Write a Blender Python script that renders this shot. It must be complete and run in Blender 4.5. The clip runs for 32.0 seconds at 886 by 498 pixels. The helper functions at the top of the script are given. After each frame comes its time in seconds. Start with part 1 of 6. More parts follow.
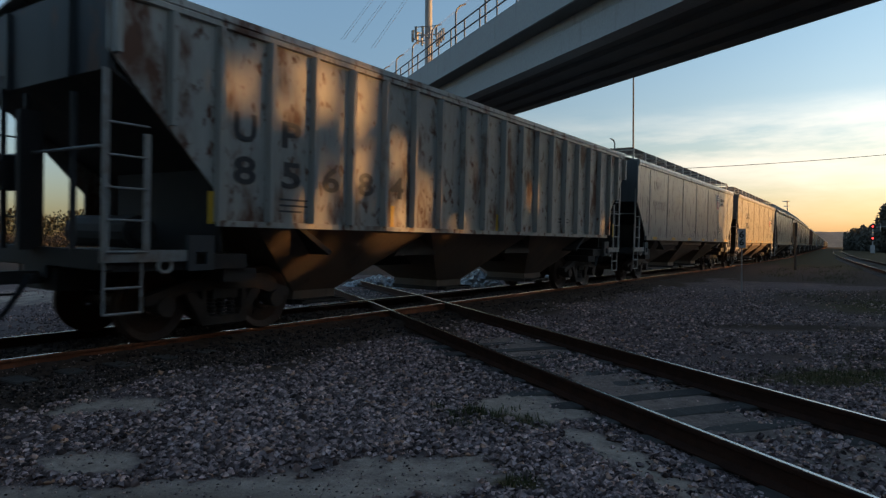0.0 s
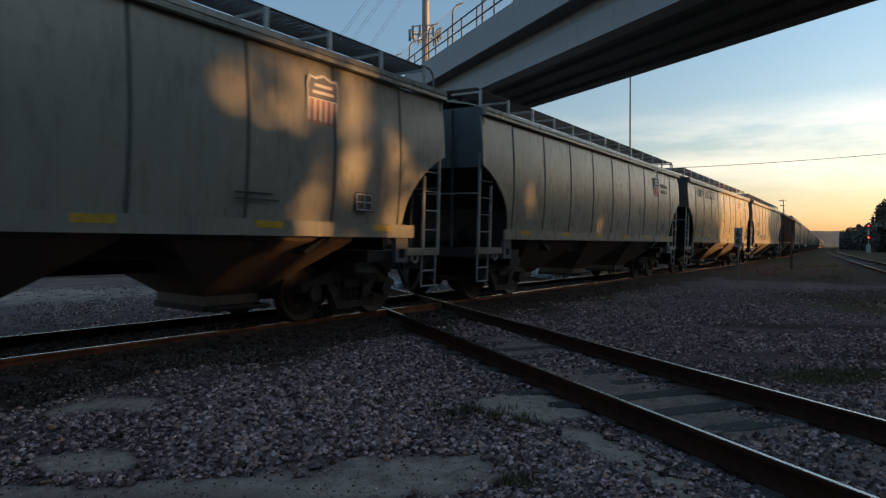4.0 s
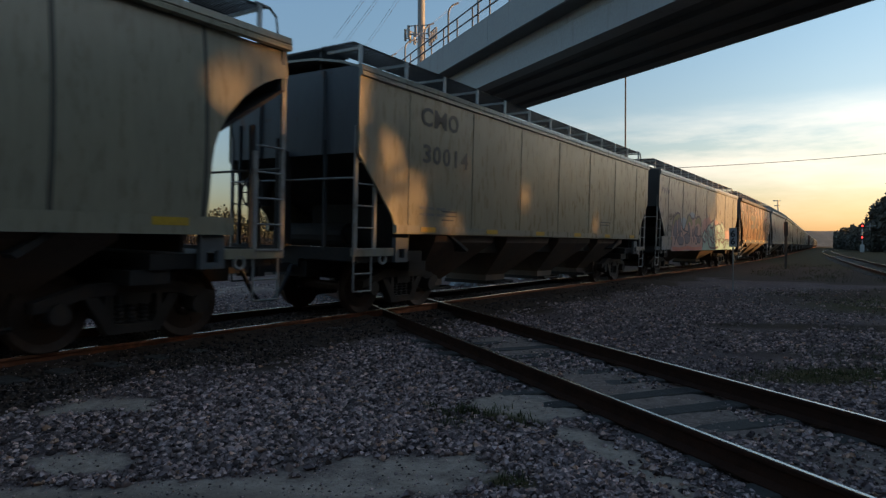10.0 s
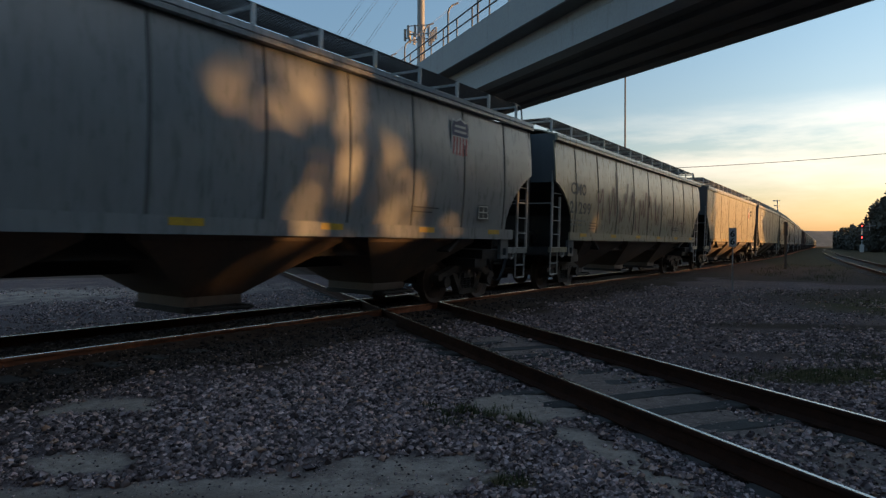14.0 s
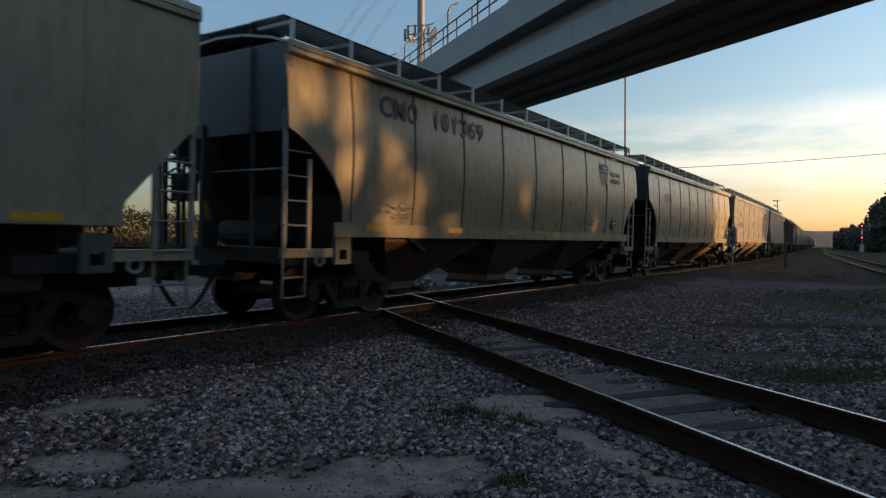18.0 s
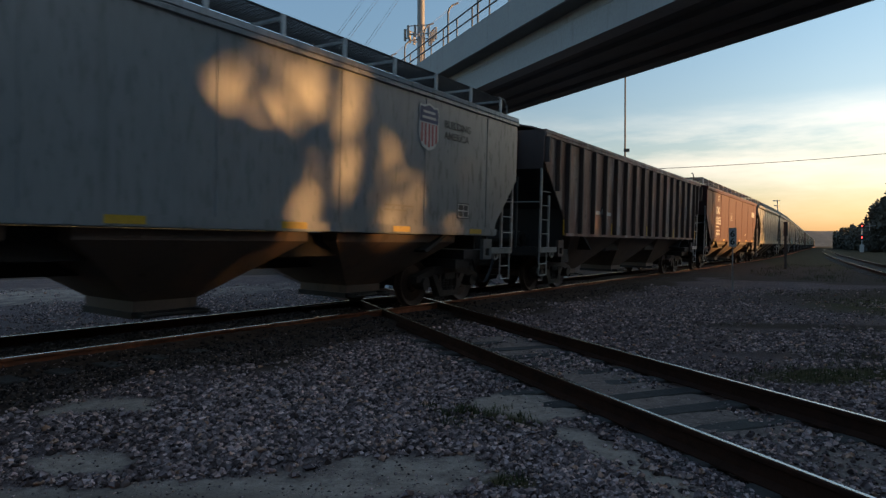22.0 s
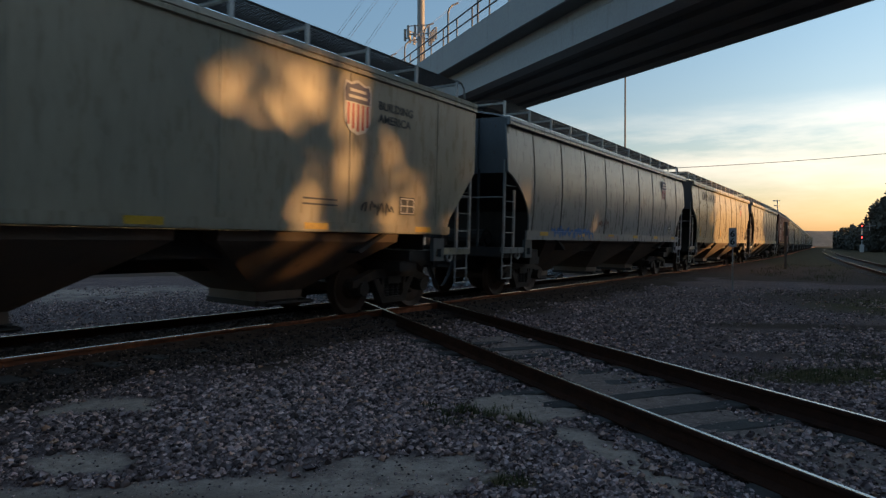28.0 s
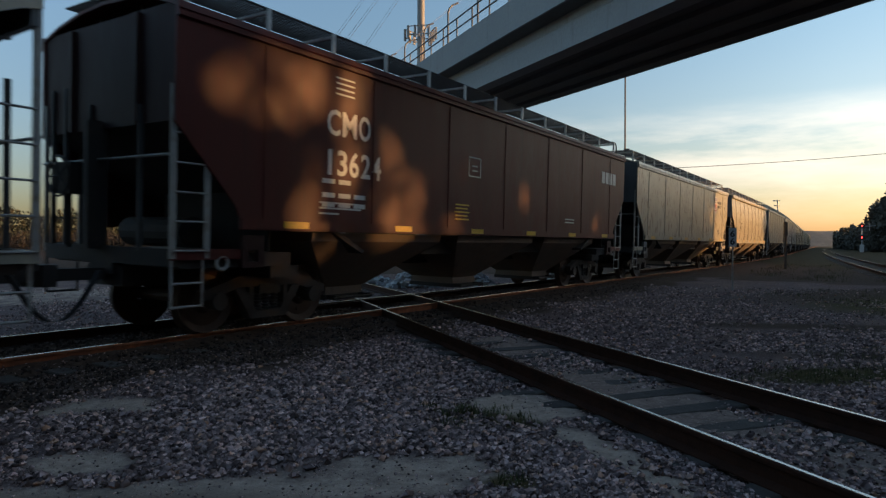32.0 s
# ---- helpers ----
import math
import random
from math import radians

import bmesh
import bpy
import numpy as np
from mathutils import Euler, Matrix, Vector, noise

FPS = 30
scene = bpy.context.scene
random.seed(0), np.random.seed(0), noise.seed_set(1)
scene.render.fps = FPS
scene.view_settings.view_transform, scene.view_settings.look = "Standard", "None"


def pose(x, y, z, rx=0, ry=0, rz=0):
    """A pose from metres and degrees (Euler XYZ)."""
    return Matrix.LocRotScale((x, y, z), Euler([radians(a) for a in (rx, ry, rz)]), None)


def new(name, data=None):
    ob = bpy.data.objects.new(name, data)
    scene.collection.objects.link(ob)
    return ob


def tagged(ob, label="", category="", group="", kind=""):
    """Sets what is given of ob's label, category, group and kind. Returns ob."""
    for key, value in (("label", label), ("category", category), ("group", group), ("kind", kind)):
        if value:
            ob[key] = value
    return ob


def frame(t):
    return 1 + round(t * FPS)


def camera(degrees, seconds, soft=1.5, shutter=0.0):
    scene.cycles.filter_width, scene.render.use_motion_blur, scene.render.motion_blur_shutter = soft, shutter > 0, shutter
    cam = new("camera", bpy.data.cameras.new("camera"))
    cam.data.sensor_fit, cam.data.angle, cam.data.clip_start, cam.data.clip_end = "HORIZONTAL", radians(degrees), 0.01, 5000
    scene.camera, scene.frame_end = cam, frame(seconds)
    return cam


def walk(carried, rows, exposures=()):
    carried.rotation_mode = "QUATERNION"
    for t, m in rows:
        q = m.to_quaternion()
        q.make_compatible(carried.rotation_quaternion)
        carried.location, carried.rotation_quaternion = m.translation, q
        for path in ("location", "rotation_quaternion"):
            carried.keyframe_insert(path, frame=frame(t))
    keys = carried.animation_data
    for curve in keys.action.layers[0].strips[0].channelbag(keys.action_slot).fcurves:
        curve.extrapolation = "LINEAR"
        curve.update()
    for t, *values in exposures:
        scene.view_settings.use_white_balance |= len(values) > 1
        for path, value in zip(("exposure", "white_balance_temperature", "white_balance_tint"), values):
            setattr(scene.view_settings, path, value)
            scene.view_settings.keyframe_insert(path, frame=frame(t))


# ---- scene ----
# ---------------------------------------------------------------- camera
EYE = (0.0, 0.0, 1.2245)


def aim(yaw, pitch=-0.37, roll=0.06):
    """The camera's pose: degrees of yaw to the left of +y, of pitch upward and of roll."""
    return pose(*EYE, 90 + pitch, 0, yaw) @ pose(0, 0, 0, 0, 0, roll)


cam = camera(68.57, 32.0, soft=1.3, shutter=0.1)
walk(cam, [(0, aim(0.67, -0.30)), (1, aim(0.60, -0.33)), (2, aim(0.547, -0.37)), (3.5, aim(0.441)), (5.5, aim(0.326)), (7, aim(0.203)), (8, aim(0.15)),
           (9, aim(0.07)), (10, aim(0.026)), (11, aim(0)), (32, aim(0))], exposures=[(0, 1.26, 6600, 15), (32, 1.26, 6600, 15)])

# ---------------------------------------------------------------- light
SUN_AZ, SUN_EL = radians(88), radians(5.0)      # to the right of +y, above the horizon
SUN_DIR = Vector((math.sin(SUN_AZ) * math.cos(SUN_EL), math.cos(SUN_AZ) * math.cos(SUN_EL), math.sin(SUN_EL)))
sun = new("sun", bpy.data.lights.new("sun", "SUN"))
sun.data.energy, sun.data.angle, sun.data.color = 2.9, radians(1.0), (1.0, 0.53, 0.18)
sun.matrix_world = Matrix.Translation((60, -10, 30)) @ SUN_DIR.to_track_quat("Z", "Y").to_matrix().to_4x4()

world = bpy.data.worlds.new("evening_sky")
scene.world = world
world.use_nodes = True
wn, wl = world.node_tree.nodes, world.node_tree.links
sky = wn.new("ShaderNodeTexSky")
sky.sky_type, sky.sun_disc = "NISHITA", False
sky.sun_elevation, sky.sun_rotation = SUN_EL, SUN_AZ
sky.air_density, sky.dust_density, sky.ozone_density = 1.0, 1.2, 1.5
geo_in = wn.new("ShaderNodeTexCoord")
sep = wn.new("ShaderNodeSeparateXYZ")
wl.new(geo_in.outputs["Generated"], sep.inputs[0])
squash = wn.new("ShaderNodeVectorMath")
squash.operation = "MULTIPLY"
squash.inputs[1].default_value = (3.0, 3.0, 17.0)
wl.new(geo_in.outputs["Generated"], squash.inputs[0])
cloud = wn.new("ShaderNodeTexNoise")
cloud.inputs["Scale"].default_value, cloud.inputs["Detail"].default_value, cloud.inputs["Roughness"].default_value = 1.1, 7, 0.6
wl.new(squash.outputs[0], cloud.inputs["Vector"])
ramp = wn.new("ShaderNodeValToRGB")
ramp.color_ramp.elements[0].position, ramp.color_ramp.elements[1].position = 0.40, 0.74
wl.new(cloud.outputs["Fac"], ramp.inputs[0])
belt = wn.new("ShaderNodeValToRGB")             # clouds lie in a low belt
belt.color_ramp.elements[0].position, belt.color_ramp.elements[0].color = 0.03, (0.10, 0.10, 0.10, 1)
belt.color_ramp.elements[1].position, belt.color_ramp.elements[1].color = 0.205, (0, 0, 0, 1)
mid = belt.color_ramp.elements.new(0.140)
mid.color = (0.75, 0.75, 0.75, 1)
wl.new(sep.outputs["Z"], belt.inputs[0])
amount = wn.new("ShaderNodeMath")
amount.operation = "MULTIPLY"
wl.new(ramp.outputs["Color"], amount.inputs[0])
wl.new(belt.outputs["Color"], amount.inputs[1])
cloudy = wn.new("ShaderNodeMixRGB")
cloudy.blend_type = "MIX"
cloudy.inputs[2].default_value = (5.9, 5.1, 3.8, 1)
wl.new(sky.outputs["Color"], cloudy.inputs[1])
tint = wn.new("ShaderNodeValToRGB")             # warm haze low down, clear blue above
tint.color_ramp.elements[0].position, tint.color_ramp.elements[0].color = 0.0, (0.93, 0.78, 0.86, 1)
tint.color_ramp.elements[1].position, tint.color_ramp.elements[1].color = 0.30, (0.90, 1.03, 1.10, 1)
step = tint.color_ramp.elements.new(0.12)
step.color = (0.98, 0.93, 0.98, 1)
wl.new(sep.outputs["Z"], tint.inputs[0])
cool = wn.new("ShaderNodeValToRGB")             # away from the sun the horizon stays pale and cool
cool.color_ramp.elements[0].position, cool.color_ramp.elements[0].color = 0.0, (0.40, 0.40, 0.53, 1)
cool.color_ramp.elements[1].position, cool.color_ramp.elements[1].color = 0.36, (0.74, 0.85, 0.94, 1)
wl.new(sep.outputs["Z"], cool.inputs[0])
turn = wn.new("ShaderNodeMapRange")
turn.inputs["From Min"].default_value, turn.inputs["From Max"].default_value = -0.25, 0.50
wl.new(sep.outputs["X"], turn.inputs["Value"])
sunward = wn.new("ShaderNodeMath")               # the clouds thin out away from the sun
sunward.operation = "MULTIPLY"
wl.new(amount.outputs[0], sunward.inputs[0])
wl.new(turn.outputs[0], sunward.inputs[1])
wl.new(sunward.outputs[0], cloudy.inputs[0])
both = wn.new("ShaderNodeMixRGB")
wl.new(turn.outputs[0], both.inputs[0])
wl.new(cool.outputs["Color"], both.inputs[1])
wl.new(tint.outputs["Color"], both.inputs[2])
tinted = wn.new("ShaderNodeMixRGB")
tinted.blend_type = "MULTIPLY"
tinted.inputs[0].default_value = 1.0
wl.new(cloudy.outputs["Color"], tinted.inputs[1])
wl.new(both.outputs["Color"], tinted.inputs[2])
back = wn["Background"]
back.inputs["Strength"].default_value = 0.15
wl.new(tinted.outputs["Color"], back.inputs["Color"])

# ---------------------------------------------------------------- materials


def make(name, base, rough=0.6, metal=0.0, spots=(), grain=(40.0, 0.12), stretch=(1, 1, 1), bump=0.0, bump_scale=60.0, vary=0.0, spec=0.5, bump_stretch=(1, 1, 1), bump_depth=0.02):
    """A surface: base colour, patches (scale, low, high, colour, stretch), fine grain and bump, all in object space."""
    m = bpy.data.materials.new(name)
    m.use_nodes = True
    n, l = m.node_tree.nodes, m.node_tree.links
    b = n["Principled BSDF"]
    b.inputs["Roughness"].default_value, b.inputs["Metallic"].default_value = rough, metal
    b.inputs["Specular IOR Level"].default_value = spec
    co = n.new("ShaderNodeTexCoord")
    info = n.new("ShaderNodeObjectInfo")
    shift = n.new("ShaderNodeVectorMath")
    shift.operation = "MULTIPLY_ADD"
    shift.inputs[1].default_value = (1, 1, 1)
    jump = n.new("ShaderNodeVectorMath")
    jump.operation = "SCALE"
    jump.inputs[0].default_value = (31, 17, 7)
    l.new(info.outputs["Random"], jump.inputs["Scale"])
    l.new(co.outputs["Object"], shift.inputs[0])
    l.new(jump.outputs[0], shift.inputs[2])

    def noise_at(scale, st, detail=5):
        v = n.new("ShaderNodeVectorMath")
        v.operation = "MULTIPLY"
        v.inputs[1].default_value = st
        l.new(shift.outputs[0], v.inputs[0])
        t = n.new("ShaderNodeTexNoise")
        t.inputs["Scale"].default_value, t.inputs["Detail"].default_value, t.inputs["Roughness"].default_value = scale, detail, 0.62
        l.new(v.outputs[0], t.inputs["Vector"])
        return t.outputs["Fac"]

    def mix(a, c, fac, kind="MIX"):
        x = n.new("ShaderNodeMixRGB")
        x.blend_type = kind
        for s, val in ((1, a), (2, c)):
            if isinstance(val, tuple):
                x.inputs[s].default_value = (*val[:3], 1)
            else:
                l.new(val, x.inputs[s])
        if isinstance(fac, float):
            x.inputs[0].default_value = fac
        else:
            l.new(fac, x.inputs[0])
        return x.outputs[0]

    def window(fac, low, high):
        r = n.new("ShaderNodeMapRange")
        r.inputs["From Min"].default_value, r.inputs["From Max"].default_value = low, high
        l.new(fac, r.inputs["Value"])
        return r.outputs[0]

    colour = base
    first = noise_at(grain[0], stretch)
    dark = tuple(c * (1 - grain[1] * 2) for c in base)
    colour = mix(dark, tuple(min(1, c * (1 + grain[1])) for c in base), window(first, 0.3, 0.7))
    for scale, low, high, c, st in spots:
        colour = mix(colour, c, window(noise_at(scale, st), low, high))
    if vary:
        hv = n.new("ShaderNodeHueSaturation")
        r = n.new("ShaderNodeMapRange")
        r.inputs["To Min"].default_value, r.inputs["To Max"].default_value = 1 - vary, 1 + vary
        l.new(info.outputs["Random"], r.inputs["Value"])
        l.new(r.outputs[0], hv.inputs["Value"])
        l.new(colour, hv.inputs["Color"])
        colour = hv.outputs[0]
    l.new(colour, b.inputs["Base Color"])
    rr = n.new("ShaderNodeMapRange")
    rr.inputs["To Min"].default_value, rr.inputs["To Max"].default_value = max(0.05, rough - 0.12), min(1, rough + 0.15)
    l.new(first, rr.inputs["Value"])
    l.new(rr.outputs[0], b.inputs["Roughness"])
    if bump:
        bp = n.new("ShaderNodeBump")
        bp.inputs["Strength"].default_value, bp.inputs["Distance"].default_value = bump, bump_depth
        l.new(noise_at(bump_scale, bump_stretch, 5 if bump_depth < 0.03 else 1.5), bp.inputs["Height"])
        l.new(bp.outputs[0], b.inputs["Normal"])
    return m


def paint(name, base, rust=0.35, rough=0.28, spec=0.36):
    """Weathered car paint on rippled sheet steel: rain streaks running down, road dust and rust blooms."""
    share = min(1.0, sum(base) / 0.6)
    grime = tuple(c * 0.45 + 0.02 * share for c in base)
    dust = tuple(c * 0.7 + 0.03 * share for c in base)
    lo = 0.78 - 0.3 * rust
    return make(name, base, rough, spots=[(1.0, 0.5, 0.78, dust, (0.8, 0.8, 0.35)), (2.2, 0.58, 0.85, grime, (1.6, 1, 0.10)),
                                         (1.3, lo, lo + 0.12, (0.13, 0.055, 0.03), (1.3, 1, 0.5)), (7.0, lo + 0.03, lo + 0.13, (0.11, 0.045, 0.025), (1, 1, 0.6))],
                grain=(9.0, 0.06), stretch=(1, 1, 0.25), bump=0.35, bump_scale=0.9, bump_stretch=(1, 1, 0.25), bump_depth=0.06, spec=spec)


STEEL_DARK = make("dark_underframe_steel", (0.022, 0.018, 0.016), 0.75, 0.0, [(3, 0.5, 0.75, (0.04, 0.024, 0.017), (1, 1, 1))], bump=0.3)
HOPPER_GRIME = make("dusty_hopper_steel", (0.125, 0.094, 0.074), 0.7, 0.0, [(1.2, 0.45, 0.75, (0.17, 0.105, 0.072), (1, 1, .5)), (4, .58, .8, (0.05, .038, .03), (1, 1, .3))], bump=0.2)
GRATING = make("weathered_steel_grating", (0.055, 0.055, 0.055), 0.7, 0.3)
WHEEL_STEEL = make("rusty_wheel_steel", (0.06, 0.032, 0.02), 0.65, 0.2, [(5, 0.5, 0.8, (0.05, 0.03, 0.02), (1, 1, 1))])
RAIL_HEAD = make("polished_rail_head", (0.62, 0.62, 0.63), 0.16, 1.0, grain=(60, .05), stretch=(1, 1, 1))
BRANCH_HEAD = make("dull_rail_head", (0.5, 0.49, 0.48), 0.24, 1.0, [(1.2, 0.5, 0.7, (0.16, 0.11, 0.08), (1, 1, 1))], grain=(60, .05))
RAIL_RUST = make("rusted_rail_side", (0.052, 0.022, 0.013), 0.9, 0.0, [(6, 0.45, 0.75, (0.022, 0.011, 0.008), (1, 1, 1))], bump=0.3, spec=0.15)
RAIL_ORANGE = make("fresh_rust_rail_side", (0.33, 0.115, 0.055), 0.9, 0.0, [(0.35, 0.50, 0.7, (0.06, 0.026, 0.016), (1, 1, 1)), (5, 0.45, 0.75, (0.08, 0.032, 0.02), (1, 1, 1))], bump=0.3, spec=0.15)
TIE_WOOD = make("weathered_tie_wood", (0.07, 0.058, 0.048), 0.9, 0.0, [(2, 0.5, 0.8, (0.12, 0.105, 0.09), (1, 8, 1))], stretch=(1, 10, 1), bump=0.5, vary=0.25)
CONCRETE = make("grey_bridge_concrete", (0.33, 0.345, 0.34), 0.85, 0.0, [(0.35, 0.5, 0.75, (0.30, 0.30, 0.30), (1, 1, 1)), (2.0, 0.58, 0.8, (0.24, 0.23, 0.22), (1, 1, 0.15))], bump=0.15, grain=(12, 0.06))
# Darker copy for the undersides: shade below the deck is in its colour.
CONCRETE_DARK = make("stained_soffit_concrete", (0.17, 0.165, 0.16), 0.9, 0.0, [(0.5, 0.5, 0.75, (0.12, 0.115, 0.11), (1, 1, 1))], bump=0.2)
GALV = make("galvanised_steel", (0.42, 0.43, 0.43), 0.45, 0.7, [(3, 0.5, 0.8, (0.3, 0.3, 0.3), (1, 1, 1))])
BLACK = make("black_paint", (0.022, 0.022, 0.024), 0.55)
WHITE = make("weathered_white_board", (0.42, 0.42, 0.41), 0.5, spots=[(2, .5, .8, (.6, .58, .55), (1, 1, 1))])
YELLOW = make("yellow_reflector_sheeting", (0.62, 0.36, 0.03), 0.45, spots=[(6, .5, .8, (.4, .24, .05), (1, 1, 1))])
RED = make("red_shield_paint", (0.42, 0.07, 0.07), 0.5)
BLUE = make("blue_shield_paint", (0.022, 0.032, 0.10), 0.5)


def stone_material(name, colours, rough=0.9):
    """Loose stones: each island takes its own tone."""
    m = bpy.data.materials.new(name)
    m.use_nodes = True
    n, l = m.node_tree.nodes, m.node_tree.links
    b = n["Principled BSDF"]
    b.inputs["Roughness"].default_value, b.inputs["Specular IOR Level"].default_value = rough, 0.15
    g = n.new("ShaderNodeNewGeometry")
    r = n.new("ShaderNodeValToRGB")
    r.color_ramp.interpolation = "LINEAR"
    for i, (pos, c) in enumerate(colours):
        e = r.color_ramp.elements[i] if i < 2 else r.color_ramp.elements.new(pos)
        e.position, e.color = pos, (*c, 1)
    l.new(g.outputs["Random Per Island"], r.inputs[0])
    t = n.new("ShaderNodeTexNoise")
    t.inputs["Scale"].default_value, t.inputs["Detail"].default_value = 45, 4
    co = n.new("ShaderNodeTexCoord")
    l.new(co.outputs["Object"], t.inputs["Vector"])
    x = n.new("ShaderNodeMixRGB")
    x.blend_type = "MULTIPLY"
    x.inputs[0].default_value = 0.55
    l.new(r.outputs[0], x.inputs[1])
    l.new(t.outputs["Fac"], x.inputs[2])
    bright = n.new("ShaderNodeHueSaturation")
    bright.inputs["Value"].default_value = 1.5
    l.new(x.outputs[0], bright.inputs["Color"])
    l.new(bright.outputs[0], b.inputs["Base Color"])
    return m


OILY = stone_material("oily_dark_ballast", [(0.0, (0.03, 0.022, 0.019)), (1.0, (0.17, 0.125, 0.11)), (0.6, (0.075, 0.055, 0.048))])
STONES = stone_material("loose_ballast_stones", [(0.0, (0.075, 0.055, 0.053)), (1.0, (0.95, 0.66, 0.58)), (0.35, (0.245, 0.175, 0.165)), (0.7, (0.50, 0.36, 0.335)), (0.9, (0.80, 0.56, 0.50)), (0.95, (0.546, 0.298, 0.185))])


def ground_material():
    """Gravelly dirt: fine stony mottling, with pale dust, brown earth and dry grass where the soil layer says so."""
    m = make("dusty_gravel_ground", (0.158, 0.108, 0.097), 0.95, 0.0,
             [(22.0, 0.42, 0.62, (0.129, 0.091, 0.084), (1, 1, 1)), (34.0, 0.55, 0.68, (0.410, 0.293, 0.264), (1, 1, 1)), (0.8, 0.52, 0.66, (0.218, 0.146, 0.121), (1, 1, 1))],
             grain=(70.0, 0.25), bump=0.9, bump_scale=26, spec=0.03)
    n, l = m.node_tree.nodes, m.node_tree.links
    b = n["Principled BSDF"]
    came = b.inputs["Base Color"].links[0].from_socket
    soil = n.new("ShaderNodeAttribute")
    soil.attribute_name = "soil"
    part_of = n.new("ShaderNodeSeparateColor")
    l.new(soil.outputs["Color"], part_of.inputs[0])
    fine = n.new("ShaderNodeTexNoise")
    fine.inputs["Scale"].default_value, fine.inputs["Detail"].default_value, fine.inputs["Roughness"].default_value = 9.0, 10, 0.8
    co = n.new("ShaderNodeTexCoord")
    l.new(co.outputs["Object"], fine.inputs["Vector"])
    harder = n.new("ShaderNodeMapRange")
    harder.inputs["From Min"].default_value, harder.inputs["From Max"].default_value = 0.36, 0.64
    l.new(fine.outputs["Fac"], harder.inputs["Value"])
    for k, (dark, pale) in enumerate((((0.290, 0.216, 0.168), (0.530, 0.402, 0.312)), ((0.046, 0.030, 0.022), (0.115, 0.076, 0.056)), ((0.036, 0.032, 0.014), (0.118, 0.085, 0.038)))):
        tone = n.new("ShaderNodeMixRGB")
        tone.inputs[1].default_value, tone.inputs[2].default_value = (*dark, 1), (*pale, 1)
        l.new(harder.outputs[0], tone.inputs[0])
        edge = n.new("ShaderNodeMath")           # ragged edges
        edge.operation = "MULTIPLY_ADD"
        edge.inputs[1].default_value = 1.6
        l.new(part_of.outputs[k], edge.inputs[0])
        rag = n.new("ShaderNodeMath")
        rag.operation = "SUBTRACT"
        rag.inputs[1].default_value = 0.75
        rag.use_clamp = False
        l.new(fine.outputs["Fac"], rag.inputs[0])
        l.new(rag.outputs[0], edge.inputs[2])
        edge.use_clamp = True
        mixed = n.new("ShaderNodeMixRGB")
        l.new(edge.outputs[0], mixed.inputs[0])
        l.new(came, mixed.inputs[1])
        l.new(tone.outputs[0], mixed.inputs[2])
        came = mixed.outputs[0]
    l.new(came, b.inputs["Base Color"])
    return m


GROUND = ground_material()


def blob(x, y, cx, cy, rx, ry, turn=0.0):
    c, s_ = math.cos(turn), math.sin(turn)
    dx, dy = x - cx, y - cy
    return max(0.0, 1.2 - ((dx * c + dy * s_) / rx) ** 2 - ((dy * c - dx * s_) / ry) ** 2)


TH, P0, CANT = 0.5874, 8.5536, 0.0270
BR_P, BR_TH, BR_K = -4.1197, -0.3764, -0.001544
ACROSS, DEEP, ALONG, AHEAD = 0.9589, 1.0874, 1.0426, 0.842     # stretch fitted to the view: across and up, in depth, along the train


def soil(x, y):
    """Shares of pale dust, brown earth and dry grass on the ground."""
    dust = 1.5 * blob(x, y, 0.72, 5.9, 0.55, 0.55, -0.25) + 0.62 * blob(x, y, -0.30, 4.2, 1.0, 0.42, 0.1) + 0.9 * blob(x, y, -3.5, 5.75, 1.1, 0.36, 0.05) + 0.9 * blob(x, y, -2.4, 4.35, 0.42, 0.26)
    dust += 0.9 * blob(x, y, 1.22, 4.45, 1.05, 0.20, -1.20) + 0.85 * blob(x, y, -1.75, 3.75, 1.8, 0.30, 0.06) + 0.5 * blob(x, y, -12.5, 17.4, 10, 3.8, 0.55)
    earth = 0.4 * blob(x, y, -1.9, 3.7, 1.5, 0.28, 0.06) + 0.9 * blob(x, y, 6.6, 11.3, 3.0, 0.55, -0.1) + 0.55 * blob(x, y, 5.6, 8.6, 2.0, 0.5) + blob(x, y, 15.3, 18.5, 9, 3.2, 0.3) + (0.85 if x > 13.4 + 2 * math.sin(y * 0.65) and y < 43 else 0) + (0.95 if math.hypot(x, y) > 31 else 0)
    v = -x * math.cos(TH) + y * math.sin(TH) - P0
    earth += 0.95 * max(0.0, min(1.0, ((2.3 if v > 0 else 2.75 + 0.35 * math.sin(2.1 * x + 0.7 * y)) - abs(v)) / 0.5))
    dust *= 1 - max(0.0, min(1.0, (2.5 - abs(v)) / 0.8))
    if dust > 0.05:
        dust += 0.55 * noise.noise((x * 3.1, y * 3.1, 1)) + 0.35 * noise.noise((x * 8.0, y * 8.0, 6))
    dust = max(0.0, dust)
    grass = blob(x, y, 0.30, 5.45, 0.62, 0.30, -0.5) + blob(x, y, 0.43, 4.05, 0.2, 0.16) + 0.9 * blob(x, y, 4.5, 7.3, 1.3, 0.5, 0.1) + blob(x, y, 11.5, 15.2, 4, 2.2, 0.4) + (0.6 if x > 23 and y > 21 else 0)
    u = x * math.sin(BR_TH) + y * math.cos(BR_TH)
    w = -x * math.cos(BR_TH) + y * math.sin(BR_TH) - BR_P - 0.5 * BR_K * u * u
    if abs(w) < 0.7 and u < 9:
        dust += 0.42
    return min(1, dust), min(1, earth), min(1, grass)

# ---------------------------------------------------------------- geometry helpers


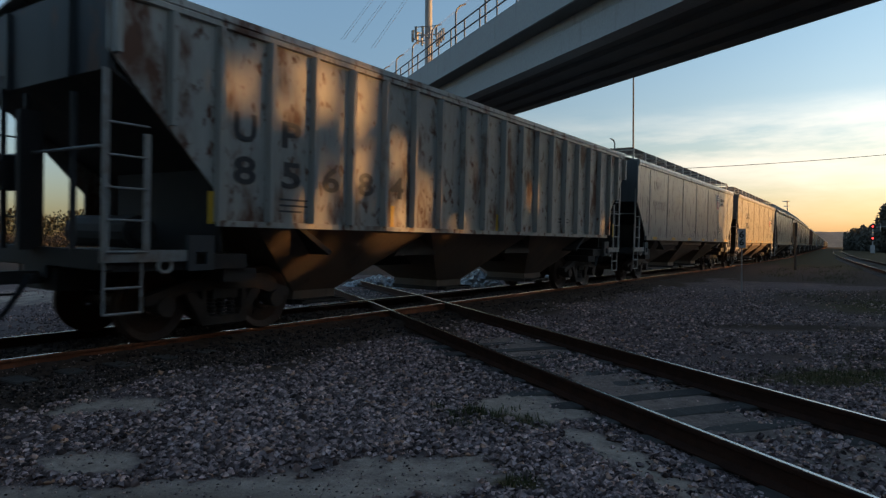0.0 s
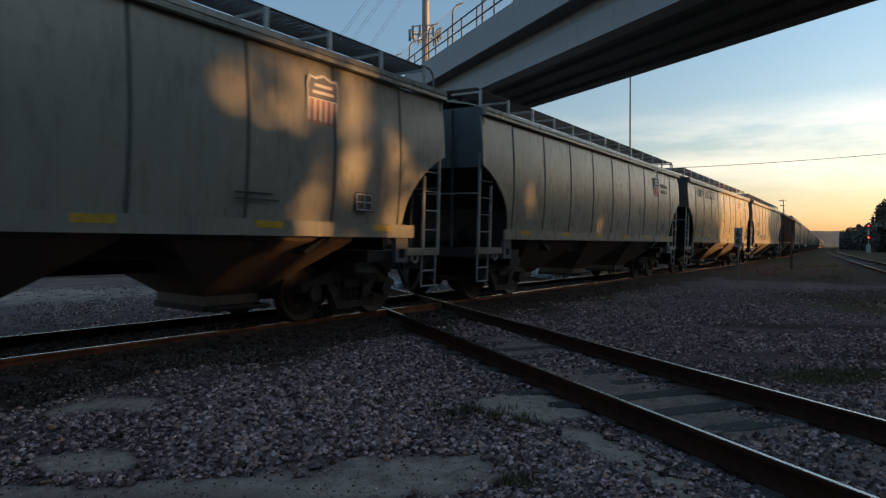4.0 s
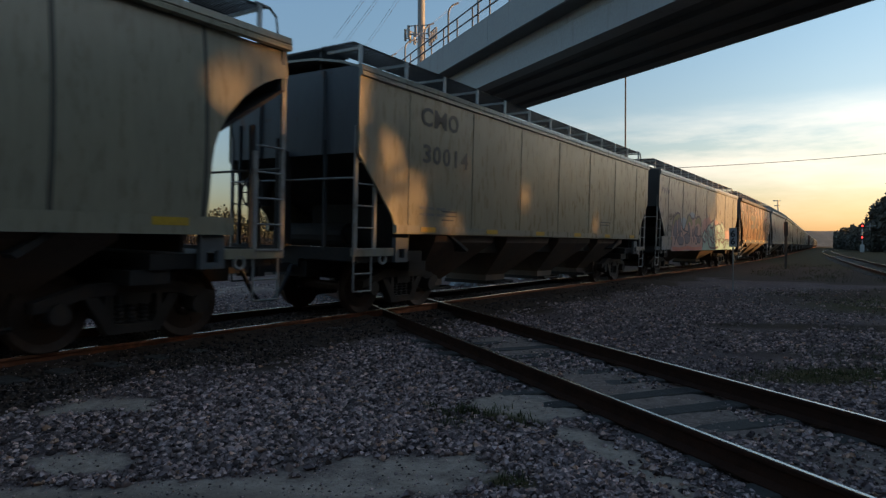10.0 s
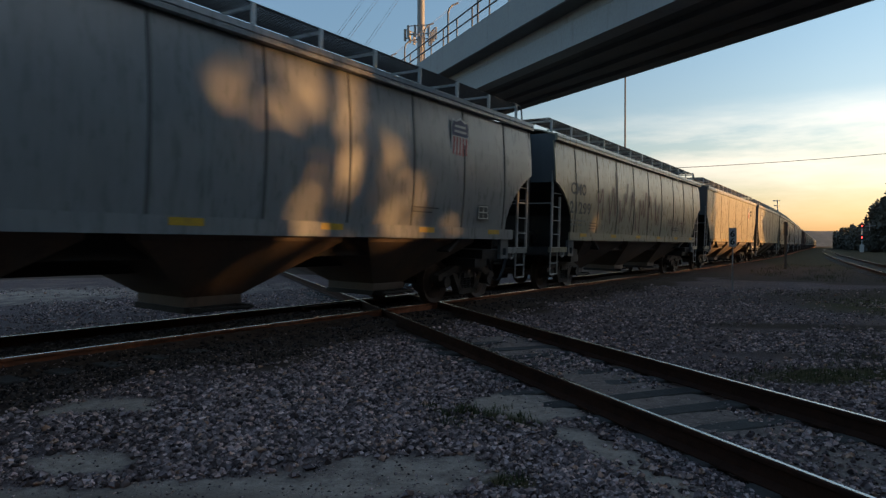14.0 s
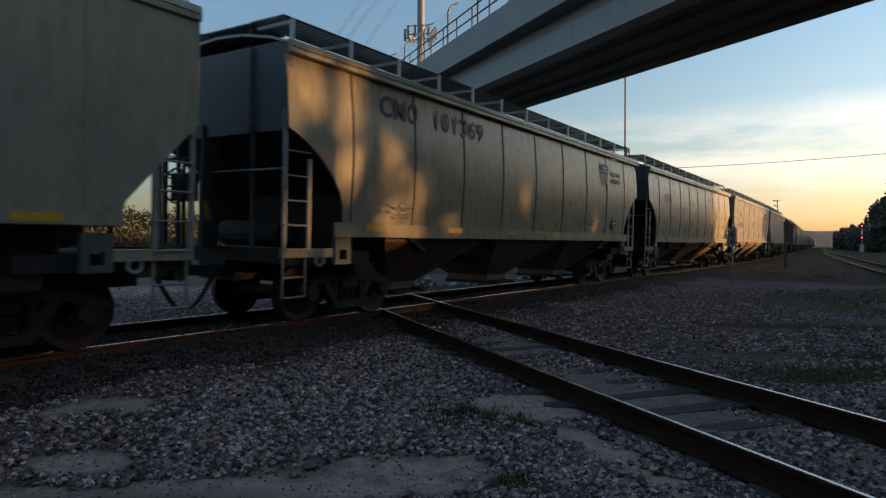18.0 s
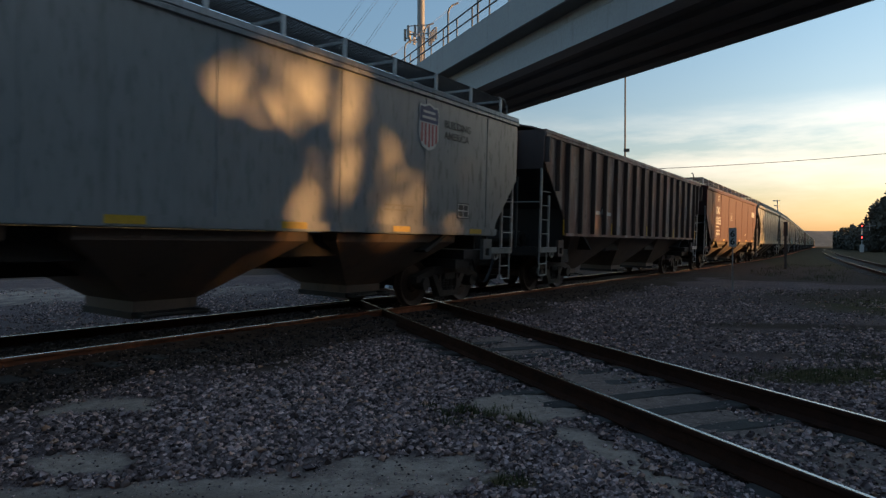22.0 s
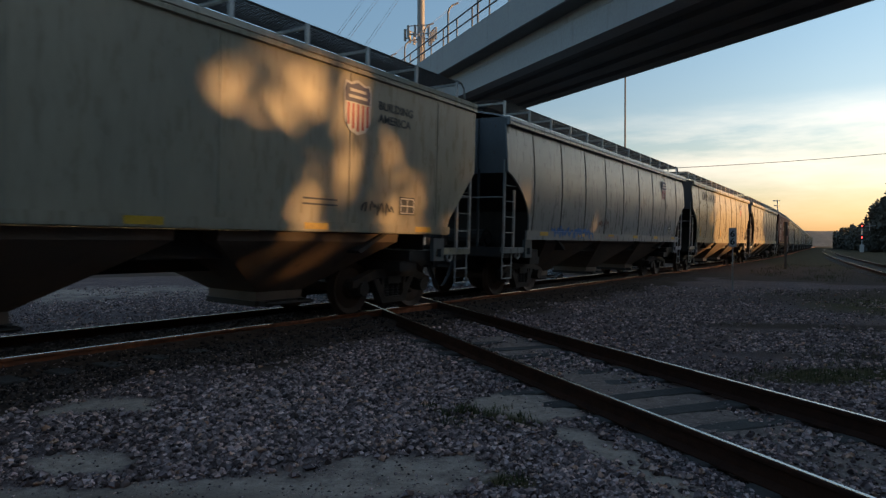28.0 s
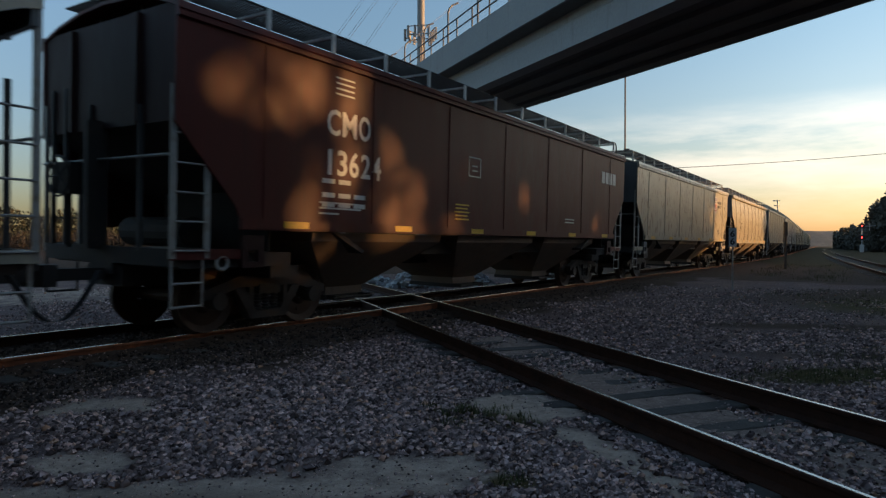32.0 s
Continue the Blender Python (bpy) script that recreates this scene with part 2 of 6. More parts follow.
def obj(name, bm, mat, parent=None, label="", smooth=False):
    me = bm if isinstance(bm, bpy.types.Mesh) else bpy.data.meshes.new(name)
    if me is not bm:
        if smooth:
            for f in bm.faces:
                f.smooth = True
        bm.to_mesh(me)
        bm.free()
    if not me.materials:
        me.materials.append(None)
    ob = new(name, me)
    ob.material_slots[0].link = "OBJECT"
    ob.material_slots[0].material = mat
    if parent is not None:
        ob.parent = parent
    if label:
        ob["label"] = label
    return ob


def part(name, bm, mat, parent, label="", smooth=False):
    return obj(name, bm, mat, parent, label, smooth)


def box(bm, x0, x1, y0, y1, z0, z1):
    vs = [bm.verts.new((x, y, z)) for x in (x0, x1) for y in (y0, y1) for z in (z0, z1)]
    for f in ((0, 1, 3, 2), (4, 6, 7, 5), (0, 4, 5, 1), (2, 3, 7, 6), (0, 2, 6, 4), (1, 5, 7, 3)):
        bm.faces.new([vs[i] for i in f])
    return vs


def bar(bm, a, b, r=0.02, sides=6, r2=None):
    """A round bar from a to b."""
    a, b = Vector(a), Vector(b)
    q = (b - a).to_track_quat("Z", "Y")
    rings = []
    for p, rad in ((a, r), (b, r if r2 is None else r2)):
        rings.append([bm.verts.new(p + q @ Vector((rad * math.cos(k * math.tau / sides), rad * math.sin(k * math.tau / sides), 0))) for k in range(sides)])
    for k in range(sides):
        bm.faces.new((rings[0][k], rings[0][(k + 1) % sides], rings[1][(k + 1) % sides], rings[1][k]))
    bm.faces.new(rings[0][::-1])
    bm.faces.new(rings[1])


def prism(bm, pts, d):
    """A polygon (list of 3D points) thickened by the vector d."""
    d = Vector(d)
    a = [bm.verts.new(p) for p in pts]
    b = [bm.verts.new(Vector(p) + d) for p in pts]
    bm.faces.new(a[::-1])
    bm.faces.new(b)
    for k in range(len(a)):
        j = (k + 1) % len(a)
        bm.faces.new((a[k], a[j], b[j], b[k]))


def loft(bm, rings, close=True, caps=True):
    vs = [[bm.verts.new(p) for p in r] for r in rings]
    for a, b in zip(vs, vs[1:]):
        n = len(a)
        for k in range(n if close else n - 1):
            j = (k + 1) % n
            bm.faces.new((a[k], a[j], b[j], b[k]))
    if caps:
        bm.faces.new(vs[0][::-1])
        bm.faces.new(vs[-1])


def fix(bm):
    bmesh.ops.recalc_face_normals(bm, faces=bm.faces[:])
    return bm


# ---------------------------------------------------------------- the main line
GAUGE = 1.505
BEND_AT, BEND_R, BEND_TURN = 32.3, 927.0, 0.0599
BEND_END = BEND_AT + BEND_R * BEND_TURN


def path(s, off=0.0):
    """Place and heading on the main line, s metres along it; off to the far side."""
    x0, y0 = min(s, BEND_AT) * math.sin(TH) - P0 * math.cos(TH), min(s, BEND_AT) * math.cos(TH) + P0 * math.sin(TH)
    h = TH
    if s > BEND_AT:
        a = (min(s, BEND_END) - BEND_AT) / BEND_R
        h = TH - a
        x0 += BEND_R * (math.cos(h) - math.cos(TH))
        y0 += BEND_R * (math.sin(TH) - math.sin(h))
        if s > BEND_END:
            x0, y0 = x0 + (s - BEND_END) * math.sin(h), y0 + (s - BEND_END) * math.cos(h)
    return x0 - off * math.cos(h), y0 + off * math.sin(h), h


def track_pose(s):
    x, y, h = path(s)
    return pose(x, y, GAUGE / 2 * math.sin(CANT), math.degrees(CANT), 0, 90 - math.degrees(h))


def branch(u, off=0.0):
    """Place and heading on the branch line that crosses the main line on the level."""
    v = BR_P + off + 0.5 * BR_K * u * u
    return u * math.sin(BR_TH) - v * math.cos(BR_TH), u * math.cos(BR_TH) + v * math.sin(BR_TH), BR_TH


def branch_z(u):
    return max(-0.134, min(0.034, -0.019 + 0.01204 * (u - 9.99)))


RAIL_PROFILE = [(-0.07, -0.17), (0.07, -0.17), (0.07, -0.158), (0.012, -0.13), (0.010, -0.045), (0.034, -0.033), (0.036, -0.006), (0.030, 0), (-0.030, 0), (-0.036, -0.006), (-0.034, -0.033), (-0.010, -0.045), (-0.012, -0.13), (-0.07, -0.158)]


def sweep_rail(points, sides_only=False):
    """A rail along points (x, y, z, heading): its rusted body, and the bright running surface as a second mesh."""
    body, head = bmesh.new(), bmesh.new()
    loft(body, [[(x - o * math.cos(h), y + o * math.sin(h), z + dz - (0.002 if dz > -0.01 else 0)) for o, dz in RAIL_PROFILE] for x, y, z, h in points])
    loft(head, [[(x - o * math.cos(h), y + o * math.sin(h), z + dz) for o, dz in ((-0.016, -0.004), (0.016, -0.004), (0.015, 0.001), (-0.015, 0.001))] for x, y, z, h in points])
    return fix(body), fix(head)


def track_thing(name, label):
    t = new(name)
    tagged(t, label, "railway track", kind="structure")
    return t


main_track = track_thing("main_track", "main line of polished steel rails on dark wooden ties in ballast")
STATIONS = [-620, -300, -120, -60] + [k * 1.5 - 30 for k in range(41)] + [35 + 4 * k for k in range(18)] + [120, 200, 400, 700, 1000]
for off in (-GAUGE / 2, GAUGE / 2):
    pts = []
    for s in STATIONS:
        x, y, h = path(s, off)
        pts.append((x, y, (off + GAUGE / 2) * math.sin(CANT), h))
    body, head = sweep_rail(pts)
    r = part("rail", body, RAIL_ORANGE if off < 0 else RAIL_RUST, main_track)
    part("running_surface", head, RAIL_HEAD, r, "bright worn running surface of the rail")

branch_track = track_thing("branch_track", "curving branch line of rusted rails crossing the main line on the level")
for off in (-GAUGE / 2, GAUGE / 2):
    pts = [(*branch(u, off)[:2], branch_z(u) + 0.002, BR_TH + 0 * u) for u in [k * 0.7 - 9 for k in range(75)] + [60, 90, 130]]
    body, head = sweep_rail(pts)
    r = part("rail", body, RAIL_RUST, branch_track)
    part("running_surface", head, BRANCH_HEAD, r, "bright worn running surface of the rail")

# guard rails of the diamond, just inside the running rails
for off in (-GAUGE / 2 + 0.13, GAUGE / 2 - 0.13):
    pts = [(*path(s, off)[:2], (off + GAUGE / 2) * math.sin(CANT) - 0.012, TH) for s in (8.9, 10.9, 12.9, 15.0)]
    part("guard_rail", sweep_rail(pts)[0], RAIL_RUST, main_track)

tie_mesh = None


def tie(parent, x, y, z, h, rnd):
    global tie_mesh
    if tie_mesh is None:
        bm = bmesh.new()
        box(bm, -0.115, 0.115, -1.3, 1.3, -0.18, 0)
        bmesh.ops.bevel(bm, geom=bm.edges[:], offset=0.012, segments=1, affect="EDGES")
        tie_mesh = bpy.data.meshes.new("tie")
        bm.to_mesh(tie_mesh)
        bm.free()
    o = part("tie", tie_mesh, TIE_WOOD, parent)
    o.matrix_basis = pose(x, y, z, 0, 0, 90 - math.degrees(h) + rnd.uniform(-1.5, 1.5))
    return o


rnd = random.Random(5)
for k in range(110):
    s = -14 + k * 0.55
    x, y, h = path(s, rnd.uniform(-0.05, 0.05))
    tie(main_track, x, y, -0.175 + 0.02, h, rnd)
for k in range(46):
    u = -6 + k * 0.56
    if abs(u - 10.6) < 1.4:
        continue
    x, y, h = branch(u)
    tie(branch_track, x, y, branch_z(u) - 0.165, BR_TH, rnd)

# connecting track that curves away to the right in the distance
side_track = track_thing("side_track", "distant side track curving away past the signal")

# ---------------------------------------------------------------- ground
noise.seed_set(3)


def main_coords(x, y):
    """Metres along and across (far side positive) the straight part of the main line."""
    return x * math.sin(TH) + y * math.cos(TH), -x * math.cos(TH) + y * math.sin(TH) - P0


def ground_z(x, y):
    s, v = main_coords(x, y)
    z = -0.182
    if s > BEND_AT:
        v -= -(min(s, 400) - BEND_AT) ** 2 / (2 * BEND_R) if s < BEND_END else -(BEND_TURN * (s - BEND_END) + BEND_TURN * BEND_R * BEND_TURN / 2)
    a = abs(v)
    z += 0.10 * max(0.0, min(1.0, (2.6 - a) / 1.0 if v > 0 else (1.0 - a) / 0.25)) + (0.028 * max(0.0, min(1.0, (2.3 - a) / 0.5)) if v < 0 else 0)          # ballast crib and far shoulder
    u = x * math.sin(BR_TH) + y * math.cos(BR_TH)
    w = -x * math.cos(BR_TH) + y * math.sin(BR_TH) - BR_P - 0.5 * BR_K * u * u
    z += max(-0.115, min(0.0, 0.01204 * (u - 9.99)))         # the ground falls gently towards the eye
    if u < 26 and abs(w) < 1.7:
        bed = branch_z(u) - 0.175 - 0.035 * max(0.0, 1 - abs(abs(w) - GAUGE / 2) / 0.22)
        k = max(0.0, min(1.0, (1.7 - abs(w)) / 0.5))
        z = max(z, z + (bed - z) * k) if abs(w) > 1.1 else bed
        if abs(main_coords(x, y)[1]) < 1.6:
            z = max(z, -0.12)
    r = math.hypot(x, y)
    z += 0.035 * noise.noise((x * 0.5, y * 0.5, 0)) * min(1, r / 3) + 0.012 * noise.noise((x * 2.7, y * 2.7, 4))
    if r < 40:
        z += 0.007 * noise.noise((x * 9, y * 9, 8))
    return z


def build_ground():
    radii = [0.3]
    while radii[-1] < 45:
        radii.append(radii[-1] * 1.022 + 0.012)
    while radii[-1] < 4500:
        radii.append(radii[-1] * 1.12)
    verts, faces, rows = [], [], []
    for r in radii:
        row = []
        a = -180.0
        while a < 180 - 1e-6:
            row.append(len(verts))
            x, y = r * math.sin(radians(a)), r * math.cos(radians(a))
            verts.append((x, y, ground_z(x, y) if r < 900 else -0.182))
            a += 0.75 if -45 <= a < 45 else 3.0
        rows.append(row)
    for a, b in zip(rows, rows[1:]):
        n = len(a)
        for k in range(n):
            j = (k + 1) % n
            faces.append((a[k], a[j], b[j], b[k]))
    faces.append(tuple(rows[0][::-1]))
    me = bpy.data.meshes.new("ground")
    me.from_pydata(verts, [], faces)
    me.update()
    for p in me.polygons:
        p.use_smooth = True
    if me.polygons[0].normal.z < 0:
        me.flip_normals()
    layer = me.color_attributes.new("soil", "FLOAT_COLOR", "POINT")
    tones = []
    for x, y, _ in verts:
        tones += [*soil(x, y), 1.0]
    layer.data.foreach_set("color", tones)
    ob = obj("ground", me, GROUND)
    return tagged(ob, "dusty grey gravel and dirt ground beside the railway", "ground", kind="structure")


build_ground()


def build_stones(name, spots, mat, label, size):
    """Angular stones at the given places, joined into one sheet of loose stone."""
    base = np.array([(1, 0, 0), (-1, 0, 0), (0, 1, 0), (0, -1, 0), (0, 0, 1), (0, 0, -1), (.62, .62, .45), (-.6, .6, -.4), (.6, -.62, -.45), (-.62, -.58, .5)], float)
    tris = np.array([(6, 4, 0), (6, 2, 4), (6, 0, 2), (7, 2, 5), (7, 5, 1), (7, 1, 2), (8, 0, 3), (8, 3, 5), (8, 5, 0), (9, 4, 3), (9, 1, 4), (9, 3, 1), (0, 4, 3), (1, 2, 4), (0, 5, 2), (1, 5, 3)])
    rg = np.random.RandomState(11)
    n = len(spots)
    xyz = np.array(spots)
    sc = size(np.hypot(xyz[:, 0], xyz[:, 1]), rg, n)
    ang = rg.rand(n, 3) * 6.283
    jit = 1 + (rg.rand(n, len(base), 3) - 0.5) * 0.55
    v = base[None] * jit * (sc[:, None] * np.stack([np.ones(n), 0.6 + 0.5 * rg.rand(n), 0.45 + 0.35 * rg.rand(n)], 1))[:, None, :]
    c, s = np.cos(ang), np.sin(ang)
    x, y, z = v[..., 0], v[..., 1], v[..., 2]
    t = 0.35 * (ang[:, 1] / 3.14 - 1)
    z, x = z + x * t[:, None], x - z * t[:, None]
    x, y = x * c[:, :1] - y * s[:, :1], x * s[:, :1] + y * c[:, :1]
    v = np.stack([x, y, z], -1) + xyz[:, None, :]
    f = (tris[None] + (np.arange(n) * len(base))[:, None, None]).reshape(-1, 3)
    me = bpy.data.meshes.new(name)
    v = v.reshape(-1, 3)
    me.vertices.add(len(v))
    me.vertices.foreach_set("co", v.ravel())
    me.loops.add(f.size)
    me.loops.foreach_set("vertex_index", f.ravel())
    me.polygons.add(len(f))
    me.polygons.foreach_set("loop_start", np.arange(0, f.size, 3))
    me.update(calc_edges=True)
    ob = obj(name, me, mat)
    return tagged(ob, label, "gravel", kind="stuff")


def gravel_spots(count, seed):
    rg = random.Random(seed)
    out = []
    while len(out) < count:
        a = radians(rg.uniform(-46, 46))
        r = 2.0 * (24 / 2.0) ** (rg.random() ** 0.85)
        x, y = r * math.sin(a), r * math.cos(a)
        d = noise.noise((x * 0.55, y * 0.55, 2.5)) + 0.5 * noise.noise((x * 1.6, y * 1.6, 7))
        u = x * math.sin(BR_TH) + y * math.cos(BR_TH)
        w = -x * math.cos(BR_TH) + y * math.sin(BR_TH) - BR_P - 0.5 * BR_K * u * u
        s, v = main_coords(x, y)
        density = 0.75 + 1.1 * d
        dust, earth, grass = soil(x, y)
        density -= max(1.15 * dust, 0.85 * earth, 0.8 * grass)
        if abs(w) < 1.2:
            density -= 0.15
        if -2.6 < v < 2.6:
            density = 0.40
        if rg.random() > density:
            continue
        if min(abs(w - GAUGE / 2), abs(w + GAUGE / 2)) < 0.15 or min(abs(v - GAUGE / 2), abs(v + GAUGE / 2)) < 0.1:
            continue
        out.append((x, y, ground_z(x, y) + 0.004 + 0.010 * rg.random()))
    return out


def pebble_spots(count, seed):
    rg = random.Random(seed)
    out = []
    while len(out) < count:
        a = radians(rg.uniform(-44, 44))
        r = 2.3 * (9.0 / 2.3) ** rg.random()
        x, y = r * math.sin(a), r * math.cos(a)
        if noise.noise((x * 1.3, y * 1.3, 9)) + rg.random() < 0.1 or (soil(x, y)[0] > 0.4 and rg.random() < 0.8):
            continue
        out.append((x, y, ground_z(x, y) + 0.002))
    return out


build_stones("pebbles", pebble_spots(52000, 77), STONES, "fine pebbles and grit strewn over the dirt", lambda r, rg, n: 0.004 + 0.009 * rg.rand(n) ** 2)
LOOSE = gravel_spots(82000, 21)


def oily(q):
    """Whether a stone lies in the dark strip along the main line, which is wider on the near side."""
    v = main_coords(q[0], q[1])[1]
    return abs(v) < (1.55 if v > 0 else 2.15) + 0.6 * noise.noise((q[0] * 1.2, q[1] * 1.2, 5))



build_stones("oily_ballast", [q for q in LOOSE if oily(q)], OILY, "dark oil-stained ballast stones along the main line", lambda r, rg, n: 0.012 + 0.026 * rg.rand(n) ** 1.6)
build_stones("ballast_gravel", [q for q in LOOSE if not oily(q)], STONES, "loose angular grey ballast stones scattered over the dirt",
             lambda r, rg, n: (0.011 + 0.027 * rg.rand(n) ** 1.6) * (1.06 - r / 120))


big = random.Random(41)
HEAP = [(big.gauss(-1.35, 0.62), big.gauss(5.5, 0.75)) for k in range(1500)]
HEAP = [(x, y, ground_z(x, y) + 0.012) for x, y in HEAP if main_coords(x, y)[1] < -2.2 and max(soil(x, y)) < 0.5]
build_stones("coarse_stones", HEAP, STONES, "coarse broken stones lying on the gravel", lambda r, rg, n: 0.024 + 0.022 * rg.rand(n) ** 1.5)

# dry grass and weeds in tufts
GRASS = stone_material("dry_green_grass", [(0.0, (0.035, 0.045, 0.018)), (1.0, (0.15, 0.14, 0.07)), (0.6, (0.07, 0.075, 0.03))], 0.8)


def build_grass(spots, seed):
    rg = random.Random(seed)
    verts, faces = [], []
    for cx, cy, n, spread, tall in spots:
        for k in range(n):
            a, q = rg.uniform(0, math.tau), spread * rg.random() ** 0.7
            x, y = cx + q * math.cos(a), cy + 0.6 * q * math.sin(a)
            z, h = ground_z(x, y) - 0.005, tall * rg.uniform(0.35, 1.0)
            b, lean = rg.uniform(0, math.tau), h * rg.uniform(0.2, 0.8)
            wx, wy = 0.004 * math.cos(b + 1.57), 0.004 * math.sin(b + 1.57)
            lx, ly = lean * math.cos(b), lean * math.sin(b)
            i = len(verts)
            verts += [(x - wx, y - wy, z), (x + wx, y + wy, z), (x + lx * 0.4 + wx * 0.8, y + ly * 0.4 + wy * 0.8, z + h * 0.65), (x + lx * 0.4 - wx * 0.8, y + ly * 0.4 - wy * 0.8, z + h * 0.65), (x + lx, y + ly, z + h)]
            faces += [(i, i + 1, i + 2, i + 3), (i + 3, i + 2, i + 4)]
    me = bpy.data.meshes.new("grass")
    me.from_pydata(verts, [], faces)
    return tagged(obj("grass", me, GRASS), "sparse tufts of dry grass and weeds in the gravel", "grass", kind="stuff")


tuft = random.Random(8)
places = [(0.0 + 0.75 * tuft.random(), 4.75 + 0.55 * tuft.random(), 16, 0.13, 0.075) for k in range(26)]
places += [(0.45, 3.72, 30, 0.14, 0.07), (0.52, 3.82, 22, 0.12, 0.06), (0.40, 3.65, 16, 0.10, 0.09), (-0.15, 5.3, 40, 0.1, 0.09), (0.2, 5.15, 50, 0.12, 0.1)]
places += [(5 + 3.5 * tuft.random(), 7 + 1.6 * tuft.random(), 14, 0.2, 0.07) for k in range(60)]
places += [(9 + 9 * tuft.random(), 10 + 9 * tuft.random(), 16, 0.3, 0.12) for k in range(110)]
places += [(15 + 22 * tuft.random(), 16 + 26 * tuft.random(), 22, 0.6, 0.22) for k in range(420)]
places = [(q[0] * ACROSS, q[1] * DEEP, *q[2:]) for q in places]
places = [q for q in places if main_coords(q[0], q[1])[1] < -3.2]
places += [(4.5 + tuft.gauss(0, 0.75), 7.3 + tuft.gauss(0, 0.28), 14, 0.16, 0.06) for k in range(80)]
build_grass(places, 3)

# ---------------------------------------------------------------- covered hopper cars
# In a car's own space x runs to its rear end, y to the far side, z up from the rail heads.
SILL, EAVE, HALF = 1.43, 4.12, 1.60
SPEED = 15.621
MESHES = {}


def cached(key, maker, smooth=False):
    if key not in MESHES:
        bm = maker()
        fix(bm)
        if smooth:
            for f in bm.faces:
                f.smooth = True
        me = bpy.data.meshes.new(key[0])
        bm.to_mesh(me)
        bm.free()
        me.materials.append(None)
        MESHES[key] = me
    return MESHES[key]


def bulge(z, kind):
    """How far the side stands out at height z."""
    if kind not in ("round", "open"):
        return HALF
    k = (z - SILL) / (EAVE - SILL)
    return HALF - 0.10 + 0.13 * math.sin(math.pi * min(1, max(0, 0.12 + 0.8 * k)))


def end_line(kind, e):
    """Half outline of a side from the eave's end down to the sill, as (x, z); e: half length at the eave."""
    if kind == "round":
        out = [(e, EAVE), (e, 3.02)]
        for k in range(1, 9):
            a = k / 8 * math.pi / 2
            out.append((e - 1.15 * math.sin(a) ** 1.3, 3.02 - 1.30 * (1 - math.cos(a)) ** 0.8))
        return out + [(e - 1.18, SILL)]
    if kind == "open":
        out = [(e, EAVE), (e, 3.74)]
        for k in range(1, 9):
            a = k / 8 * math.pi / 2
            out.append((e - 1.22 * math.sin(a) ** 1.15, 3.74 - 1.40 * (1 - math.cos(a)) ** 0.85))
        return out + [(e - 1.24, SILL)]
    if kind == "rib":
        return [(e, EAVE), (e, 3.50), (e - 1.32, 2.02), (e - 1.32, SILL + 0.18)]
    return [(e, EAVE), (e, 2.83), (e - 0.86, 1.82), (e - 0.92, 1.66), (e - 0.92, SILL + 0.07)]


def side_mesh(kind, e, sgn):
    def maker():
        bm = bmesh.new()
        line = end_line(kind, e)
        zs = sorted({round(z, 4) for _, z in line} | {line[-1][1] + k * (EAVE - line[-1][1]) / 10 for k in range(11)})
        half = []
        for z in zs:
            xs = None
            for (xa, za), (xb, zb) in zip(line, line[1:]):
                if zb <= z <= za and za > zb:
                    xs = xb + (xa - xb) * (z - zb) / (za - zb)
                    if abs(z - za) < 1e-6:
                        xs = xa
            half.append(xs if xs is not None else line[-1][0])
        outer = [[(-h, sgn * bulge(z, kind), z), (h, sgn * bulge(z, kind), z)] for h, z in zip(half, zs)]
        rings = [[a, b, (b[0], b[1] - sgn * 0.035, b[2]), (a[0], a[1] - sgn * 0.035, a[2])] for a, b in outer]
        loft(bm, rings)
        return bm
    return cached(("side_panel", kind, e, sgn), maker, False)


def strip_mesh(kind, x0, x1, z0, z1, sgn, proud):
    """An upright batten or seam on a side that follows its bulge."""
    def maker():
        bm = bmesh.new()
        n = 7 if kind in ("round", "open") else 2
        rings = []
        for k in range(n):
            z = z0 + (z1 - z0) * k / (n - 1)
            y = sgn * bulge(z, kind)
            rings.append([(x0, y + sgn * 0.001, z), (x0, y + sgn * proud, z), (x1, y + sgn * proud, z), (x1, y + sgn * 0.001, z)])
        loft(bm, rings)
        return bm
    return cached(("seam", kind, x0, x1, z0, z1, sgn, proud), maker)


def roof_mesh(e):
    def maker():
        bm = bmesh.new()
        prof = [(-HALF - 0.02, EAVE + 0.16), (-1.2, EAVE + 0.30), (-0.6, EAVE + 0.42), (0, EAVE + 0.46), (0.6, EAVE + 0.42), (1.2, EAVE + 0.30), (HALF + 0.02, EAVE + 0.16)]
        ring = prof + [(y, z - 0.04) for y, z in reversed(prof)]
        loft(bm, [[(x, y, z) for y, z in ring] for x in (-e, e)])
        return bm
    return cached(("roof", e), maker)


def fascia_mesh(e, sgn):
    def maker():
        bm = bmesh.new()
        ring = [(HALF + 0.004, EAVE - 0.0), (HALF + 0.045, EAVE + 0.012), (HALF + 0.045, EAVE + 0.07), (HALF + 0.03, EAVE + 0.085), (HALF + 0.045, EAVE + 0.10), (HALF + 0.03, EAVE + 0.19), (HALF - 0.03, EAVE + 0.20), (HALF - 0.03, EAVE)]
        loft(bm, [[(x, sgn * y, z) for y, z in ring] for x in (-e, e)])
        return bm
    return cached(("eave_rail", e, sgn), maker)


